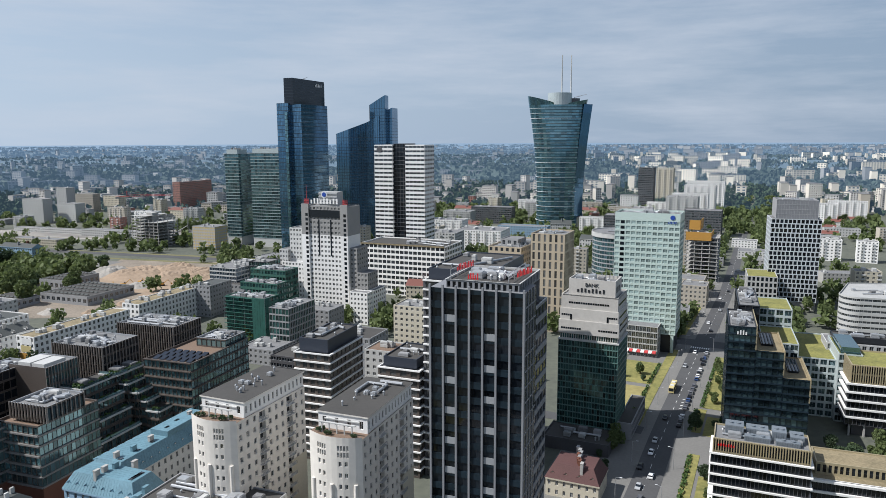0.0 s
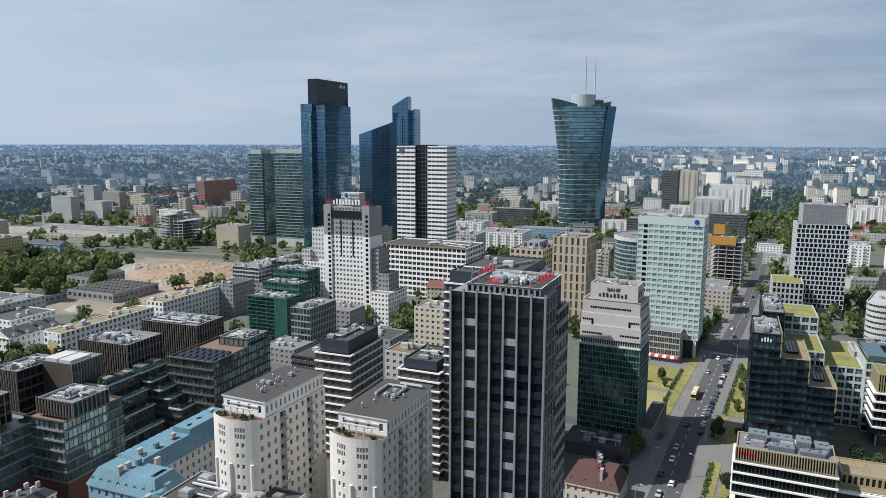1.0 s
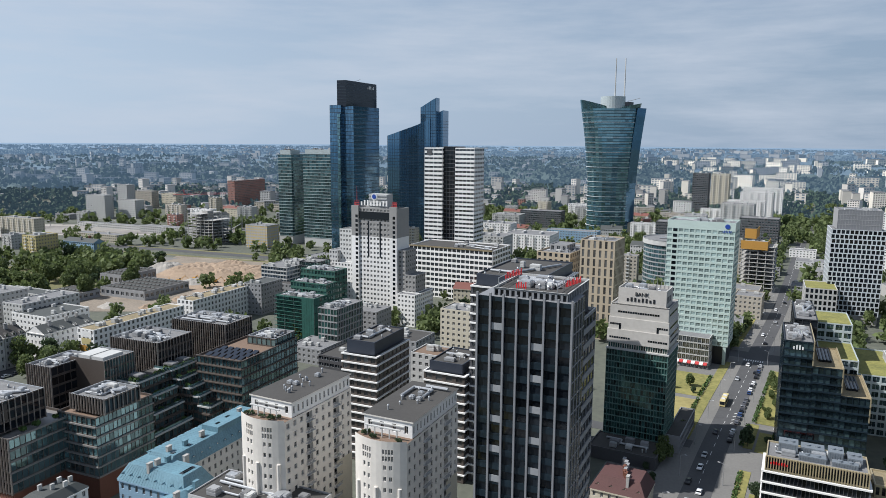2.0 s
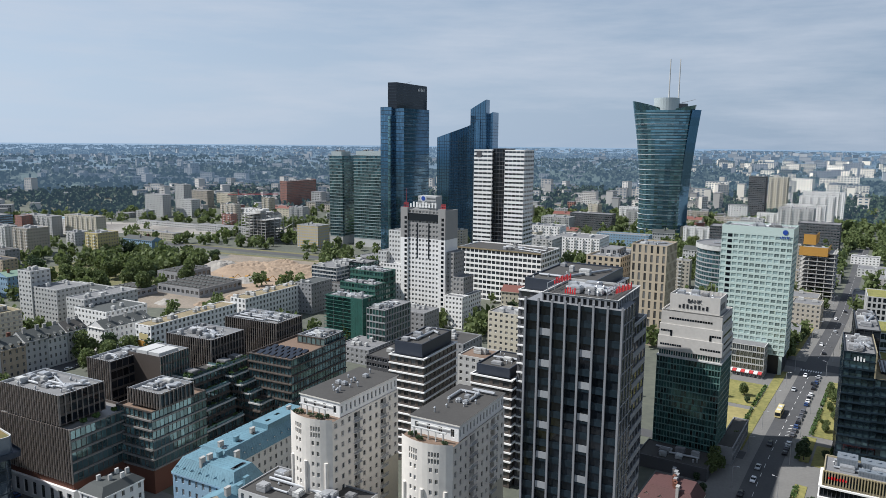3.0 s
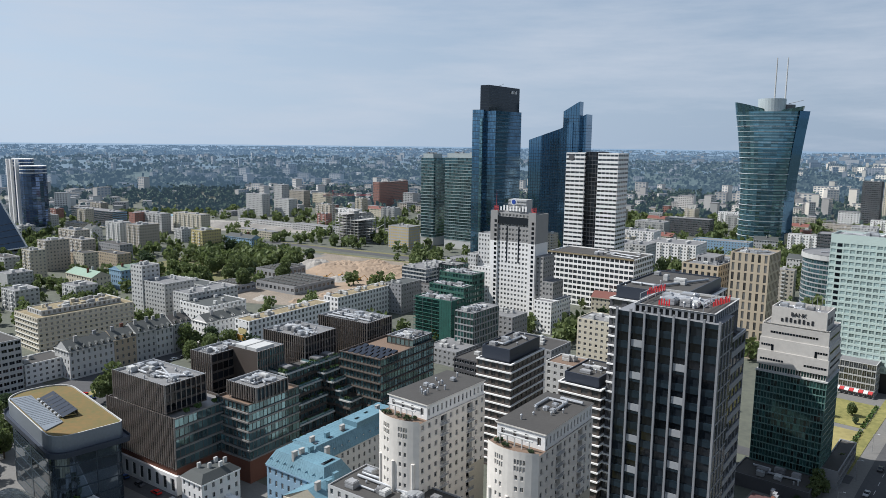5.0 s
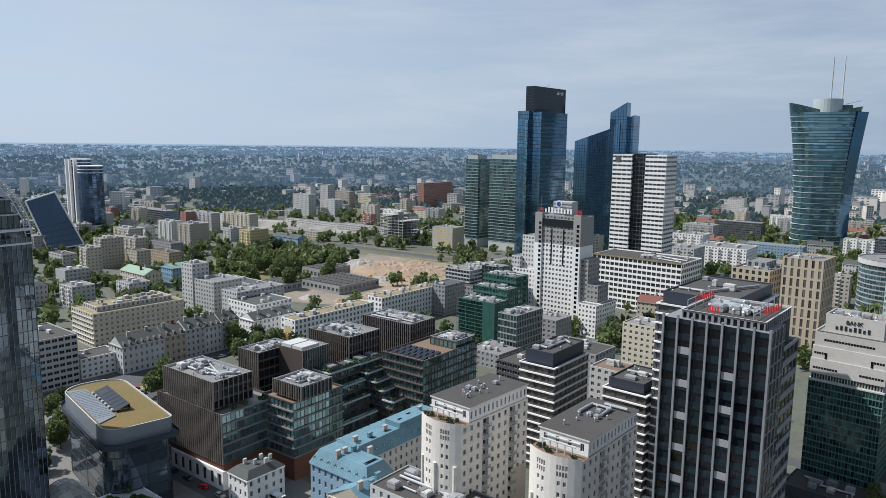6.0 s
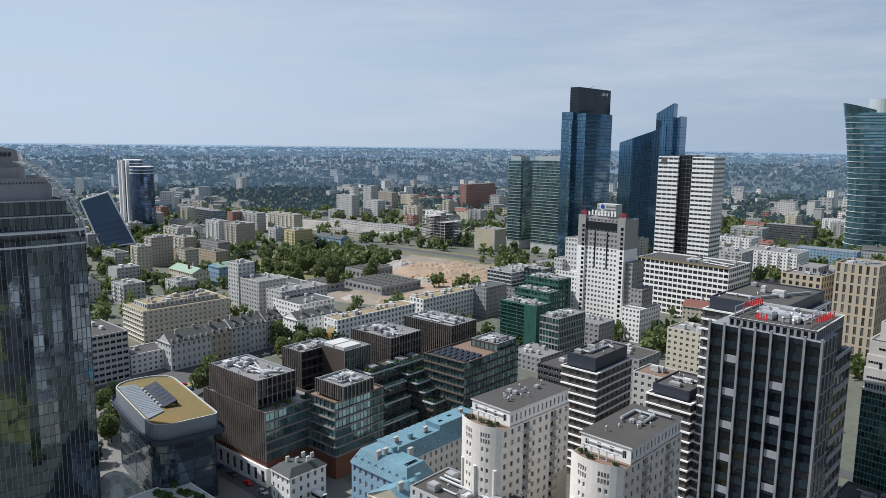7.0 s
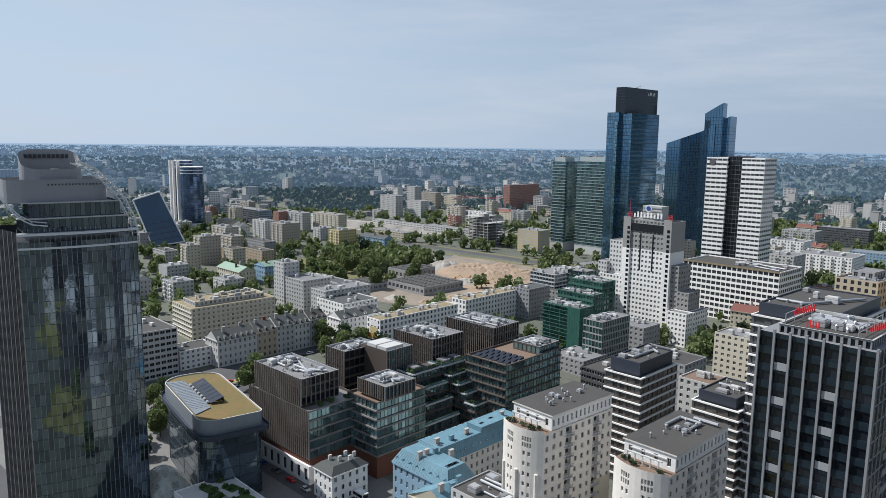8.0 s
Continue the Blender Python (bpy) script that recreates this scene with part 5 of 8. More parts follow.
def quarter():
    A = -18.5
    t, w, d = bronze_block(-150, 201.5, A, 40, 25, 0, 28, "bronze office block with close vertical fins over brick", (24, 5), (13, 5), True, "ledge", kit=0, base=9.5, single=60)
    g = Geo()
    panes = wall_grid(g, (-0.5, -0.6), (40.5, -0.6), 0, 7.2, 9, 1, 0.5, 0.66, deep=0.5)
    g.face([(40.5, -0.6, 0), (40.5, 3, 0), (40.5, 3, 7.2), (40.5, -0.6, 7.2)])
    g.face([(-0.5, -0.6, 7.2), (40.5, -0.6, 7.2), (40.5, 1, 7.2), (-0.5, 1, 7.2)])
    part("arcade", g, "white", t, "white ground-floor arcade")
    add_panes(panes, t, "blackglass", 0.08, "grey")
    planter(t, 37.4, 38.4, 6, 28, 3), planter(t, 37.2, 38.6, 11, 28, 4), planter(t, 37.2, 38.6, 18, 28, 3)
    # upper block on it
    fx, fy = -155.5, 204.5
    u, w, d = bronze_block(fx, fy, A, 31, 17, 28, 38.3, "raised bronze block with fins and a plant deck", (20, 3), (8, 3), True, kit=14)
    fins(u, (w, 0), (w, d), 28, 38.6, 2.2)
    for j in range(1, 6):
        g = Geo()
        z = 9.5 + 18.5 * j / 5
        g.along((40, 0), (40, 25), z - 0.35, z + 0.25, 0.35)
        part("slab_edge", g, "ledge", t)
    b, w, d = bronze_block(-130, 216, A, 17.5, 25, 0, 30, "bronze glass block with a timber terrace", (8, 6), (14, 6), False, "terrace", "sideglass", kit=0, base=9, single=90)
    for j in range(6):
        g = Geo()
        z = 9 + 21 * j / 6
        g.along((0, 0), (w, 0), z - 0.1, z + 0.4, 0.5), g.along((w, 0), (w, d), z - 0.1, z + 0.4, 0.4)
        part("slab_edge", g, "ledge", b)
    c, w, d = bronze_block(-128, 218.5, A, 15.5, 15, 30, 35.5, "low bronze plant storey on a terrace", (8, 1), (7, 1), True, kit=8)
    fins(c, (w, 0), (w, d), 30, 35.8, 2.0)
    # blocks behind
    t, w, d = bronze_block(-149.5, 256.5, A, 17.5, 15, 0, 36, "plain bronze block with a pale skylight roof", (1, 4), (7, 2), False, kit=0, wall="brown")
    g = Geo()
    g.box(-0.1, w + 0.1, -0.12, 0.05, 0, 36.1)
    part("blank_front", g, "brown", t)
    fins(t, (w, 0), (w, d), 24, 36.2, 1.4)
    for x in (2, 9):
        g = Geo()
        g.prism([(x, 2), (x + 6, 2), (x + 6, 12), (x, 12)], 35.2, 36.6)
        part("skylight", g, "lightgrey", t)
    bronze_block(-167, 250.5, A, 13, 20, 0, 35, "small bronze block with a plant deck", (7, 4), (7, 4), True, kit=5)
    t, w, d = bronze_block(-139, 279.5, A, 26, 20, 0, 37, "long bronze block with fins and white roof plant", (19, 4), (8, 4), True, kit=12)
    fins(t, (w, 0), (w, d), 24, 37.2, 1.8)
    t, w, d = bronze_block(-122, 311, A, 31, 19, 0, 37, "rear bronze block with fins and roof plant", (19, 4), (8, 4), True, kit=12)
    fins(t, (w, 0), (w, d), 24, 37.2, 1.8)
    t, w, d = bronze_block(-102, 275.5, A, 23, 40, 0, 31.5, "bronze glass block with solar panels and timber deck", (12, 6), (20, 6), False, "terrace", "sideglass", kit=0, base=6, single=120)
    for j in range(8):
        g = Geo()
        z = 6 + 25.5 * j / 7
        g.along((0, 0), (w, 0), z - 0.15, z + 0.25, 0.6), g.along((w, 0), (w, d), z - 0.15, z + 0.25, 0.6)
        part("slab_edge", g, "brown", t)
    for i in range(6):
        for k in range(3):
            g = Geo()
            x, y = 1.6 + i * 3.3, 3 + k * 4.5
            g.face([(x, y, 30.8), (x + 2.4, y, 30.8), (x + 2.4, y + 3.4, 31.6), (x, y + 3.4, 31.6)])
            g.face([(x, y + 3.4, 30.6), (x + 2.4, y + 3.4, 30.6), (x + 2.4, y + 3.4, 31.6), (x, y + 3.4, 31.6)])
            part("solar_panel", g, "solar", t)
    bronze_block(-95, 299, A, 15, 15, 30.6, 34.6, "low roof storey with plant", (6, 1), (8, 1), False, kit=6)
    # stepped garden terraces
    t = thing("terrace_block", *corner(-121, 238, 30, A), A, "stepped bronze terraces with planted edges", "office", "bronze office quarter")
    steps = ((-0.2, 31, 8.8, 19, 27), (8.6, 32, 4.1, 18, 23.5), (12.7, 33, 4, 8.4, 20), (16.7, 34, 3.3, 7.4, 16.5), (20, 33.5, 6, 7.9, 13),
             (-2, 2, 14, 12, 21), (12, 2, 3, 29, 15), (-2, 14, 10, 17, 27), (8, 14, 4, 17, 21), (15, 4, 5, 26, 9), (20, 6, 6, 22, 5))
    for x0, y0, w, d, h in steps:
        n = round(h / 3.6)
        shell(t, rect(x0, y0, w, d), 0, h, [(max(1, round(w / 2.2)), n, 0.9, 0.66), (max(2, round(d / 2.2)), n, 0.9, 0.66), None, None], "brown", "sideglass", 0.05, "brown", 4, "bitumen", rim=0.3)
        for j in range(max(1, n - 3), n + 1):
            g = Geo()
            z = h * j / n
            g.along((x0, y0), (x0 + w, y0), z - 0.35, z + 0.25, 0.5), g.along((x0 + w, y0), (x0 + w, y0 + d), z - 0.35, z + 0.25, 0.5)
            part("slab_edge", g, "brown" if j < n else "lightgrey", t)
        g = Geo()
        g.along((x0 + 0.2, y0 + 0.2), (x0 + w - 0.2, y0 + 0.2), h + 0.25, h + 1.25, 0.06)
        g.along((x0 + w - 0.2, y0 + 0.2), (x0 + w - 0.2, y0 + d), h + 0.25, h + 1.25, 0.06)
        part("glass_guard", g, "sideglass", t)
        planter(t, x0 + w * 0.2, x0 + w - 0.8, y0 + 0.5, h, 4)
        for j in range(max(1, int(d / 4))):
            shrub(t, x0 + w - 1.0 - RNG.uniform(0, 0.5), y0 + 1.6 + j * 4 + RNG.uniform(0, 1.5), h + 0.3, RNG.uniform(0.7, 1.35))
    for x, y, z in ((2, 34, 27), (2, 41, 27), (0.5, 17, 27), (0.5, 5, 21)):
        air_unit(t, x, y, z, 5, 4, 1.6, "roofgrey")


def bow_flats(fx, fy, a, label):
    """Tall white flats with a bowed front, roof terrace, side bays and a set-back top storey."""
    w, d, h = 15.4, 32, 45
    x, y = corner(fx, fy, w, a)
    t = thing("white_flats", x, y, a, label, "apartment building", "bow-fronted flats")
    n = 10
    bow = [(w * i / n, -2.4 * (1 - (2 * i / n - 1) ** 2)) for i in range(n + 1)]
    g, panes = Geo(), []
    for i in range(n):
        p, q = bow[i], bow[i + 1]
        if i in (2, 3, 6, 7):
            panes += wall_grid(g, p, q, 0, h - 5, 1, 13, 0.5, 0.42, deep=0.3)
            panes += wall_grid(g, p, q, h - 5, h - 1.4, 2, 2, 0.74, 0.78, deep=0.3)
            g.face([(*p, h - 1.4), (*q, h - 1.4), (*q, h + 0.6), (*p, h + 0.6)])
        else:
            g.face([(*p, 0), (*q, 0), (*q, h + 0.6), (*p, h + 0.6)])
    sides = wall_grid(g, (w, 0), (w, 9), 0, h, 3, 14, 0.42, 0.5, deep=0.3)
    sides += wall_grid(g, (w, 13), (w, 22), 0, h, 3, 14, 0.42, 0.5, deep=0.3)
    sides += wall_grid(g, (w, 26), (w, d), 0, h, 2, 14, 0.42, 0.5, deep=0.3)
    for y0 in (9, 22):
        sides += wall_grid(g, (w, y0), (w, y0 + 4), 0, h, 1, 14, 0.7, 0.66, deep=1.1)
    g.face([(w, d, 0), (0, d, 0), (0, d, h), (w, d, h)])
    g.face([(0, d, 0), (0, 0, 0), (0, 0, h), (0, d, h)])
    part("wall", g, "flatswhite", t)
    add_panes(panes, t, "glass", 0.08, "white", cross=True)
    add_panes(sides, t, "glass", 0.08, "white", single=50)
    for y0 in (9, 22):
        for j in range(14):
            b = Geo()
            z = h * j / 14
            b.box(w, w + 0.9, y0 + 0.3, y0 + 3.7, z, z + 0.15)
            slab = part("balcony", b, "lightgrey", t)
            b = Geo()
            for k in range(6):
                b.box(w + 0.82, w + 0.9, y0 + 0.3 + k * 0.65, y0 + 0.38 + k * 0.65, z, z + 1.0)
            b.box(w + 0.8, w + 0.92, y0 + 0.3, y0 + 3.7, z + 1.0, z + 1.1)
            part("railing", b, "grey", slab, "grey steel balcony railing")
    tan = Geo()
    tan.box(w + 0.03, w + 0.06, 24, d, 0, 24)
    part("lower_cladding", tan, "cream", t, "cream lower wall")
    for i in (1, 5, 9):
        p = bow[i] if i < n else bow[n]
        g = Geo()
        g.tube((p[0], p[1] - 0.1, 0), (p[0], p[1] - 0.1, h - 12), 0.55, n=10)
        part("half_column", g, "flatswhite", t)
    # terrace and set-back top
    g = Geo()
    g.face([(*p, h) for p in bow] + [(w, 8, h), (0, 8, h)])
    part("terrace", g, "terrace", t, "brown tiled roof terrace")
    shell(t, rect(0.6, 3.6, w - 0.9, d - 3.9), h - 0.1, h + 4.2, [(4, 1, 0.3, 0.5), (14, 1, 0.4, 0.5), None, None], "white", "glass", 0.06, "white", roof=None, name="top_storey")
    r = Geo()
    r.prism(rect(0.2, 3.3, w - 0.1, d - 3.2), h + 4.2, h + 4.6, 1, 0)
    part("roof", r, ["bitumen", "flatswhite"], t)
    pg = Geo()
    for k in range(5):
        pg.box(3 + k * 2.2, 3.25 + k * 2.2, 0.9, 1.2, h, h + 2.6)
    pg.box(2.5, w - 2.5, 0.8, 1.3, h + 2.6, h + 2.9), pg.box(2.5, w - 2.5, 3.3, 3.6, h + 2.6, h + 2.9)
    part("pergola", pg, "lightgrey", t)
    for k in range(7):
        shrub(t, RNG.uniform(2, w - 2), RNG.uniform(-1.2, 1.6), h + 0.5, RNG.uniform(0.5, 1.0), "leafdark")
    for k in range(12):
        vent(t, RNG.uniform(3, w - 3), RNG.uniform(8, d - 3), h + 4.6, RNG.uniform(0.6, 1.3))
    for k in range(3):
        air_unit(t, RNG.uniform(4, w - 6), RNG.uniform(14, d - 6), h + 4.6, 1.5, 1.5, 1.0)
    if fx > -40:
        duct(t, [(4, d - 14), (4, d - 6), (10, d - 6), (10, d - 12)], h + 4.6, 0.4)
        duct(t, [(7, d - 4), (14, d - 4)], h + 4.6, 0.5)
    return t


def dormer(parent, x, y, z, w, dep, h, wall, roof, turn=0.0):
    """A small gabled dormer that faces -y before its turn."""
    m = Matrix.Translation((x, y, z)) @ Matrix.Rotation(turn, 4, "Z")
    g = Geo()
    f = lambda *p: [tuple(m @ Vector(q)) for q in p]
    g.face(f((-w / 2, 0, 0), (w / 2, 0, 0), (w / 2, 0, h * 0.65), (0, 0, h), (-w / 2, 0, h * 0.65)), 0)
    g.face(f((w / 2, 0, 0), (w / 2, dep, 0), (w / 2, dep, h * 0.65), (w / 2, 0, h * 0.65)), 0)
    g.face(f((-w / 2, dep, 0), (-w / 2, 0, 0), (-w / 2, 0, h * 0.65), (-w / 2, dep, h * 0.65)), 0)
    g.face(f((w / 2 + 0.1, -0.2, h * 0.6), (w / 2 + 0.1, dep, h * 0.6), (0, dep, h + 0.08), (0, -0.2, h + 0.08)), 1)
    g.face(f((0, -0.2, h + 0.08), (0, dep, h + 0.08), (-w / 2 - 0.1, dep, h * 0.6), (-w / 2 - 0.1, -0.2, h * 0.6)), 1)
    g.face(f((-w * 0.3, -0.03, 0.15), (w * 0.3, -0.03, 0.15), (w * 0.3, -0.03, h * 0.62), (-w * 0.3, -0.03, h * 0.62)), 2)
    part("dormer", g, [wall, roof, "glass"], parent)


def tenement(fx, fy, a, w, d, h, label, wall="offwhite", roof="slate", rh=4.0, front=None, side=None, dormers=0, chimneys=3, name="tenement", single=70, mansard=False, glass="glass", ridge_y=False):
    """An old town house: walls with rows of windows, cornice, pitched or mansard roof with dormers and chimneys."""
    x, y = corner(fx, fy, w, a)
    taken(x, y, a, w, d)
    t = thing(name, x, y, a, label, "house")
    n = max(2, round(h / 3.6))
    front = front or max(2, round(w / 3))
    side = side or max(2, round(d / 3))
    shell(t, rect(0, 0, w, d), 0, h, [(front, n, 0.36, 0.52), (side, n, 0.36, 0.52), None, None], wall, glass, 0.08, "whitemetal", single, None)
    g = Geo()
    g.along((0, 0), (w, 0), h - 0.5, h, 0.45, s1=0.45), g.along((w, 0), (w, d), h - 0.5, h, 0.45)
    part("cornice", g, wall, t)
    g = Geo()
    o = 0.4
    long_y = d >= w or ridge_y
    if mansard:
        k, z1 = 2.2, h + rh
        lo, hi = rect(-o, -o, w + 2 * o, d + 2 * o), rect(k, k, w - 2 * k, d - 2 * k)
        for i in range(4):
            j = (i + 1) % 4
            g.face([(*lo[i], h), (*lo[j], h), (*hi[j], z1), (*hi[i], z1)])
        g.face([(*p, z1) for p in hi])
        if roof == "bluemetal":
            seams = Geo()
            for i in range(4):
                j = (i + 1) % 4
                a0, a1, b0, b1 = (Vector((*p, z)) for p, z in ((lo[i], h), (lo[j], h), (hi[i], z1), (hi[j], z1)))
                m_ = int((a1 - a0).length / 1.1)
                for s_ in range(1, m_):
                    seams.tube(a0.lerp(a1, s_ / m_), b0.lerp(b1, s_ / m_), 0.06, n=3)
            for s_ in range(1, int((d - 2 * k) / 1.1)):
                seams.tube((k, k + s_ * 1.1, z1), (w - k, k + s_ * 1.1, z1), 0.06, n=3)
            part("seam_field", seams, "bluemetal", t, kind="stuff")
            for s_ in range(6):
                lite = Geo()
                y_ = k + 1 + (d - 2 * k - 3) * s_ / 6
                lite.box(w - k - 2.4, w - k - 1.2, y_, y_ + 1.4, z1 - 0.05, z1 + 0.2)
                part("roof_window", lite, "glass", t)
    elif long_y:
        r0, r1 = (w / 2, 0), (w / 2, d)
        g.face([(w + o, -o, h - 0.05), (w + o, d + o, h - 0.05), (*r1, h + rh), (*r0, h + rh)])
        g.face([(-o, d + o, h - 0.05), (-o, -o, h - 0.05), (*r0, h + rh), (*r1, h + rh)])
    else:
        r0, r1 = (0, d / 2), (w, d / 2)
        g.face([(-o, -o, h - 0.05), (w + o, -o, h - 0.05), (*r1, h + rh), (*r0, h + rh)])
        g.face([(w + o, d + o, h - 0.05), (-o, d + o, h - 0.05), (*r0, h + rh), (*r1, h + rh)])
    part("roof", g, roof, t)
    if not mansard:
        g = Geo()
        if long_y:
            g.face([(0, 0, h), (w, 0, h), (w / 2, 0, h + rh - 0.02)])
            g2 = Geo()
            g2.face([(w, d, h), (0, d, h), (w / 2, d, h + rh - 0.02)])
        else:
            g.face([(w, 0, h), (w, d, h), (w, d / 2, h + rh - 0.02)])
            g2 = Geo()
            g2.face([(0, d, h), (0, 0, h), (0, d / 2, h + rh - 0.02)])
        part("gable", g, wall, t), part("gable", g2, wall, t)
    for i in range(dormers):
        if long_y:
            dormer(t, w - 0.6, d * (i + 0.5) / dormers, h + 0.4, 1.6, 2.4, 1.9, wall, roof, radians(90))
        else:
            dormer(t, w * (i + 0.5) / dormers, 0.6, h + 0.4, 1.6, 2.4, 1.9, wall, roof)
    for i in range(chimneys):
        g = Geo()
        cx, cy = w * RNG.uniform(0.35, 0.65), d * (i + RNG.uniform(0.3, 0.7)) / max(1, chimneys)
        g.box(cx, cx + 0.9, cy, cy + 1.8, h + rh * 0.4, h + rh + 1.6)
        g.box(cx - 0.1, cx + 1.0, cy - 0.1, cy + 1.9, h + rh + 1.6, h + rh + 1.8)
        part("chimney", g, RNG.choice(["bluemetal", "oldchimney"] if roof == "bluemetal" else ["brick", "oldchimney", "grey"]), t)
    return t


def blue_house():
    """Courtyard house under a turquoise mansard: a long wing and a front wing, with saw-toothed skylights."""
    a = -20
    t = tenement(-96, 199, a, 14, 47, 20, "pale tenement wing under a turquoise sheet-metal mansard", "offwhite", "bluemetal", 4.6, 5, 17, 13, 7, "blue_roofed_house", 120, True)
    for i in range(14):
        g = Geo()
        y = 2 + i * 3.2
        g.face([(0.8, y, 24), (2.6, y, 24.6), (2.6, y + 2.4, 24.6), (0.8, y + 2.4, 24)])
        g.face([(2.6, y, 24.6), (2.6, y, 23.4), (2.6, y + 2.4, 23.4), (2.6, y + 2.4, 24.6)])
        g.face([(0.8, y, 24), (2.6, y, 23.4), (2.6, y, 24.6)])
        part("sawtooth_skylight", g, "bluemetal", t)
    g = Geo()
    g.prism(rect(5, 22, 7, 14), 24.4, 26.4)
    part("lift_house", g, "bluemetal", t)
    t2 = tenement(-88, 188, a, 26, 12, 19, "pale blue front wing with turquoise mansard and dormers", "bluewall", "bluemetal", 4.6, 9, 4, 8, 4, "blue_fronted_house", 50, True)
    t3 = tenement(-80, 176, a, 20, 11, 17, "cream house with a curved gable and turquoise roof", "cream", "bluemetal", 5.0, 7, 4, 0, 3, "cream_house", 40, ridge_y=True)
    b = thing("flat_roofed_block", *corner(-49.5, 168, 36, a), a, "white block with a dark felt roof and vents", "house")
    shell(b, rect(0, 0, 36, 17), 0, 24, [(12, 7, 0.36, 0.5), (6, 7, 0.36, 0.5), None, (6, 7, 0.36, 0.5)], "offwhite", "glass", 0.08, single=20, roof="bitumen", rim=0.4, rim_mat="grey")
    roof_kit(b, 3, 2, 30, 12, 23.6, 8, 10, 3)


def small_house():
    t = tenement(-134, 192.5, -20, 11, 15.5, 10.6, "small white town house with grey hipped roof and chimneys", "white", "slate", 2.2, 4, 5, 0, 0, "town_house", 60, True, "glass")
    for x, y in ((3, 4), (4, 10), (6, 6), (6.5, 12), (8, 9)):
        g = Geo()
        g.box(x, x + 0.7, y, y + 1.3, 12.3, 14.6)
        part("chimney", g, "lightgrey", t)


def curved_glass_tower():
    """Dark glass tower with a bowed side, ribbed flank and a stepped roof behind a curved glass screen."""
    a = -28
    t = thing("curved_tower", *corner(-203.1, 133.3, 19, a), a, "dark mirrored glass tower with a curved crown", "tower")
    w, d, h = 19, 33.3, 97
    n = 12
    edge = [(w + 2.2 * (1 - (2 * i / n - 1) ** 2), d * i / n) for i in range(n + 1)]
    top = lambda i: h + 2.0 * (i / n)
    g, panes = Geo(), []
    for i in range(n):
        panes += wall_grid(g, edge[i], edge[i + 1], 0, h - 3, 2, 26, 0.96, 0.95, deep=0.04)
    part("curtain_frame", g, "glassframe", t)
    add_panes(panes, t, "mirror", 0, single=300)
    for i in range(2 * n + 1):
        g = Geo()
        f = i / 2
        x = w + 2.2 * (1 - (f * 2 / n - 1) ** 2)
        g.box(x, x + 0.18, d * f / n - 0.05, d * f / n + 0.05, 0, h + 1)
        part("mullion", g, "grey", t)
    g = Geo()
    for p, q in (((-6.3, -5.8), (w, 0)), ((w, d), (-2, d)), ((-2, d), (-6.3, -5.8))):
        g.face([(*p, 0), (*q, 0), (*q, h), (*p, h)])
    g.face([(x, y, h - 3) for x, y in edge] + [(-2, d, h - 3), (-6.3, -5.8, h - 3)])
    part("flank", g, "black", t)
    fins(t, (-6.3, -5.8), (w, 0), 0, h, 0.9, 0.12, 0.1, "darkgrey")
    fins(t, (-6.3, -5.8), (w, 0), 0, h, 3.6, 0.2, 0.16, "grey")
    # glazed top floors stepping back behind a white cornice
    g = Geo()
    for i in range(n):
        g.along(edge[i], edge[i + 1], h - 1.0, h - 0.3, 1.0, 1.2)
    part("cornice", g, "whitemetal", t, "white metal cornice")
    g = Geo()
    for i in range(n):
        g.along(edge[i], edge[i + 1], h - 5.2, h - 4.6, 0.35)
    part("cornice", g, "whitemetal", t, "white metal cornice")
    for s_in, z0, z1 in ((1.2, h - 0.4, h + 4.0), (3.0, h + 4.0, h + 8.6)):
        p = rect(1 + s_in, 0.5 + s_in, w - 1.2 - 1.2 * s_in, d - 1.5 - 2.2 * s_in)
        shell(t, p, z0, z1, [(10, 1, 0.94, 0.86), (18, 1, 0.94, 0.86), None, None], "glassframe", "mirror", 0, single=28, roof="roofgrey", name="top_storey")
        g = Geo()
        g.along(p[1], p[2], z1 - 0.25, z1 + 0.1, 1.4), g.along(p[0], p[1], z1 - 0.25, z1 + 0.1, 1.4)
        part("cornice", g, "lightgrey", t)
    # smooth grey plant drum and slanted roof house
    def pill(x0, y0, ww, dd, r, z0, z1, zb=None, name="drum", mat="drumgrey"):
        pts = []
        for cx, cy, s in ((x0 + r, y0 + r, 180), (x0 + ww - r, y0 + r, 270), (x0 + ww - r, y0 + dd - r, 0), (x0 + r, y0 + dd - r, 90)):
            pts += [(cx + r * math.cos(radians(s + k * 15)), cy + r * math.sin(radians(s + k * 15))) for k in range(7)]
        g = Geo()
        m = len(pts)
        tz = lambda p: z1 if zb is None else z1 + (zb - z1) * (p[0] - x0) / ww
        for i in range(m):
            p, q = pts[i], pts[(i + 1) % m]
            g.face([(*p, z0), (*q, z0), (*q, tz(q)), (*p, tz(p))])
            g.face([(q[0] * 0.96 + (x0 + ww / 2) * 0.04, q[1] * 0.96 + (y0 + dd / 2) * 0.04, z0 + 1), (p[0] * 0.96 + (x0 + ww / 2) * 0.04, p[1] * 0.96 + (y0 + dd / 2) * 0.04, z0 + 1), (*p, tz(p)), (*q, tz(q))], 1)
        g.face([(x, y, z0 + 1) for x, y in pts], 1)
        part(name, g, [mat, "grey"], t)

    pill(-2, -2.2, 19.5, 28.5, 6, h + 8.5, h + 15.4)
    pill(1, 3.0, 14.5, 16.5, 4.5, h + 15.0, h + 24.2, h + 18.4, "roof_house")
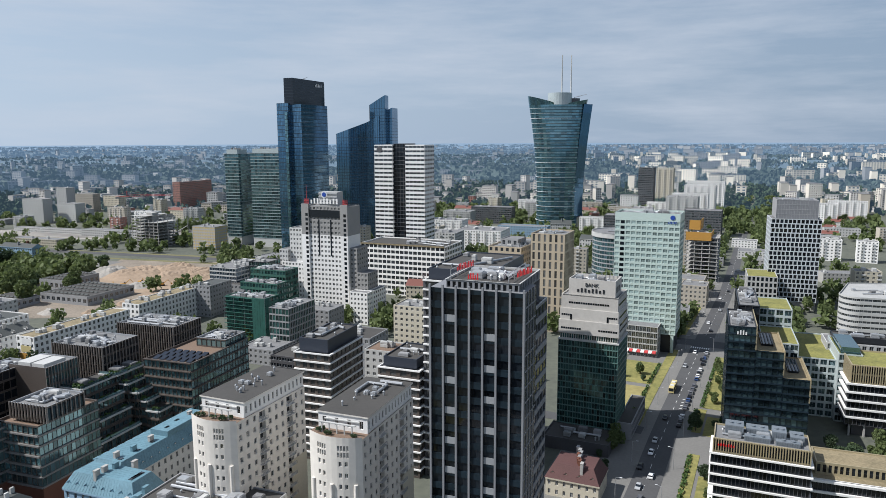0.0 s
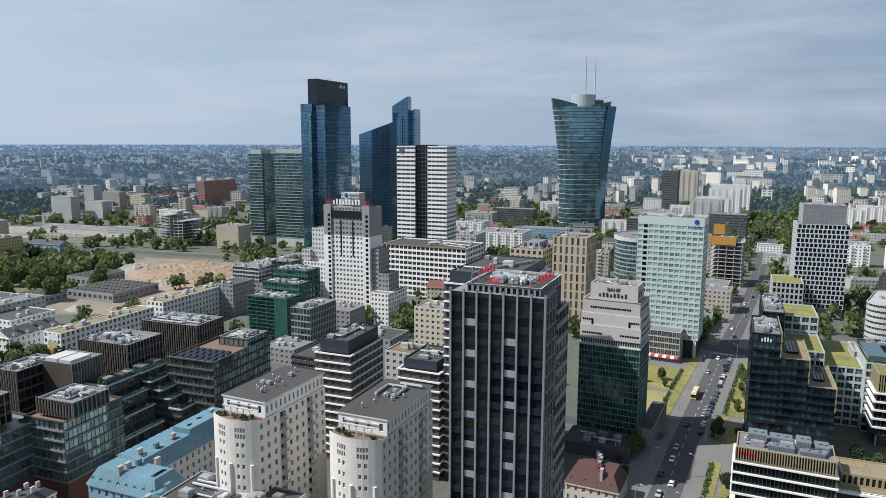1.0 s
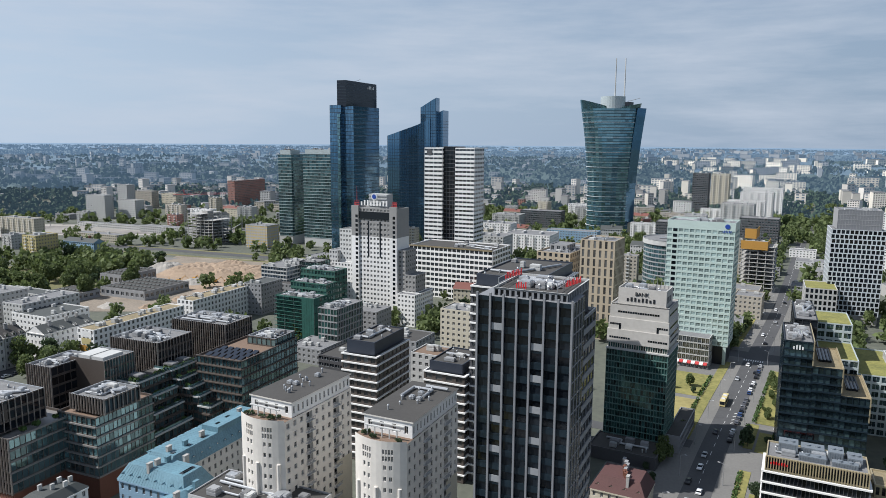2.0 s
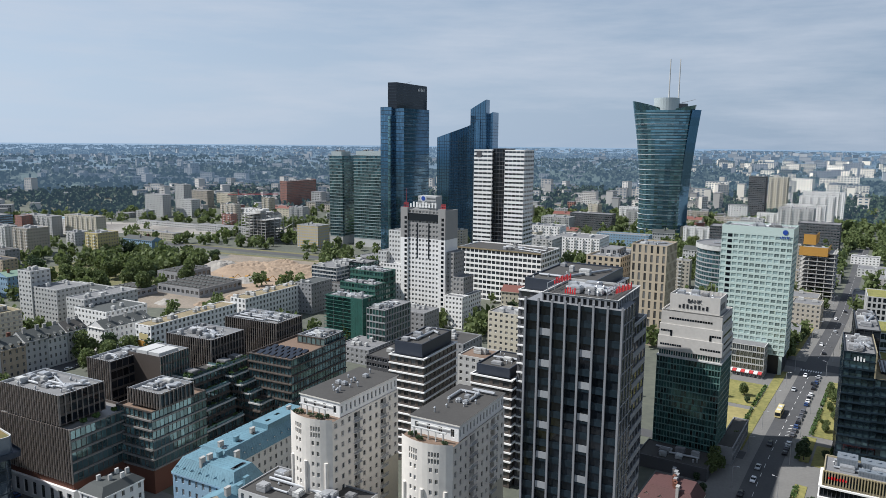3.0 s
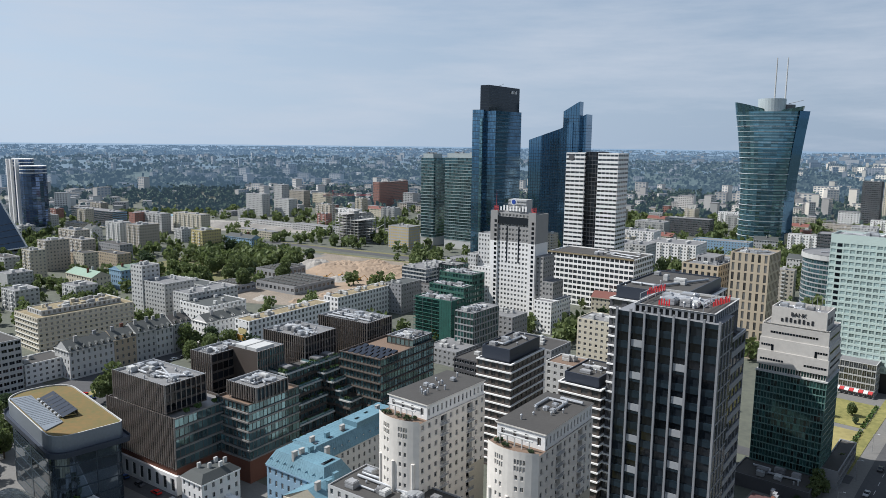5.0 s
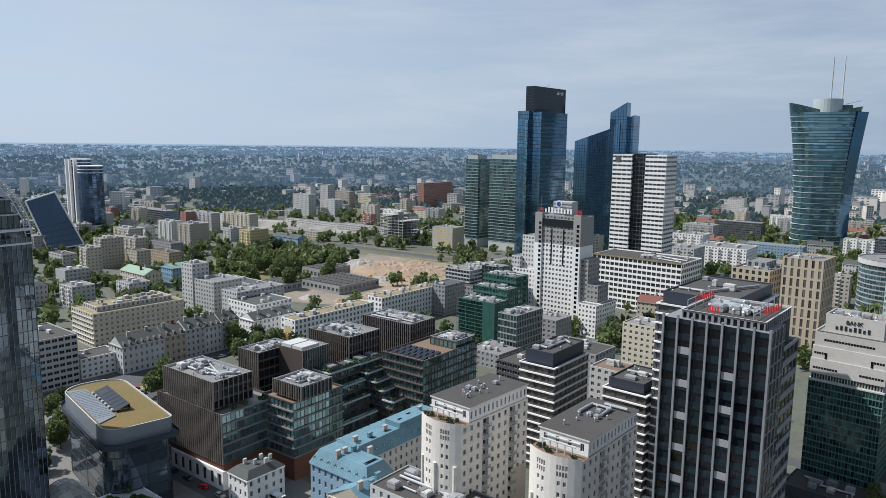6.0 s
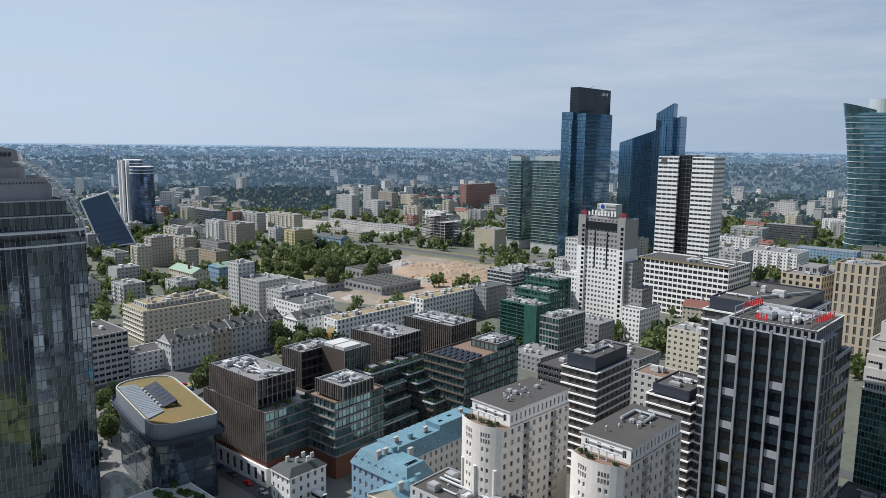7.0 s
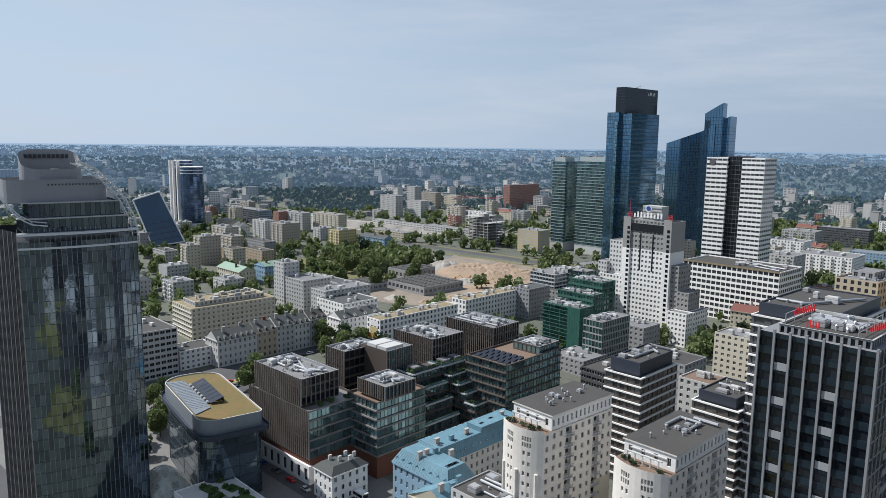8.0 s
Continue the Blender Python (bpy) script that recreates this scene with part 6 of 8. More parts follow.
    for k in range(10):
        g = Geo()
        g.box(1.6, 1.9, 5.0 + k * 1.3, 5.9 + k * 1.3, h + 21.4, h + 22.6)
        part("slot_window", g, "black", t)
    roof_kit(t, 3.5, 5.5, 8, 11, h + 16.0, 12, 8, 3)
    roof_kit(t, 2, -0.5, 12, 3, h + 9.5, 3, 6, 1)
    for k in range(16):
        g = Geo()
        g.box(17.5, 17.62, 9.0 + k * 0.95, 9.5 + k * 0.95, h + 13.6, h + 14.1)
        part("slot_window", g, "glass", t)
    # the curved glass screen on steel ribs
    g, ribs = Geo(), []
    prof = [(d, h - 2), (d - 0.6, h + 3), (d - 3, h + 9), (d - 6.5, h + 14), (d - 11, h + 18.5), (d - 16, h + 21)]
    for (ya, za), (yb, zb) in zip(prof, prof[1:]):
        for x, dy in ((w + 0.6, 0), (w - 3.4, 0), (w + 0.6, -1.5), (w - 3.4, -1.5)):
            b = Geo()
            b.tube((x, ya + dy, za + dy * 0.5), (x, yb + dy, zb + dy * 0.5), 0.26 if dy == 0 else 0.16, n=6)
            part("rib", b, "whitemetal", t, "white steel rib")
        for k in range(4):
            f = k / 4
            b = Geo()
            y, z = ya + (yb - ya) * f, za + (zb - za) * f
            b.tube((w + 0.6, y, z), (w - 3.4, y, z), 0.14, n=5)
            part("cross_bar", b, "whitemetal", t)
            for x in (w + 0.6, w - 3.4):
                b = Geo()
                b.tube((x, y, z), (x, y - 1.5 + (yb - ya) / 6, z - 0.75 + (zb - za) / 6), 0.09, n=4)
                part("cross_bar", b, "whitemetal", t)
    prof = [(-5, h + 13), (-3.4, h + 10), (-1.2, h + 6.6), (1.2, h + 4), (4, h + 2.3), (8, h + 1.7)]
    for (ya, za), (yb, zb) in zip(prof, prof[1:]):
        for x, up in ((w + 1.2, 0.0), (w + 0.2, 0.9)):
            b = Geo()
            b.tube((x, ya, za + up), (x, yb, zb + up), 0.2, n=6)
            part("rib", b, "whitemetal", t, "white steel rib")
        b = Geo()
        b.tube((w + 1.2, ya, za), (w + 0.2, ya, za + 0.9), 0.12, n=5)
        part("cross_bar", b, "whitemetal", t)


def oval_office():
    """Low rounded glass building with a planted roof inside a raised rim."""
    t = thing("oval_office", -190.5, 194.3, -29.5, "rounded glass building with a straw-coloured planted roof", "office")

    def stadium(w, d, r1, r2):
        pts = []
        for cx, cy, r, s in ((-w / 2 + r1, -d / 2 + r1, r1, 180), (w / 2 - r2, -d / 2 + r2, r2, 270), (w / 2 - 2, d / 2 - 2, 2, 0), (-w / 2 + r1, d / 2 - r1, r1, 90)):
            pts += [(cx + r * math.cos(radians(s + k * 15)), cy + r * math.sin(radians(s + k * 15))) for k in range(7)]
        return pts

    body, rim, crown = stadium(54, 21, 9, 6), stadium(60, 25, 11, 6), stadium(55, 22, 9, 6)
    shell(t, body, 0, 24.0, [(2, 6, 0.94, 0.9, 0.5, 0, 0.06)], "glassframe", "darkmirror", 0, single=120, roof=None)
    g = Geo()
    g.prism(rim, 24.0, 25.0, bottom=True)
    part("rim", g, "rimblue", t)
    n = len(rim)
    g = Geo()
    for i in range(n):
        p, q = rim[i], rim[(i + 1) % n]
        g.along(p, q, 25.0, 25.8, 0.06, 0.06)
    part("railing", g, "rimblue", t)
    g = Geo()
    for i in range(len(crown)):
        p, q = crown[i], crown[(i + 1) % len(crown)]
        g.face([(*p, 25.0), (*q, 25.0), (*q, 30.4), (*p, 30.4)])
    part("roof_wall", g, "plantgrey", t)
    flat_roof(t, crown, 30.4, "goldsedum", 0.5, rim_mat="lightgrey")
    g = Geo()
    g.prism([(-22, -10), (18, -10), (14, -3.5), (-20, -3.5)], 29.9, 30.3)
    part("metal_roof", g, "plantgrey", t)
    for k in range(19):
        g = Geo()
        g.box(-19 + k * 1.75, -18.92 + k * 1.75, -9.8, -3.7, 30.3, 30.42)
        part("standing_seam", g, "metal", t)
    for k in range(7):
        g = Geo()
        x = -14 + k * 3.6
        g.face([(x, -2.6, 30.6), (x + 3.3, -2.6, 30.6), (x + 3.3, 2.2, 32.2), (x, 2.2, 32.2)])
        g.face([(x, 2.2, 30), (x + 3.3, 2.2, 30), (x + 3.3, 2.2, 32.2), (x, 2.2, 32.2)])
        part("solar_panel", g, "solar", t)
        air_unit(t, x, -3.4, 29.9, 1.6, 0.8, 0.8)
    # low garden roof in front
    p = thing("garden_hall", -178, 164, -20, "low hall with white paved roof garden", "hall")
    shell(p, rect(0, 0, 34, 20), 0, 8, [None, (8, 2, 0.8, 0.7), None, None], "white", "glass", 0.06, roof="whitepaving", rim=0.3)
    for k in range(16):
        shrub(p, RNG.uniform(3, 22), RNG.uniform(6, 18), 8.0, RNG.uniform(0.8, 1.8))
    for k in range(4):
        g = Geo()
        x, y = 4 + k * 4.5, 7 + (k % 2) * 6
        g.prism([(x, y), (x + 5, y + 1), (x + 4.5, y + 5), (x - 0.5, y + 4)], 7.75, 8.0)
        part("planting_bed", g, "hedge", p)
    g = Geo()
    for k in range(9):
        g.box(20 + k * 1.3, 20.2 + k * 1.3, 0.5, 9, 10.6, 10.9)
    g.box(20, 30.6, 0.4, 0.7, 10.3, 10.6), g.box(20, 30.6, 8.8, 9.1, 10.3, 10.6)
    for x in (20, 30.4):
        for y in (0.5, 8.8):
            g.box(x, x + 0.2, y, y + 0.2, 7.8, 10.4)
    part("pergola", g, "metal", p)
    roof_kit(p, 21, 1, 8, 7, 7.8, 5, 3, 2)
    # bulging lattice glass roof of the entrance
    q = thing("lattice_hall", -193, 172, -20, "bulging lattice of pale glass over an entrance hall", "hall")
    g, bars_ = Geo(), Geo()
    m = 12
    hh = lambda i, j: 1.5 + 9 * math.sin(math.pi * (i / m) * 0.9 + 0.15) * (0.45 + 0.55 * math.sin(math.pi * j / m))
    pt = lambda i, j: (-9 + 20 * i / m, -7 + 15 * j / m, hh(i, j))
    for i in range(m):
        for j in range(m):
            g.face([pt(i, j), pt(i + 1, j), pt(i + 1, j + 1), pt(i, j + 1)])
            for a_, b_ in ((pt(i, j), pt(i + 1, j + 1)), (pt(i, j), pt(i, j + 1))):
                bars_.tube(a_, b_, 0.09, n=4)
    g.prism([(-9, -7), (11, -7), (11, 8), (-9, 8)], 0, 1.5)
    part("glass_roof", g, "paleglass", q)
    part("lattice", bars_, "lightgrey", q, kind="stuff")


def netted_block():
    """Office under refurbishment: scaffold and green netting, stepped roofs full of plant."""
    a = -22
    t = thing("scaffolded_office", *corner(-105.5, 408.5, 28, a), a, "stepped office wrapped in green scaffold netting", "office")
    for x0, y0, w, d, h in ((0, 0, 28, 14, 28), (0, 14, 27, 12, 34), (-1, 26, 26, 14, 40)):
        shell(t, rect(x0, y0, w, d), 0, h, [(12, round(h / 3.6), 0.86, 0.62), (5, round(h / 3.6), 0.86, 0.62), None, (5, round(h / 3.6), 0.8, 0.6)], "netdark", "greenglass", 0.05, "net", 60, "roofgrey")
        roof_kit(t, x0 + 2, y0 + 1, w - 4, d - 3, h - 0.5, 12, 8, 4)
    g = Geo()
    for x in (-0.8, 6.5, 14, 21.5, 28.8):
        g.tube((x, -1.2, 0), (x, -1.2, 30), 0.08, n=4)
    part("scaffold_poles", g, "metal", t)
    for j in range(12):
        b = Geo()
        b.box(-0.8, 28.8, -1.4, -0.3, 2.2 + j * 2.3, 2.3 + j * 2.3)
        part("scaffold_deck", b, "net", t)
    for k in range(6):
        b = Geo()
        b.box(28.9, 29.0, -1.2, 3.0, 1 + k * 4.6, 5.2 + k * 4.6)
        part("scaffold_net", b, "net", t)
    for k in range(5):
        b = Geo()
        b.box(20 + k * 1.8, 21.7 + k * 1.8, -1.5, -1.42, 1, 28)
        part("scaffold_net", b, "net", t)
    u = thing("ribbed_office", *corner(-87, 387, 13, a), a, "dark office with pale ribs beside the scaffolding", "office")
    shell(u, rect(0, 0, 13, 27), 0, 27, [(6, 7, 0.9, 0.8), (16, 7, 0.7, 0.8), None, None], "grey", "greenglass", 0, single=80, roof="roofgrey")
    roof_kit(u, 1, 2, 10, 22, 26.5, 14, 8, 3)


M["sideglass"] = glazing("bronze_teal_glass", (0.16, 0.26, 0.28), 0.05, 0.7, 1.7, pick=0.5, wave=0.2)
M["goldsedum"] = surface("golden_sedum_roof", (0.27, 0.15, 0.05), 0.95, vary=0.2, grain=0.6, blotch=0.06, tint=(0.07, 0.085, 0.03))
M["ledge"] = surface("bronze_grey_metal_ledge", (0.22, 0.21, 0.2), 0.5, 0.2, vary=0.15)
M["oldchimney"] = surface("weathered_chimney_plaster", (0.36, 0.35, 0.33), 0.9, vary=0.2)
M["rimblue"] = surface("blue_grey_rim_sheet", (0.032, 0.042, 0.062), 0.5, 0.2, vary=0.12)
M["darkmirror"] = glazing("dark_reflecting_glass", (0.13, 0.165, 0.2), 0.03, 0.75, 1.8, pick=0.4, wave=0.1)
M["flatswhite"] = surface("weathered_white_render", (0.63, 0.595, 0.54), 0.88, vary=0.12, grain=0.5, blotch=0.15)
M["deck"] = surface("grey_roof_deck", (0.17, 0.17, 0.17), 0.85, vary=0.25, blotch=0.25)
M["mirror"] = glazing("mirrored_dark_glass", (0.125, 0.165, 0.21), 0.01, 0.92, 1.9, pick=0.3, wave=0.45)
M["drumgrey"] = surface("smooth_grey_sheet", (0.25, 0.25, 0.27), 0.45, 0.2, vary=0.06)
M["whitepaving"] = surface("white_roof_paving", (0.5, 0.5, 0.48), 0.9, vary=0.12)
M["paleglass"] = glazing("pale_lattice_glass", (0.36, 0.37, 0.32), 0.25, 0.1, 1.7, pick=0.3)
M["netdark"] = surface("netted_wall", (0.03, 0.1, 0.075), 0.8, vary=0.2)
quarter()
bow_flats(-56, 182, -23, "tall white flats with bowed front and planted roof terrace")
bow_flats(-21, 171, -21, "tall white flats with bowed front and tiled roof terrace")
blue_house()
small_house()
curved_glass_tower()
oval_office()
netted_block()


# ---- trees ----
def leaf_cloud(g, rng, cx, cy, cz, rx, rz, n, size, k=0):
    """Leaves in tufts on an uneven crown, with gaps between."""
    lobes = [(rng.uniform(-0.55, 0.55), rng.uniform(-0.55, 0.55), rng.uniform(-0.55, 0.6), rng.uniform(0.45, 0.75)) for _ in range(7)]
    for i in range(n):
        lx, ly, lz, lr = lobes[i % 7]
        v = Vector((rng.gauss(0, 1), rng.gauss(0, 1), rng.gauss(0, 1))).normalized() * lr * rng.uniform(0.7, 1.05)
        c = Vector((cx + (lx + v.x) * rx, cy + (ly + v.y) * rx, cz + (lz + v.z) * rz))
        q = Euler((rng.uniform(0, 6), rng.uniform(0, 6), rng.uniform(0, 6))).to_matrix() * (size * rng.uniform(0.6, 1.3))
        g.face([tuple(c + q @ Vector(p)) for p in ((-1, -0.5, 0), (0.1, -1, 0.25), (1, 0.2, 0), (0.2, 1, -0.2), (-0.8, 0.6, 0.1))], k)


TREE_AT = []


def make_tree(seed, h, r, mat):
    rng = random.Random(seed)
    t = thing("tree", 0, 0, 0, "leafy green street tree with an uneven crown", "tree", "trees")
    g = Geo()
    g.tube((0, 0, 0), (0.1, 0, h * 0.45), r * 0.07, r * 0.045, 7)
    for k in range(5):
        a = k * 1.26 + rng.uniform(-0.3, 0.3)
        g.tube((0.1, 0, h * (0.3 + 0.04 * k)), (r * 0.6 * math.cos(a), r * 0.6 * math.sin(a), h * rng.uniform(0.55, 0.8)), r * 0.035, r * 0.012, 5)
    part("trunk", g, "bark", t)
    g = Geo()
    leaf_cloud(g, rng, 0, 0, h * 0.62, r, h * 0.4, 1300, r * 0.12)
    part("crown", g, mat, t)
    return t


TREES = [make_tree(11, 11, 4.4, "leaf"), make_tree(12, 14, 5.2, "leaf"), make_tree(13, 9, 3.6, "leafdark"), make_tree(14, 13, 4.6, "leafdark"), make_tree(15, 7, 2.8, "leaf")]
for n, t in enumerate(TREES):
    t.matrix_world = pose(-236 + n * 9, 336 + n * 6, 0)


def plant(x, y, k=None, s=1.0):
    t = copy_thing(TREES[RNG.randrange(5) if k is None else k], pose(x, y, 0, 0, 0, RNG.uniform(0, 360)))
    t.scale = (s, s, s)


for x, y, k, s in ((-238, 272, 1, 1.2), (-248, 352, 1, 1.1), (-232, 345, 0, 1.1), (-222, 352, 1, 1.0), (-214, 327, 3, 1.1), (-205, 332, 0, 1.0), (-242, 362, 3, 1.0), (-228, 362, 0, 1.0),
                   (-262, 232, 0, 0.9), (-270, 246, 2, 0.9), (-255, 240, 4, 1.0), (-198, 196, 1, 1.0), (-214, 206, 0, 1.1), (-222, 190, 2, 1.0), (-228, 182, 0, 1.0), (-218, 178, 1, 0.9), (-210, 172, 4, 1.1), (-236, 196, 3, 1.0), (-232, 208, 0, 1.0), (-204, 168, 2, 0.9), (-240, 214, 1, 0.9), (-172, 252, 0, 1.1), (-180, 262, 1, 1.1), (-188, 284, 0, 1.2), (-196, 292, 1, 1.2), (-182, 296, 3, 1.1), (-200, 304, 0, 1.1)):
    plant(x, y, k, s)
for s, o in ((20, 19), (6, 21), (-8, 22), (-25, 24), (-40, 22), (-52, 26), (64, 12), (70, 19), (100, 16), (108, 14), (118, 18), (128, 15), (140, 17), (150, 14), (160, 18), (120, -30), (128, -22), (118, -19),
             (30, -16), (22, -19), (36, -15), (14, -15), (62, -14), (70, -13), (220, 14), (232, 15), (244, 13), (258, 15), (270, 14), (285, 16), (300, 14), (230, -14), (250, -13), (280, -14), (310, -13),
             (340, 12), (360, -12), (380, 12), (400, -12), (430, 12), (455, -12), (480, 12), (510, -12)):
    plant(*av(s, o), None, RNG.uniform(0.3, 0.6) if abs(o) < 20 else RNG.uniform(0.5, 0.8))
for i in range(12):
    plant(135 + RNG.uniform(0, 40), 250 + RNG.uniform(-6, 14) - i * 0.8, None, RNG.uniform(0.5, 0.9))
for i in range(28):
    plant(RNG.uniform(-450, -300), RNG.uniform(515, 690), None, RNG.uniform(0.9, 1.5))
for x, y in ((-12, 520), (-5, 505), (-20, 500), (4, 498), (12, 506), (-2, 488), (20, 330), (24, 340), (28, 350), (35, 345)):
    plant(x, y, None, 1.0)


# ---- named blocks of the middle distance ----
OB = []


def block(fx, fy, w, d, h, label, wall="offwhite", a=-20, roof="roofgrey", name="apartment_block", fw=0.45, fh=0.48, glass="room", single=0, kit=2, bay=3.2, front=None, side=None, bar=0.07):
    x, y = corner(fx, fy, w, a)
    taken(x, y, a, w, d)
    t = thing(name, x, y, a, label, "apartment building" if "apartment" in name else "building")
    n = max(1, round(h / 3.1))
    shell(t, rect(0, 0, w, d), 0, h, [front or (max(1, round(w / bay)), n, fw, fh), side or (max(1, round(d / bay)), n, fw, fh), None, None], wall, glass, bar, single=single, roof=roof)
    OB.append(t)
    for _ in range(kit):
        uw = RNG.uniform(1.5, 3.5)
        air_unit(t, RNG.uniform(1, max(1.1, w - 5)), RNG.uniform(1, max(1.1, d - 5)), h - 0.5, uw, RNG.uniform(1.5, 3), RNG.uniform(1.2, 2.6), "lightgrey")
    return t


def balconies(t, w, d, h):
    """Stacks of balconies on the fronts of a block of flats."""
    if h < 14:
        return t
    g = Geo()
    nz, nx = round(h / 3.1), max(2, round(w / 3.2))
    for i in range(1, nx, 3):
        for j in range(1, nz):
            x, z = (i + 0.1) * w / nx, j * h / nz
            g.box(x, x + w / nx * 0.85, -1.0, 0, z, z + 0.9)
    for x in (w * 0.3, w * 0.7):
        g.box(x, x + 2.4, d * 0.3, d * 0.6, h - 0.5, h + 1.6)
    part("balcony_face", g, "lightgrey", t, kind="stuff")
    return t


def garden_flats():
    t = block(-327, 322, 30, 58, 21, "long cream flats with straw-coloured roof terraces", "cream", -22, "sedum", "cream_apartments", single=120, kit=0)
    shell(t, rect(6, 5, 18, 48), 20.4, 23.6, [(6, 1, 0.5, 0.6), (16, 1, 0.5, 0.6), None, None], "offwhite", "room", 0.06, single=0, roof="sedum", name="roof_storey")
    for k in range(30):
        x, y = RNG.uniform(7, 21), RNG.uniform(7, 48)
        g = Geo()
        g.box(x, x + RNG.uniform(0.8, 2.5), y, y + RNG.uniform(0.8, 4), 22.9, 23.4 + RNG.uniform(0.4, 2.0))
        part("roof_house", g, RNG.choice(["offwhite", "grey", "cream"]), t)
    for j in range(1, 7):
        g = Geo()
        g.along((0, 0), (30, 0), 3 * j - 0.2, 3 * j, 0.5), g.along((30, 0), (30, 58), 3 * j - 0.2, 3 * j, 0.5)
        part("balcony_slab", g, "offwhite", t)


def row_of_tenements():
    for x, y, d, h, wall, roof, k in ((-276, 290, 24, 15, "offwhite", "slate", 7), (-268, 313, 13, 15.5, "tan", "slate", 3), (-263.5, 325, 12, 17, "lightgrey", "slate", 2), (-259.5, 336.5, 11, 16, "offwhite", "slate", 3), (-255.5, 347, 12, 17, "lightgrey", "bitumen", 3)):
        tenement(x, y, -20, 15, d, h, "old plastered tenement with dormers and slate roof", wall, roof, 4.5, 5, None, k, 2, "old_tenement", 60, ridge_y=True)
    block(-290, 276, 16, 21, 11, "low white three-storey house with dark roof", "white", -20, "bitumen", "white_house", single=30, kit=2)
    block(-297, 246, 34, 28, 26, "grey office with dark strip windows and roof plant", "lightgrey", -20, "bitumen", "grey_office", fw=0.8, fh=0.5, single=60, kit=8, glass="blackglass")
    tenement(-246, 366, -20, 15, 32, 14, "white-gabled house with grey roof", "white", "slate", 4, 5, 10, 4, 3, "gabled_house", 0, ridge_y=True)
    block(-262, 392, 30, 30, 17, "white mansard house with dormers", "white", -20, "slate", "white_house", single=0, kit=4)
    block(-336, 424, 14, 14, 34, "slim grey residential tower with roof terrace", "lightgrey", -20, "roofgrey", "grey_apartments", kit=3)
    block(-312, 416, 26, 24, 24, "grey rendered flats with blank end wall", "offwhite", -20, "roofgrey", "grey_apartments", kit=3)
    block(-285, 405, 18, 40, 21, "grey rendered flats with stepped roofs", "lightgrey", -20, "roofgrey", "grey_apartments", kit=5)
    block(-300, 452, 50, 14, 16, "pale low flats behind the gables", "offwhite", -20, "slate", "pale_apartments", kit=5)
    t = block(-213, 358, 12.5, 66, 19.5, "long white flats with straw-coloured planted roof and coloured end wall", "white", -20, "sedum", "white_apartments", single=110, kit=10, fw=0.5, fh=0.6)
    for k, (z, c) in enumerate(((3, "bluesign"), (7, "orange"), (11, "yellow"), (15, "white"))):
        g = Geo()
        g.prism([(1 + k, -0.12), (9 + k * 0.6, -0.12), (9 + k * 0.6, -0.02), (1 + k, -0.02)], z, z + 3.4)
        part("mural_panel", g, c, t, "plain coloured mural field")
    block(-189, 430, 13, 58, 20, "long white flats with planted roof and stacked terraces", "white", -20, "sedum", "white_apartments", single=90, kit=14, fw=0.5, fh=0.6)
    block(-160, 476, 15, 24, 22, "plain grey tenement with few windows", "grey", -20, "slate", "grey_tenement", kit=2)
    block(-140, 500, 22, 26, 17, "grey-brown tenement beside the street", "grey", -20, "bitumen", "grey_tenement", kit=2)
    tenement(-420, 470, -20, 40, 16, 12, "cream house under a green copper roof", "cream", "greenmetal", 4, 10, 5, 0, 2, "green_roofed_house", 0)
    tenement(-405, 486, -20, 18, 26, 16, "blue-green plastered house with copper roof", "bluewall", "greenmetal", 3, 6, 8, 0, 2, "green_roofed_house", 0)


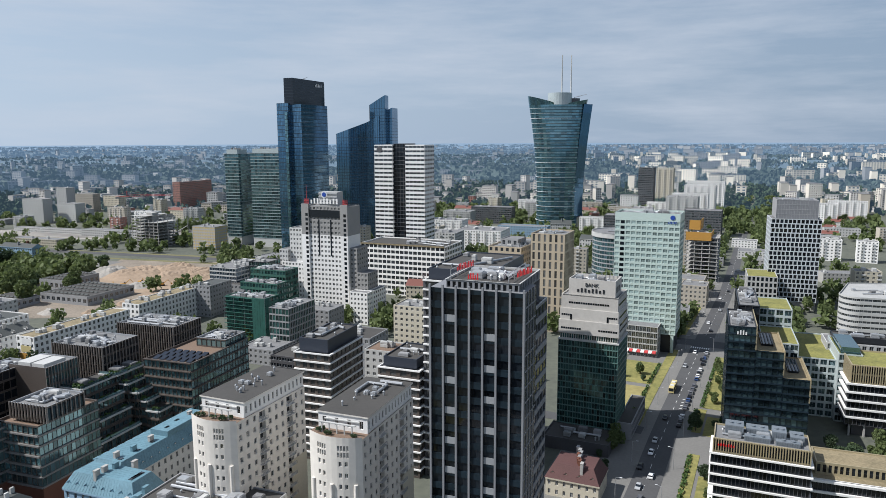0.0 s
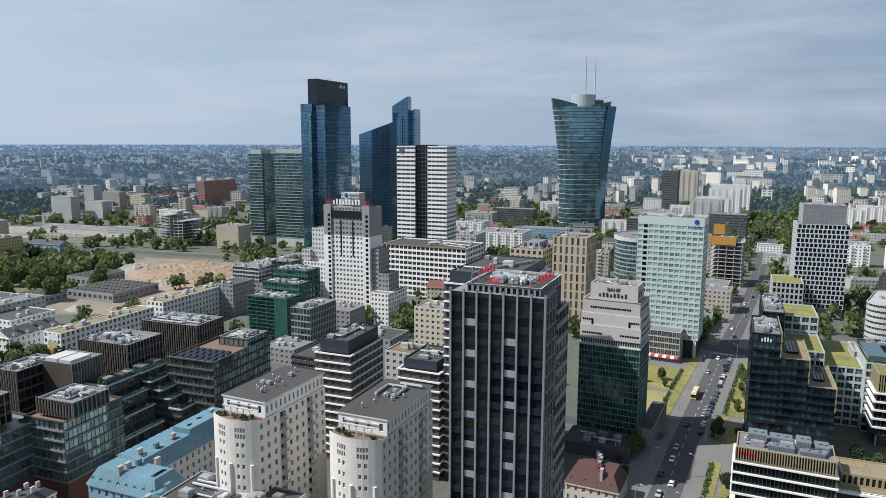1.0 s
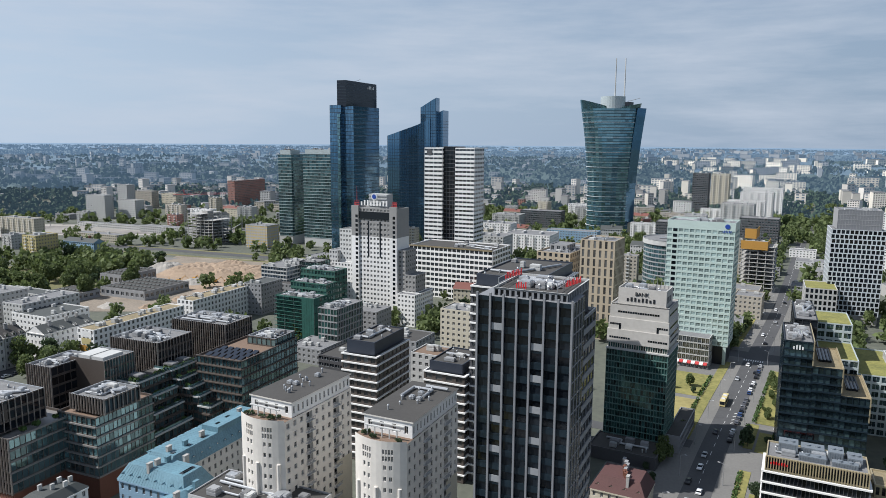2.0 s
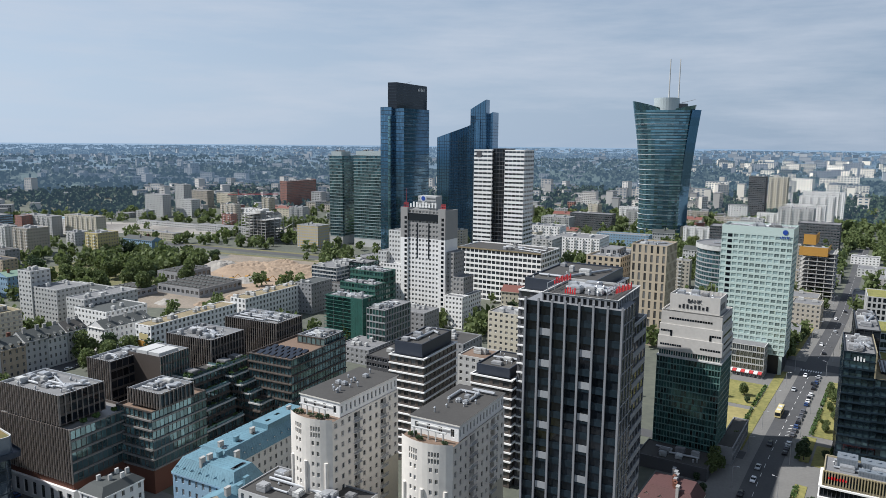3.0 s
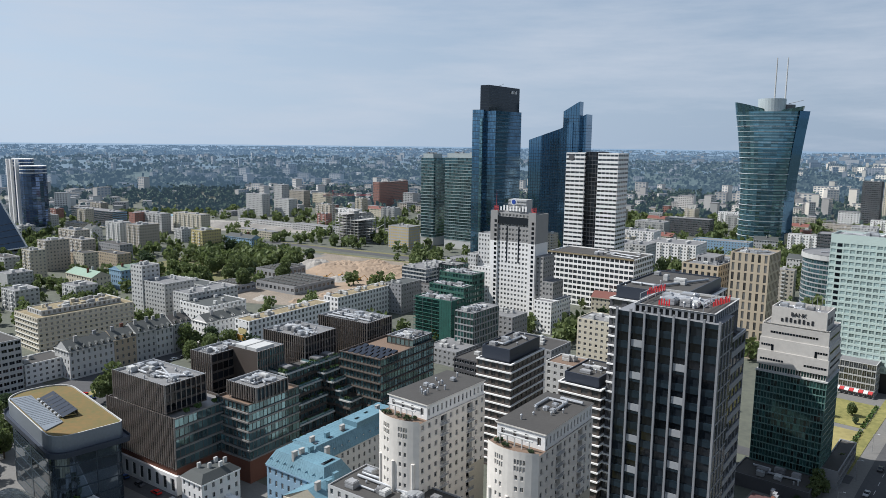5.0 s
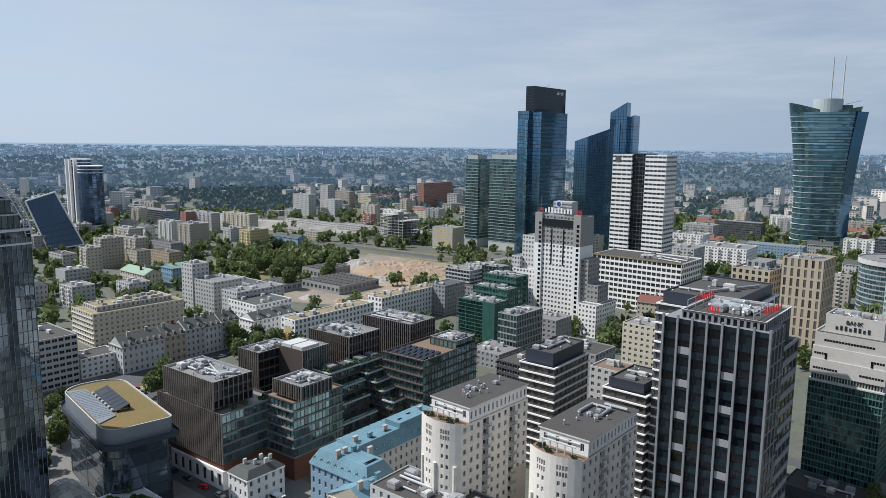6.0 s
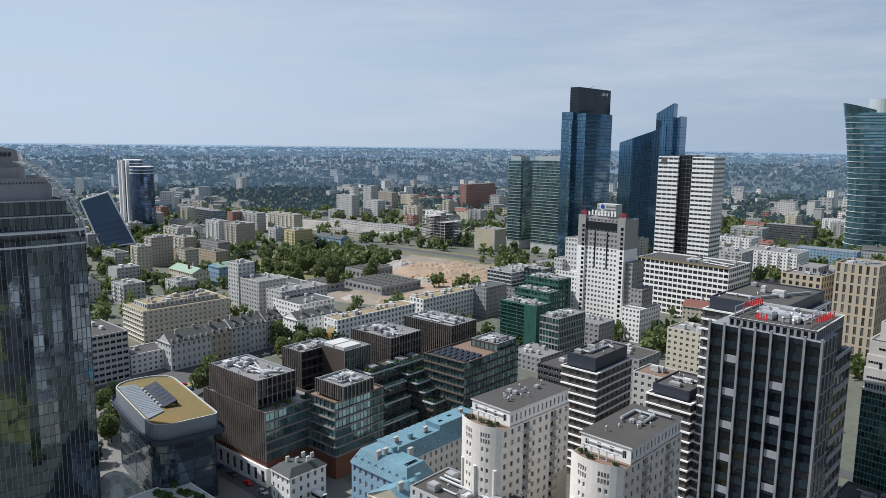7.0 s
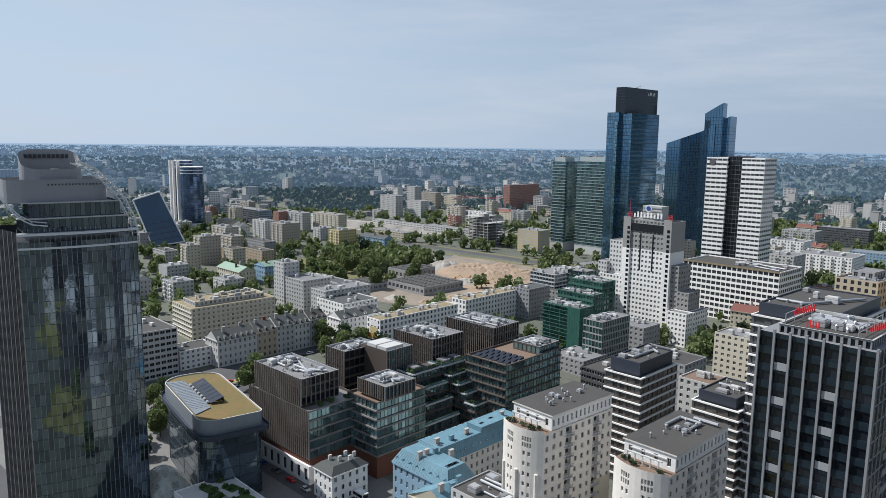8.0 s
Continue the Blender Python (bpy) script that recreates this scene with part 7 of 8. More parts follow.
def works():
    """Old sheds, the sandy lot with spoil heaps and diggers, and the concrete frame beyond."""
    for fx, fy, w, d, h in ((-262, 511, 46, 46, 7), (-306, 562, 26, 36, 9), (-312, 498, 30, 26, 6)):
        t = thing("old_shed", *corner(fx, fy, w, -20), -20, "long low brick shed with roof lights", "shed")
        shell(t, rect(0, 0, w, d), 0, h, [(round(w / 5), 1, 0.6, 0.4), (round(d / 5), 1, 0.6, 0.4), None, None], "grey", "glass", 0.08, roof="bitumen", rim=0.3)
        taken(*corner(fx, fy, w, -20), -20, w, d)
        for k in range(int(d / 9)):
            g = Geo()
            y = 4 + k * 9
            for i in range(int(w / 4) - 1):
                x = 3 + i * 4
                g.face([(x, y, h + 0.1), (x + 2.8, y, h + 0.1), (x + 2.8, y + 1.1, h + 0.9), (x, y + 1.1, h + 0.9)])
                g.face([(x + 2.8, y + 2.2, h + 0.1), (x, y + 2.2, h + 0.1), (x, y + 1.1, h + 0.9), (x + 2.8, y + 1.1, h + 0.9)])
            part("roof_light", g, "slate", t)
    rng = random.Random(5)
    for k, (x, y, r, h, mat) in enumerate(((-272, 634, 32, 9, "sand"), (-238, 628, 26, 8, "sand"), (-304, 640, 20, 9, "gravel"), (-222, 634, 24, 8, "sand"), (-254, 583, 12, 5, "gravel"), (-208, 616, 16, 6, "sand"), (-250, 648, 26, 10, "sand"), (-278, 492, 9, 3, "gravel"), (-250, 492, 7, 2.5, "sand"), (-236, 520, 9, 3, "sand"))):
        g = Geo()
        n, rings = 40, 14
        for i in range(rings + 1):
            for s in range(n):
                a = 6.2832 * s / n
                f = i / rings
                rr = r * f * (1 + 0.25 * noise.noise(Vector((math.cos(a) * 1.3 + k * 5, math.sin(a) * 1.3, f))))
                z = (h * 0.62 * min(1.0, (1 - f) * 1.9) + 1.3 * noise.noise(Vector((rr * math.cos(a) * 0.35, rr * math.sin(a) * 0.35, k))) * (1 - f ** 4)) * (1 + 0.35 * noise.noise(Vector((math.cos(a) * 2 * f + k * 3, math.sin(a) * 2 * f, 1)))) * (0 if i == rings else 1)
                g.v.append((rr * math.cos(a), rr * math.sin(a), z))
        for i in range(rings):
            for s in range(n):
                b = (s + 1) % n
                g.f.append((i * n + s, (i + 1) * n + s, (i + 1) * n + b, i * n + b))
                g.k.append(0)
        ob = new("sand_mound", g.data("sand_mound", [mat]))
        ob.location = (x, y, 0)
        tagged(ob, "rough heap of pale excavated sand" if mat == "sand" else "grey heap of gravel", "heap", "spoil heaps")
    for x, y, a in ((-268, 584, 30), (-258, 594, -40), (-236, 584, 10), (-226, 592, 70), (-272, 574, 120)):
        t = thing("excavator", x, y, a, "dusty dark excavator with a raised boom", "excavator", "excavators")
        for nm, bx, mat in (("track", (-2.2, 2.2, -1.5, -0.8, 0, 1.0), "rubber"), ("track", (-2.2, 2.2, 0.8, 1.5, 0, 1.0), "rubber"), ("body", (-2.4, 1.4, -1.4, 1.4, 1.1, 2.4), "orange"), ("cab", (0.2, 1.6, 0.2, 1.4, 1.3, 3.2), "glass")):
            g = Geo()
            g.box(*bx)
            part(nm, g, mat, t)
        g = Geo()
        g.tube((1.2, -0.4, 2), (5, -0.4, 5.2), 0.3, 0.25, 6), g.tube((5, -0.4, 5.2), (7.6, -0.4, 2.4), 0.24, 0.18, 6)
        g.box(7.1, 8.2, -0.9, 0.1, 1.2, 2.4)
        part("boom", g, "orange", t)
    # concrete frame and its crane
    t = thing("building_frame", *corner(-322, 796, 38, -20), -20, "bare concrete building frame under construction", "construction")
    for j in range(11):
        g = Geo()
        g.box(0, 38 if j < 9 else 22, 0, 34, j * 3.5, j * 3.5 + 0.4)
        part("floor_slab", g, "concrete", t)
    for i in range(7):
        for k in range(3):
            g = Geo()
            x, y = 0.3 + i * 6.1, 0.3 + k * 16
            g.box(x, x + 0.6, y, y + 0.6, 0, 31.5 if x > 22 else 35)
            part("column", g, "concrete", t)
    g = Geo()
    g.box(12, 20, 12, 22, 0, 38)
    part("stair_core", g, "concrete", t)
    crane(-356, 800, 58, 46, 20)
    crane(-300, 830, 44, 36, 200, 0)
    block(-252, 776, 30, 22, 26, "yellow-windowed flats under construction", "offwhite", -20, "roofgrey", "yellow_apartments", 0.7, 0.6, "yellowpane", 0, 3)


def crane(x, y, h, arm, a, jib=1):
    t = thing("tower_crane", x, y, a, "red and grey lattice tower crane", "crane", "cranes")
    g = Geo()
    for dx, dy in ((-0.8, -0.8), (0.8, -0.8), (0.8, 0.8), (-0.8, 0.8)):
        g.tube((dx, dy, 0), (dx, dy, h), 0.16, n=4)
    for k in range(int(h / 2.4)):
        z = k * 2.4
        g.tube((-0.8, -0.8, z), (0.8, -0.8, z + 2.4), 0.08, n=3), g.tube((0.8, -0.8, z), (0.8, 0.8, z + 2.4), 0.08, n=3)
        g.tube((0.8, 0.8, z), (-0.8, 0.8, z + 2.4), 0.08, n=3), g.tube((-0.8, 0.8, z), (-0.8, -0.8, z + 2.4), 0.08, n=3)
    part("mast", g, "grey", t)
    if jib:
        g = Geo()
        for dy in (-0.6, 0.6):
            g.tube((-12, dy, h), (arm, dy, h), 0.14, n=4)
        g.tube((0, 0, h + 1.6), (arm, 0, h + 1.2), 0.14, n=4)
        for k in range(int(arm / 2)):
            g.tube((k * 2, -0.6, h), (k * 2 + 1, 0, h + 1.4), 0.07, n=3), g.tube((k * 2 + 1, 0, h + 1.4), (k * 2 + 2, 0.6, h), 0.07, n=3)
        g.tube((0, 0, h), (0, 0, h + 6), 0.3, n=4), g.tube((0, 0, h + 6), (arm * 0.6, 0, h + 1.4), 0.06, n=3), g.tube((0, 0, h + 6), (-12, 0, h), 0.06, n=3)
        part("jib", g, "redcrane", t)
        g = Geo()
        g.box(-12, -8.5, -1, 1, h - 2.2, h)
        part("counterweight", g, "concrete", t)


SL = ((-631.6, 569.4, 6.5), (-608.4, 594.1, 10.5), (-638.3, 588.8, 66.0), (-656.9, 567.9, 57.0))


def far_landmarks():
    for fx, fy, w, d, h, wall, nm in ((-567, 615, 34, 16, 27, "beige", "slab_apartments"), (-524, 532, 16, 22, 29, "beige", "slab_apartments"), (-545, 600, 44, 14, 20, "beige", "slab_apartments"), (-574, 691, 30, 14, 27, "offwhite", "slab_apartments"),
                                      (-526, 664, 26, 24, 29, "beige", "slab_apartments"), (-600, 801, 62, 14, 26, "offwhite", "slab_apartments"), (-540, 800, 60, 14, 27, "cream", "slab_apartments"), (-435, 645, 19, 24, 29, "yellow", "yellow_tower"),
                                      (-640, 560, 20, 30, 22, "grey", "slab_apartments"), (-586, 1038, 40, 16, 36, "offwhite", "white_apartments"), (-570, 1075, 20, 16, 50, "lightgrey", "white_apartments"), (-545, 1050, 34, 18, 28, "lightgrey", "white_apartments"), (-598, 1212, 46, 16, 30, "beige", "slab_apartments"),
                                      (-560, 1225, 34, 16, 26, "cream", "slab_apartments"), 
                                      (-520, 560, 60, 12, 14, "tan", "old_houses"), (-500, 600, 40, 14, 17, "grey", "old_houses"), (-470, 560, 34, 14, 15, "tan", "old_houses"), (-560, 520, 30, 14, 13, "offwhite", "old_houses"), (-490, 540, 18, 14, 18, "cream", "old_houses")):
        b = block(fx, fy, w, d, h, "pale prefabricated flats with regular windows" if "apart" in nm else "tall yellow block of flats" if "tower" in nm else "old town house with plain walls", wall, -20, "bitumen" if "old" in nm else "roofgrey", nm, kit=1)
        if "old" not in nm and fy < 1000:
            balconies(b, w, d, h)
    t = block(-474, 1280, 16, 88, 46, "brick-red office slab with strip windows", "redwall", -20, "roofgrey", "red_slab", 0.7, 0.5, kit=5)
    # blue tower with white edges
    t = thing("blue_tower", -764, 744, -20, "blue glass tower with white ribs and a round top", "tower")
    for cx, r, h in ((9, 12, 96), (34, 15, 88)):
        pts = [(cx + r * math.cos(6.2832 * i / 20), r * math.sin(6.2832 * i / 20)) for i in range(20)]
        shell(t, pts, 12, h, [(1, 24, 0.96, 0.8, 0.5, 0, 0.1)], "glassframe", "deepblue", 0, roof="roofgrey")
        g = Geo()
        g.prism([(x * 1.0, y) for x, y in pts], 0, 12)
        part("plinth", g, "white", t)
        for k in range(3):
            g = Geo()
            g.prism([(cx + (x - cx) * 1.02, y * 1.02) for x, y in pts], h - 9 + k * 4.2, h - 8 + k * 4.2)
            part("ring", g, "white", t)
    for x in (-4, 6, 19):
        g = Geo()
        g.box(x, x + 2.4, -15, -11, 0, 96 if x < 30 else 84)
        part("rib", g, "white", t)
    # slanted glass slab
    t = thing("slanted_office", -615, 600, 0, "tilted dark glass building with a white edge", "office")
    quad = [(SL[0][0] + 615, SL[0][1] - 600, SL[0][2]), (SL[1][0] + 615, SL[1][1] - 600, SL[1][2]), (SL[2][0] + 615, SL[2][1] - 600, SL[2][2]), (SL[3][0] + 615, SL[3][1] - 600, SL[3][2])]
    away = Vector((-0.7, 0.7, 0)) * 24
    back = [tuple(Vector(p) + away) for p in quad]
    back[0], back[1] = (*back[0][:2], 0), (*back[1][:2], 0)
    g = Geo()
    g.face(quad)
    for i in range(4):
        j = (i + 1) % 4
        g.face([quad[j], quad[i], back[i], back[j]])
    part("glass_body", g, "slateglass", t)
    g = Geo()
    low = [quad[0], quad[1], tuple(Vector(quad[1]) + away), tuple(Vector(quad[0]) + away)]
    g.prism([p[:2] for p in low], 0, quad[0][2])
    part("plinth", g, "grey", t)
    for a_, b_ in zip(quad, quad[1:] + quad[:1]):
        g = Geo()
        g.tube(a_, b_, 0.8, n=6)
        part("edge", g, "white", t, "white edge")
    for k in range(4):
        g = Geo()
        f = 0.12 + k * 0.11
        p = Vector(quad[0]).lerp(Vector(quad[3]), f), Vector(quad[1]).lerp(Vector(quad[2]), f)
        g.tube(p[0] - away * 0.015, p[1] - away * 0.015, 0.25, n=4)
        part("mullion", g, "darkgrey", t)
    block(-700, 830, 110, 22, 22, "long dark office with strip windows", "darkgrey", -20, "roofgrey", "dark_office", 0.9, 0.5, "bluetower", 0, 4)
    block(-640, 800, 14, 14, 26, "white flats with a red corner", "redwall", -20, "roofgrey", "red_house", kit=0)
    block(-600, 830, 70, 16, 20, "long white hall with arched windows", "white", -20, "bluemetal", "white_hall", kit=2)
    tenement(-424, 724, -20, 46, 14, 11, "pale blue house with grey roof", "bluewall", "slate", 3.5, 14, 5, 0, 3, "pale_blue_house", 0)
    block(-440, 800, 70, 18, 9, "long low station shed", "cream", -20, "roofgrey", "station_shed", 0.6, 0.5, kit=2)
    block(-350, 860, 120, 14, 9, "long low railway shed", "lightgrey", -20, "roofgrey", "station_shed", 0.6, 0.5, kit=2)
    block(-430, 900, 160, 10, 6, "long railway platform roof", "lightgrey", -20, "roofgrey", "platform_roof", 0.6, 0.5, kit=0)
    # round the avenue's far end
    for fx, fy, w, d, h, wall, a in ((36, 994, 40, 26, 20, "lightgrey", -20), (95, 1010, 60, 22, 24, "darkgrey", -20), (20, 830, 46, 24, 26, "white", -20), (60, 760, 50, 40, 22, "white", -20), (120, 830, 60, 20, 18, "bluewall", -20), (10, 700, 40, 30, 28, "lightgrey", -20),
                                     (210, 800, 30, 26, 34, "darkgrey", -20), (245, 840, 24, 30, 38, "lightgrey", -20), (338, 868, 44, 26, 32, "darkgrey", -25), (330, 930, 40, 26, 44, "lightgrey", -25), (363, 983, 48, 16, 44, "white", -25), (395, 1040, 44, 18, 52, "white", -25), 
                                     (362, 1240, 26, 20, 70, "darkgrey", -25), (418, 1310, 30, 22, 66, "cream", -25), (470, 1200, 60, 16, 48, "white", -25), (196, 530, 24, 22, 14, "beige", -25), (186, 497, 18, 20, 16, "beige", -25),
                                     (540, 978, 40, 14, 30, "white", -25), (600, 1010, 50, 14, 30, "white", -25), (480, 930, 30, 14, 22, "lightgrey", -25), (352, 578, 38, 14, 9, "concrete", -8), (388, 690, 20, 12, 21, "white", -25), (416, 677, 18, 12, 21, "white", -25), (257, 588, 14, 22, 6, "grey", -25), (318, 698, 26, 24, 8, "lightgrey", -25), (343, 776, 26, 16, 8, "white", -25), (296, 645, 16, 24, 9, "concrete", -25), (448, 800, 34, 12, 9, "offwhite", -25), (420, 760, 24, 16, 7, "cream", -25), (505, 860, 40, 14, 10, "offwhite", -20)):
        block(fx, fy, w, d, h, "dark office with strip windows" if wall == "darkgrey" else "pale block with rows of windows", wall, a, "roofgrey", "dark_office" if wall == "darkgrey" else "pale_block", 0.8 if wall == "darkgrey" else 0.45, 0.5, "duskglass" if wall == "darkgrey" else "room", kit=2)
        if wall in ("white", "cream", "lightgrey"):
            balconies(OB[-1], w, d, h)
    for fx, fy, w in ((500, 905, 30), (545, 968, 24), (578, 1000, 26), (470, 845, 22)):
        tenement(fx, fy, -25, w, 11, 6, "low pale house with a red pitched roof", "offwhite", "redroof", 3.6, 8, 3, 0, 2, "low_house", 0)
    # frame with orange formwork
    t = thing("building_frame", 205, 600, -25, "concrete frame with orange formwork panels", "construction")
    for j in range(12):
        g = Geo()
        g.box(0, 26, 0, 24, j * 3.4, j * 3.4 + 0.35)
        part("floor_slab", g, "concrete", t)
    for i in range(5):
        for k in range(3):
            g = Geo()
            g.box(0.5 + i * 6, 1.1 + i * 6, 0.5 + k * 11, 1.1 + k * 11, 0, 40)
            part("column", g, "concrete", t)
    for x0, x1, z0, z1 in ((-0.5, 20, 35, 42), (2, 11, 44, 52)):
        g = Geo()
        g.box(x0, x1, -0.6, -0.2, z0, z1), g.box(x1 - 0.3, x1, -0.6, 24, z0, z1)
        part("formwork", g, "orange", t, "orange formwork screen")
    block(-7, 363, 22, 18, 33, "cream flats with balconies among trees", "cream", -22, "roofgrey", "cream_apartments", single=0, kit=5)
    block(14, 372, 18, 22, 38, "cream flats with stepped roof", "cream", -22, "roofgrey", "cream_apartments", single=0, kit=4)
    block(-20, 285, 15, 14, 33, "beige rendered flats with blank wall", "offwhite", -22, "terrace", "beige_apartments", single=0, kit=5)
    block(-36, 330, 30, 20, 26, "grey flats with a felt roof", "grey", -22, "bitumen", "grey_apartments", single=0, kit=5)
    block(-64, 338, 26, 40, 13, "low dark office annex with roof plant", "darkgrey", -22, "bitumen", "dark_annex", 0.85, 0.5, "blackglass", 0, 7)
    block(-92, 368, 22, 22, 9, "low grey hall with roof plant", "grey", -22, "roofgrey", "low_hall", single=0, kit=6)
    block(-70, 420, 20, 18, 18, "low grey office roof", "grey", -22, "roofgrey", "grey_office", single=0, kit=6)
    block(-118, 465, 14, 16, 40, "dark green glass office with a red roof sign", "black", -22, "roofgrey", "dark_green_office", 0.9, 0.8, "greenglass", 0, 3)
    block(-153, 514, 24, 40, 27, "grey-banded office with dark green glass", "lightgrey", -22, "roofgrey", "banded_office", 0.96, 0.68, "slateglass", 0, 10)
    tenement(50.5, 221, -24, 18, 14, 6.5, "old house with mottled dark red roof and pale chimneys", "cream", "maroonroof", 4.6, 7, 6, 4, 8, "red_roofed_house", 40, True)


M["deepblue"] = glazing("deep_blue_glass", (0.085, 0.14, 0.27), 0.06, 0.7, 1.7, pick=0.3)
M["slateglass"] = glazing("slate_blue_glass", (0.05, 0.08, 0.12), 0.1, 0.6, 1.6, pick=0.3)
M["yellowpane"] = surface("yellow_window_film", (0.6, 0.42, 0.1), 0.4, vary=0.1)
garden_flats()
row_of_tenements()
works()
far_landmarks()


# ---- the town beyond: houses of the middle distance, then far roofs and woods ----
OCC += [(o.matrix_world.translation.x, o.matrix_world.translation.y) for o in scene.objects if o.parent is None and o.type == "EMPTY" and o.name.split(".")[0] not in ("tree",)]
KEEP_OUT = [(-275, 630, 90), (-390, 610, 110), (-262, 505, 52), (-225, 530, 40), (-300, 706, 62), (-380, 742, 40), (-460, 880, 75), (-600, 905, 80), (-250, 880, 60), (-330, 890, 60)]


def free(x, y, gap):
    if any((x - a) ** 2 + (y - b) ** 2 < (gap + 14) ** 2 for a, b in OCC):
        return False
    if any((x - a) ** 2 + (y - b) ** 2 < r * r for a, b, r in KEEP_OUT):
        return False
    p = Vector((x, y)) - AVE_O
    return abs(p.dot(AV)) > 22 + gap * 0.5


def in_view(r0, r1, rng):
    a, r = radians(rng.uniform(-62, 36)), math.sqrt(rng.uniform(r0 * r0, r1 * r1))
    return r * math.sin(a), r * math.cos(a), r, math.degrees(a)


rng = random.Random(21)
PROTOS = []
for k, (w, d, h, wall, roof) in enumerate(((26, 12, 15, "offwhite", "slate"), (38, 12, 22, "white", "roofgrey"), (17, 13, 27, "cream", "roofgrey"), (30, 13, 13, "cream", "redroof"), (20, 17, 16, "lightgrey", "roofgrey"), (40, 12, 18, "beige", "roofgrey"), (24, 18, 20, "offwhite", "roofgrey"), (32, 24, 8, "grey", "roofgrey"), (18, 12, 17, "redwall", "bitumen"), (32, 12, 25, "beige", "roofgrey"))):
    if roof in ("slate", "redroof"):
        PROTOS.append((tenement(-300 + k, 455, -20, w, d, h, "pale town house with a pitched roof" if roof == "slate" else "cream town house with a red roof", wall, roof, 4, None, None, 0, 2, "town_house", 0), max(w, d) / 2))
    else:
        PROTOS.append((balconies(block(-300 + k, 455, w, d, h, {"white": "white block of flats with regular windows", "grey": "low grey shed with a flat roof", "redwall": "brick-red block with plain windows"}.get(wall, "pale block of flats with regular windows"), wall, -20, roof, "town_block", kit=0), w, d, h), max(w, d) / 2))
first = [True] * len(PROTOS)
count = 0
for _ in range(4000):
    if count >= 128:
        break
    x, y, r, az = in_view(470, 1250, rng)
    k = rng.randrange(len(PROTOS))
    if az < -36 and r < 700:
        k = rng.choice((0, 3, 4, 7, 0))
    proto, half = PROTOS[k]
    if az < -8 and y > 820 and y < 1000 and rng.random() < 0.75:
        continue
    if not free(x, y, half + 6):
        continue
    if az > -14 and az < 4 and r > 700 and rng.random() < 0.5:
        continue
    m = pose(x, y, 0, 0, 0, -20 + rng.choice((0, 0, 0, 8, -10, 90)) + rng.uniform(-3, 3))
    if first[k]:
        proto.matrix_world = m
        first[k] = False
    else:
        copy_thing(proto, m)
    OCC.append((x, y))
    count += 1


def far_town():
    """Houses past counting: walls with window rows, and roofs, in a few joined meshes."""
    rng = random.Random(33)
    groups = {"bright_wall": Geo(), "white": Geo(), "offwhite": Geo(), "beige": Geo(), "redwall": Geo(), "haze_wall": Geo(), "backdrop_wall": Geo()}
    panes, roofs, dim, far_roofs = Geo(), Geo(), Geo(), Geo()
    n = 0
    while n < 2300:
        x, y, r, az = in_view(1100, 3900, rng) if n > 500 else in_view(1150, 2200, rng)
        if noise.noise(Vector((x * 0.0016, y * 0.0016, 3))) < (-0.12 if az < 8 else -0.3) and rng.random() < 0.85:
            continue
        if not free(x, y, 22):
            continue
        n += 1
        s = far_scale(r)
        z0 = land(x, y) - 0.5
        tall = rng.random() < (0.42 if az > 10 else 0.12)
        w, d, h = rng.uniform(16, 60), rng.uniform(11, 16), rng.uniform(22, 38) if tall else rng.uniform(7, 17)
        if az > 10 and 1700 < r < 2300 and rng.random() < 0.5:
            continue
        if r < 1900:
            w = rng.uniform(11, 30)
        if az > 10 and r >= 2300 and rng.random() < 0.4:
            w, h = rng.uniform(40, 90), rng.uniform(28, 38)
        w, d, h = w * max(s, 0.26), d * max(s, 0.26), h * max(s, 0.2)
        # farther walls use the materials that hold haze as emission
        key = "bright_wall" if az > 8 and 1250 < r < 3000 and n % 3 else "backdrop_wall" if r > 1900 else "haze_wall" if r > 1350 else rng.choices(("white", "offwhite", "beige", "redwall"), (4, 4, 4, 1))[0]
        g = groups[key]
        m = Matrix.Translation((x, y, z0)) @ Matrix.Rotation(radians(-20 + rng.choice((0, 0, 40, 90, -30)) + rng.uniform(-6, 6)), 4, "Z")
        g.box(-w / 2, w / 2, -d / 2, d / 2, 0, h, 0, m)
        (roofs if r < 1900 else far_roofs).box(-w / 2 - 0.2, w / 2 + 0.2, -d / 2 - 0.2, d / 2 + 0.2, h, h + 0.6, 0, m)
        if r < 2900:
            nz, nx = (max(1, int(h / 3.1)), max(2, int(w / 3.6))) if r < 1500 else (max(1, int(h / 5)), max(2, int(w / 7)))
            for j in range(nz):
                for i in range(nx):
                    xx, zz = -w / 2 + (i + 0.25) * w / nx, (j + 0.3) * h / nz
                    for yy in (-d / 2 - 0.08,):
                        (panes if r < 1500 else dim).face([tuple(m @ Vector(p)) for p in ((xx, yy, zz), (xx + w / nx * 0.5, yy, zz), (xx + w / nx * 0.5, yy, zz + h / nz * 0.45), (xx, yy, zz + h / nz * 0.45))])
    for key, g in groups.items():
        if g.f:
            tagged(new("far_houses", g.data("far_houses", [key])), "pale distant town houses, the farther with haze in their glow", "houses", kind="stuff")
    tagged(new("far_windows", panes.data("far_windows", ["glass"])), "dark window rows of the distant houses", "windows", kind="stuff")
    # these farther windows and roofs carry haze in their emission
    tagged(new("far_windows", dim.data("far_windows", ["backdrop_dark"])), "dim window rows with haze put into their glow", "windows", kind="stuff")
    tagged(new("far_roofs", far_roofs.data("far_roofs", ["backdrop_dark"])), "dim flat roofs with haze put into their glow", "roofs", kind="stuff")
    tagged(new("far_roofs", roofs.data("far_roofs", ["roofgrey"])), "grey flat roofs of the distant houses", "roofs", kind="stuff")


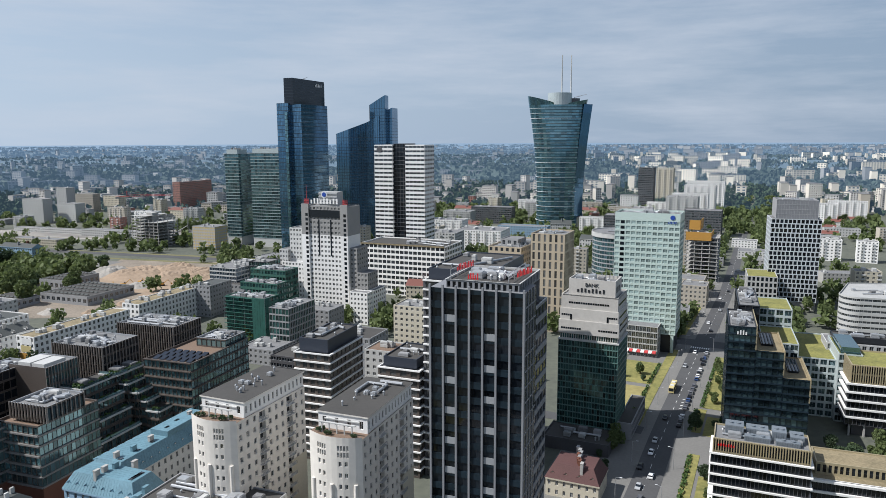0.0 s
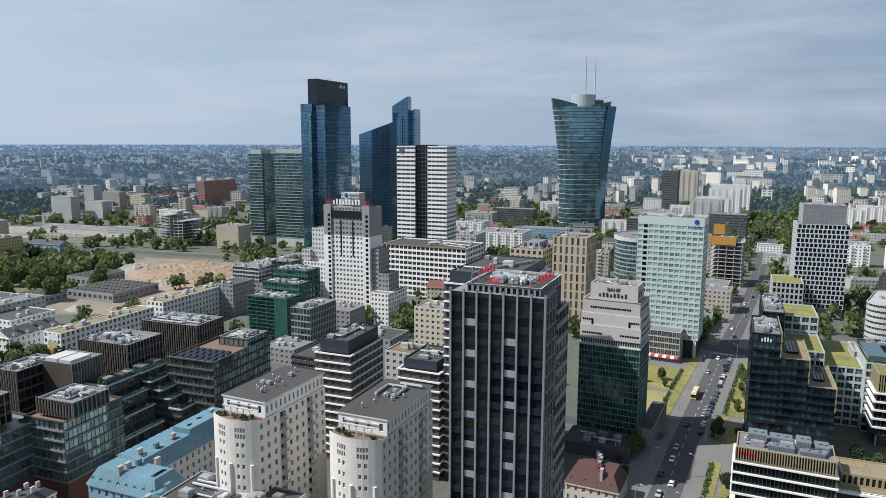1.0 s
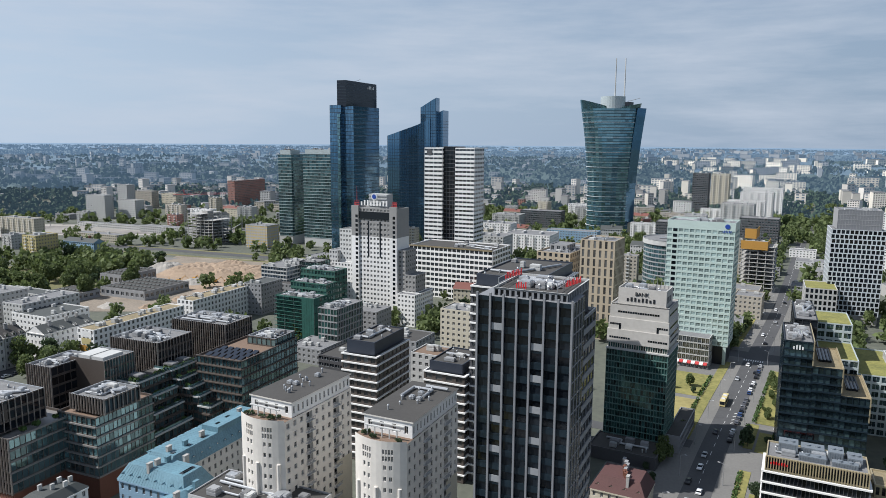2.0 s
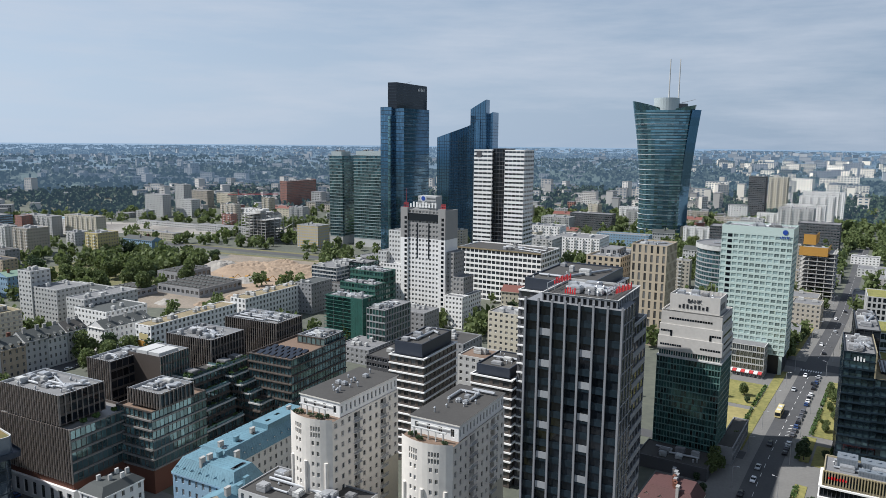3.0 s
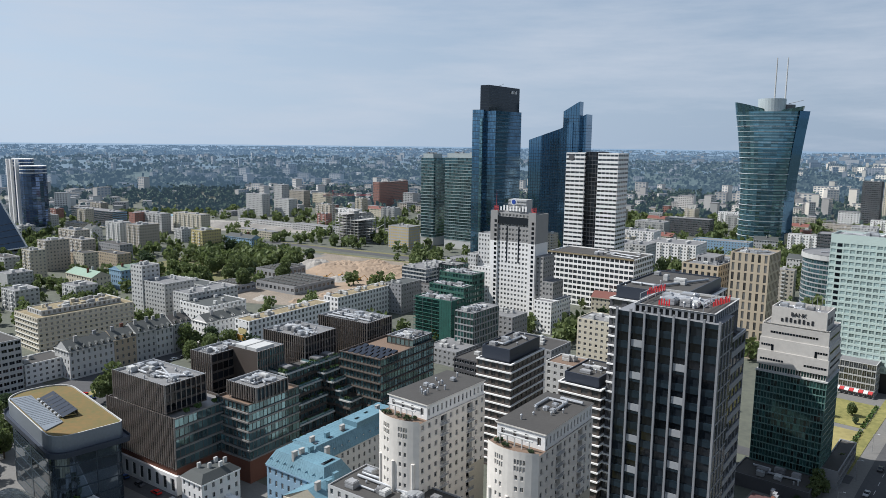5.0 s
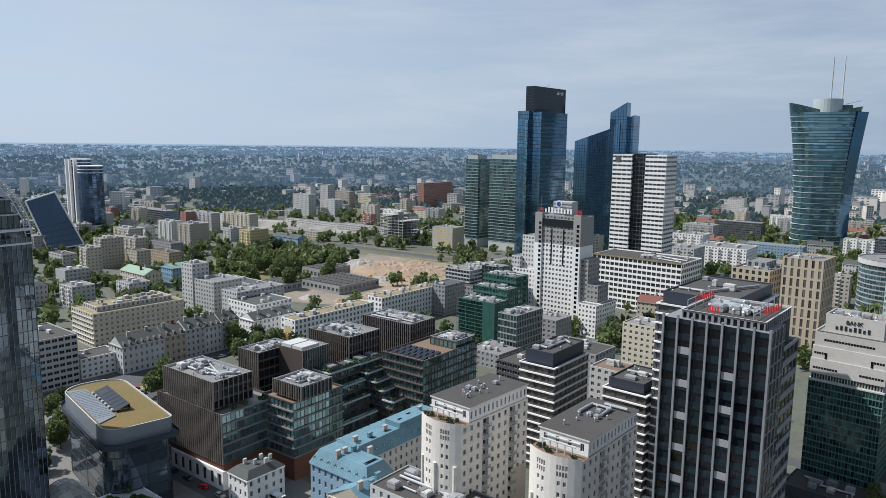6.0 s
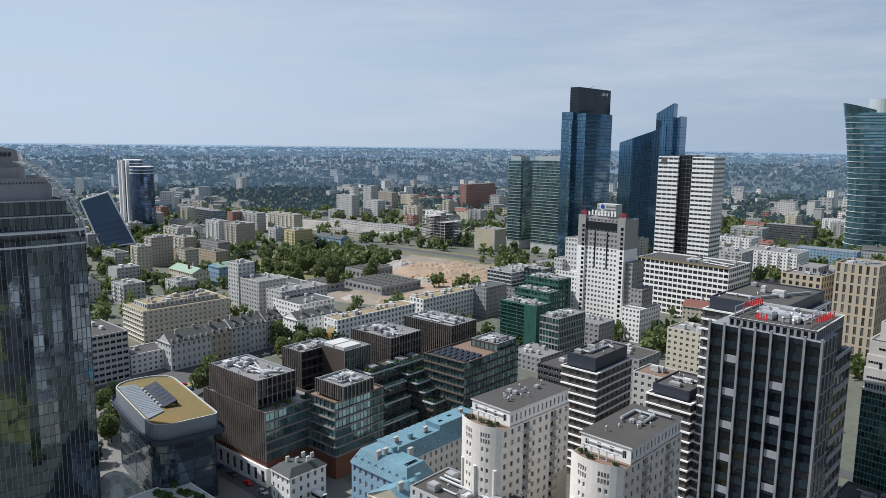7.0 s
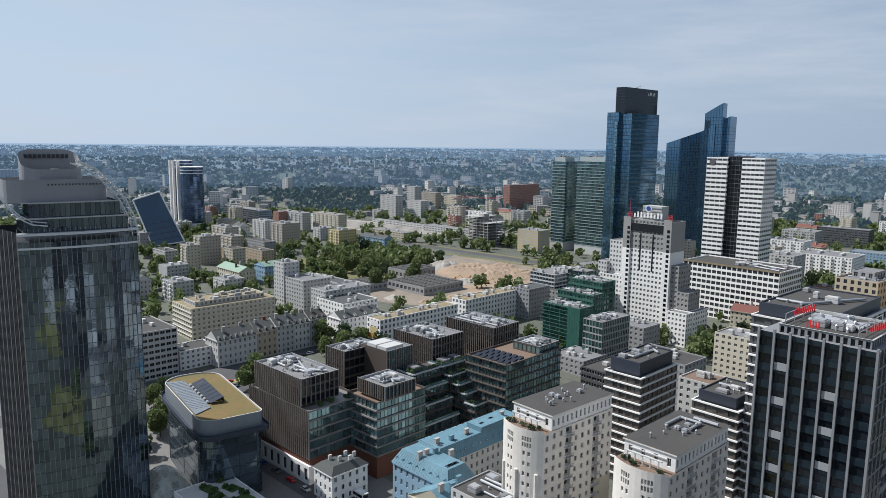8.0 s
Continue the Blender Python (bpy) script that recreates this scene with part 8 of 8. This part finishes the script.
def woods():
    """Trees past counting between the houses, and belts of wood towards the horizon."""
    rng = random.Random(44)
    near, belt, mid, far = Geo(), Geo(), Geo(), Geo()
    n = 0
    while n < 6900:
        x, y, r, az = in_view(430, 1900, rng)
        wild = noise.noise(Vector((x * 0.004, y * 0.004, 9)))
        park = (-14 < az < 6 and r > 1000) or (az < -14 and 700 < r < 1100) or az > 10
        if wild < (-0.3 if park else -0.12) and rng.random() < 0.7:
            continue
        if az > 10 and r < 950 and wild < 0.05 and rng.random() < 0.65:
            continue
        if any((x - a) ** 2 + (y - b) ** 2 < (q * 0.8) ** 2 for a, b, q in KEEP_OUT[:1] + KEEP_OUT[2:]) or (abs((Vector((x, y)) - AVE_O).dot(AV)) < 11 and (Vector((x, y)) - AVE_O).dot(AU) < 740):
            continue
        if any((x - a) ** 2 + (y - b) ** 2 < 10 ** 2 for a, b in OCC):
            continue
        n += 1
        h = rng.uniform(8, 15)
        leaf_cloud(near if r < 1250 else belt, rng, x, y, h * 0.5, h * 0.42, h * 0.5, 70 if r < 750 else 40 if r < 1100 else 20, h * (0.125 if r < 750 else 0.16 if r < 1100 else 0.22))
    # the dense clumps beside the old sheds
    for k in range(75):
        a, f = rng.uniform(0, 6.283), math.sqrt(rng.random())
        x, y, h = -384 + 62 * f * math.cos(a), 640 + 42 * f * math.sin(a), rng.uniform(10, 17)
        leaf_cloud(near, rng, x, y, h * 0.5, h * 0.45, h * 0.5, 70, h * 0.125)
    # rows of trees along the avenue
    for k in range(520):
        s, o = rng.uniform(190, 1300), rng.choice((-1, 1)) * rng.uniform(13, 20) if k % 2 else rng.uniform(20, 55)
        x, y = av(s, o)
        if any((x - a) ** 2 + (y - b) ** 2 < 15 ** 2 for a, b in OCC):
            continue
        h = rng.uniform(7, 12)
        leaf_cloud(near, rng, x, y, h * 0.5, h * 0.42, h * 0.5, 56, h * 0.13)
    n = 0
    while n < 6600:
        x, y, r, az = in_view(1800, 4250, rng)
        if noise.noise(Vector((x * 0.0012, y * 0.0012, 21))) < -0.05 and rng.random() < 0.35:
            continue
        n += 1
        s = far_scale(r)
        h = 16 * max(s, 0.3)
        w = rng.uniform(20, 60) * max(s, 0.4)
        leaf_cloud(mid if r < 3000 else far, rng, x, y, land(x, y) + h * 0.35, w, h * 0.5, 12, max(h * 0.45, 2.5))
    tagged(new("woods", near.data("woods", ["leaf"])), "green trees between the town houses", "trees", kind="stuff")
    # trees past 1250 m carry haze in their emission
    tagged(new("woods", belt.data("woods", ["haze_leaf"])), "green trees between distant houses, with a faint haze glow", "trees", kind="stuff")
    tagged(new("far_woods", mid.data("far_woods", ["backdrop1"])), "far woods with blue haze put into their glow", "trees", kind="stuff")
    tagged(new("far_woods", far.data("far_woods", ["backdrop2"])), "woods near the horizon with blue haze in their glow", "trees", kind="stuff")



def near_yards():
    """Plain blocks and yards round the place under the camera, seen only in the glass of the towers."""
    for fx, fy, w, d, h, wall in ((-20, 92, 24, 14, 27, "white"), (-64, 104, 26, 14, 24, "lightgrey"), (30, 84, 22, 18, 30, "grey"), (-100, 118, 20, 16, 18, "cream"), (10, 40, 30, 20, 45, "white"), (-50, 50, 22, 22, 40, "darkgrey"), (70, 60, 26, 26, 40, "lightgrey"), (60, 120, 16, 20, 20, "offwhite")):
        block(fx, fy, w, d, h, "plain block of flats beside green yards", wall, -20, "roofgrey", "yard_block", 0.6, 0.55, kit=1)
    for fx, fy, w, d, h, wall in ((60, 20, 20, 18, 74, "darkgrey"), (112, -16, 30, 14, 50, "white"), (40, -34, 24, 16, 38, "white"), (160, -66, 26, 26, 84, "black"), (190, 20, 40, 14, 42, "offwhite"), (240, -60, 50, 16, 40, "white"), (104, 44, 18, 18, 62, "black"), (280, -140, 40, 20, 70, "white"), (330, -60, 60, 24, 90, "darkgrey"), (210, -120, 22, 22, 60, "cream")):
        block(fx, fy, w, d, h, "plain block across the yards, mirrored in glass", wall, 160, "roofgrey", "yard_block", 0.6, 0.5, "glass", kit=0)
    sheet("lawn", [(-20, -60), (90, -90), (150, 0), (40, 30), (-30, 20)], 0.04, "grass", "green yard between the blocks", "lawn", 0.1)
    sheet("lawn", [(-130, 60), (-70, 40), (-40, 70), (-70, 96), (-120, 110)], 0.04, "grass", "green yard between the blocks", "lawn", 0.1)
    for x, y in ((-110, 78), (-96, 88), (10, 10), (24, 4), (-74, 84), (80, -14), (90, -30), (-140, 124)):
        plant(x, y, None, 1.0)


far_town()
woods()
near_yards()


# ---- traffic, lamps and street things ----
def make_car(mat, name="car", label="parked car", l=4.4, w=1.8, h=1.45):
    t = thing(name, 0, 0, 0, label, "car", "cars")
    g = Geo()
    prof = [(-l / 2, 0.35), (-l / 2, 0.85), (-l / 2 + 0.15, 0.95), (l / 2 - 0.9, 0.92), (l / 2 - 0.1, 0.75), (l / 2, 0.55), (l / 2, 0.35)]
    loft(g, prof, w, 0.0)
    part("body", g, mat, t)
    g = Geo()
    loft(g, [(-l / 2 + 0.3, 0.93), (-l / 2 + 0.75, h - 0.08), (l / 2 - 2.0, h - 0.06), (l / 2 - 1.15, 0.91)], w - 0.14, 0.12)
    part("cabin_glass", g, "blackglass", t)
    g = Geo()
    loft(g, [(-l / 2 + 0.72, h - 0.1), (-l / 2 + 0.85, h), (l / 2 - 2.1, h), (l / 2 - 1.95, h - 0.1)], w - 0.3, 0.05)
    part("roof", g, mat, t)
    for x in (-l / 2 + 0.8, l / 2 - 0.85):
        for y in (-w / 2 + 0.05, w / 2 - 0.05):
            g = Geo()
            g.tube((x, y - 0.1, 0.32), (x, y + 0.1, 0.32), 0.32, n=10)
            part("wheel", g, "rubber", t)
    return t


def loft(g, prof, w, taper):
    """A side profile swept across the width."""
    n = len(prof)
    zs = [z for _, z in prof]
    lo, hi = min(zs), max(zs)
    half = lambda z: w / 2 - taper * (z - lo) / max(0.01, hi - lo)
    i = len(g.v)
    g.v += [(x, -half(z), z) for x, z in prof] + [(x, half(z), z) for x, z in prof]
    g.f.append(tuple(i + k for k in reversed(range(n))))
    g.f.append(tuple(i + n + k for k in range(n)))
    g.k += [0, 0]
    for k in range(n):
        m = (k + 1) % n
        g.f.append((i + k, i + m, i + n + m, i + n + k))
        g.k.append(0)


def make_bus(mat, label, l=12.0):
    t = thing("bus", 0, 0, 0, label, "bus")
    g = Geo()
    loft(g, [(-l / 2, 0.35), (-l / 2, 2.9), (-l / 2 + 0.2, 3.05), (l / 2 - 0.3, 3.05), (l / 2, 2.7), (l / 2, 0.35)], 2.5, 0.1)
    part("body", g, mat, t)
    for y in (-1.27, 1.24):
        g = Geo()
        g.box(-l / 2 + 0.4, l / 2 - 0.4, y, y + 0.03, 1.3, 2.4)
        part("window_band", g, "blackglass", t)
    g = Geo()
    g.box(l / 2 - 0.02, l / 2 + 0.02, -1.1, 1.1, 1.1, 2.6)
    part("windscreen", g, "blackglass", t)
    for x in (-l / 2 + 2.6, l / 2 - 2.4):
        for y in (-1.15, 1.15):
            g = Geo()
            g.tube((x, y - 0.12, 0.48), (x, y + 0.12, 0.48), 0.48, n=12)
            part("wheel", g, "rubber", t)
    for x in (-3, 2):
        g = Geo()
        g.box(x, x + 1.8, -0.8, 0.8, 3.05, 3.3)
        part("roof_unit", g, "whitemetal", t)
    return t


CAR_PAINT = {"white": (0.75, 0.75, 0.75), "black": (0.015, 0.015, 0.017), "silver": (0.38, 0.39, 0.4), "red": (0.5, 0.02, 0.02), "blue": (0.03, 0.06, 0.16), "grey": (0.1, 0.1, 0.11)}
CARS = []
for key, c in CAR_PAINT.items():
    M["car_" + key] = surface("car_paint_" + key, c, 0.25, 0.0, vary=0.03, bump=0.0)
    CARS.append(make_car("car_" + key, "car", key + " saloon car on the asphalt"))
used = set()


def car_at(x, y, deg, k=None):
    k = RNG.choices(range(6), (5, 5, 4, 1, 2, 4))[0] if k is None else k
    m = pose(x, y, 0.09, 0, 0, deg)
    if k not in used:
        used.add(k)
        CARS[k].matrix_world = m
        return CARS[k]
    return copy_thing(CARS[k], m)


AD = math.degrees(AVE)
for s, o, k in ((-4, 0.8, None), (14, 2.5, 0), (34, -2.2, 0), (46, -2.6, 2), (20, -5.5, 1), (-22, 2.4, 3), (-30, 2.2, 1), (-38, -2.5, 0), (72, -2.2, 1), (150, -5, 2), (166, 6.5, 1), (178, -2, 0), (230, 3, 1), (250, -3, 0), (290, 3, 2), (330, -3, 0), (360, 3, 1), (4, -2.3, 2)):
    car_at(*av(s, o * 0.6), AD + (180 if o < 0 else 0), k)
for i in range(22):
    if i not in (3, 11, 16):
        car_at(*av(66 + i * 5.4, 5.1), AD)
for i in range(14):
    if i not in (5, 9):
        car_at(*av(28 + i * 5.3, 29.6), AD)
car_at(*av(88, 22), AD + 95, 0)
for i in range(11):
    p = Vector((-276, 246)) + Vector((0.34, 0.94)) * i * 6.0
    for j in range(2):
        if RNG.random() < 0.85:
            car_at(p.x + 12 + j * 9 + RNG.uniform(-0.4, 0.4), p.y + j * 3, 70 + 90 * (j % 2) + RNG.uniform(-5, 5))
for i in range(13):
    p = Vector((-252, 258)) + Vector((0.34, 0.94)) * i * 4.6
    car_at(p.x, p.y, -20 + RNG.uniform(-4, 4))
for i in range(9):
    car_at(-205 + i * 9.4, 217.5 - i * 3.4, -20 + (180 if i % 2 else 0))
for i in range(10):
    car_at(-262 + i * 1.8 + 2, 296 + i * 5.6, 70)
for x, y in ((-300, 186), (-318, 176), (-330, 192), (-290, 166), (-312, 158)):
    car_at(x, y, -20)
b = make_bus("yellow", "yellow city bus stopped at the kerb")
b.matrix_world = pose(*av(111, -3.6), 0.09, 0, 0, AD + 180)
b = make_bus("redcrane", "red single-deck bus in a side street", 11)
b.matrix_world = pose(*av(33, 34), 0.09, 0, 0, AD - 88)
van = make_bus("car_white", "white delivery van in a narrow street", 6)
van.matrix_world = pose(-128, 201, 0.09, 0, 0, -20)
van.name = "van"


def hedge(p, q, w=1.6, h=1.2):
    p, q = Vector(p), Vector(q)
    rng = random.Random(int(p.x * 7 + p.y))
    g = Geo()
    d = q - p
    n = int(d.length * 9)
    side = Vector((d.y, -d.x)).normalized()
    for _ in range(n):
        c = p + d * rng.random() + side * rng.uniform(-w / 2, w / 2)
        z = h * math.sqrt(rng.random())
        m = Euler((rng.uniform(0, 6), rng.uniform(0, 6), rng.uniform(0, 6))).to_matrix() * rng.uniform(0.25, 0.5)
        g.face([tuple(Vector((c.x, c.y, z)) + m @ Vector(v)) for v in ((-1, -0.5, 0), (0.1, -1, 0.25), (1, 0.2, 0), (-0.2, 1, -0.2))])
    ob = new("hedge", g.data("hedge", ["hedge"]))
    tagged(ob, "clipped green hedge along the verge", "hedge", "hedges")


for s0, s1, o in ((92, 128, 11.5), (62, 88, 9.8), (132, 172, 11.5), (62, 110, -15), (10, 38, 12.6), (-20, 8, 12.6), (114, 148, -15.5), (62, 84, 21), (92, 120, 20.5)):
    hedge(av(s0, o), av(s1, o))


def street_lamp():
    t = thing("street_lamp", 0, 0, 0, "grey steel street lamp with a curved arm", "street lamp", "street lamps")
    g = Geo()
    g.tube((0, 0, 0), (0, 0, 8), 0.12, 0.07, 6)
    part("pole", g, "metal", t)
    g = Geo()
    g.tube((0, 0, 8), (1.6, 0, 8.5), 0.06, 0.05, 5)
    part("arm", g, "metal", t)
    g = Geo()
    g.box(1.4, 2.2, -0.15, 0.15, 8.42, 8.56)
    part("lamp_head", g, "whitemetal", t)
    return t


lamp = street_lamp()
spots = [(s, o) for s in range(-40, 400, 32) for o in (-7.0, 8.0)]
lamp.matrix_world = pose(*av(*spots[0]), 0, 0, 0, AD - 90)
for s, o in spots[1:]:
    copy_thing(lamp, pose(*av(s, o), 0, 0, 0, AD + (-90 if o < 0 else 90)))


# what stands on a roof belongs to that roof
ROOFS = {}
for ob in scene.objects:
    if ob.parent is not None and ob.parent.parent is None and ob.name.split(".")[0] == "roof":
        ROOFS.setdefault(ob.parent.name, ob)
for ob in list(scene.objects):
    if ob.parent is not None and ob.parent.parent is None and ob.parent.name in ROOFS and ob.name.split(".")[0] in ("air_unit", "vent", "duct", "chimney", "antenna", "skylight", "roof_light", "roof_window", "solar_panel", "plant_unit"):
        ob.parent = ROOFS[ob.parent.name]
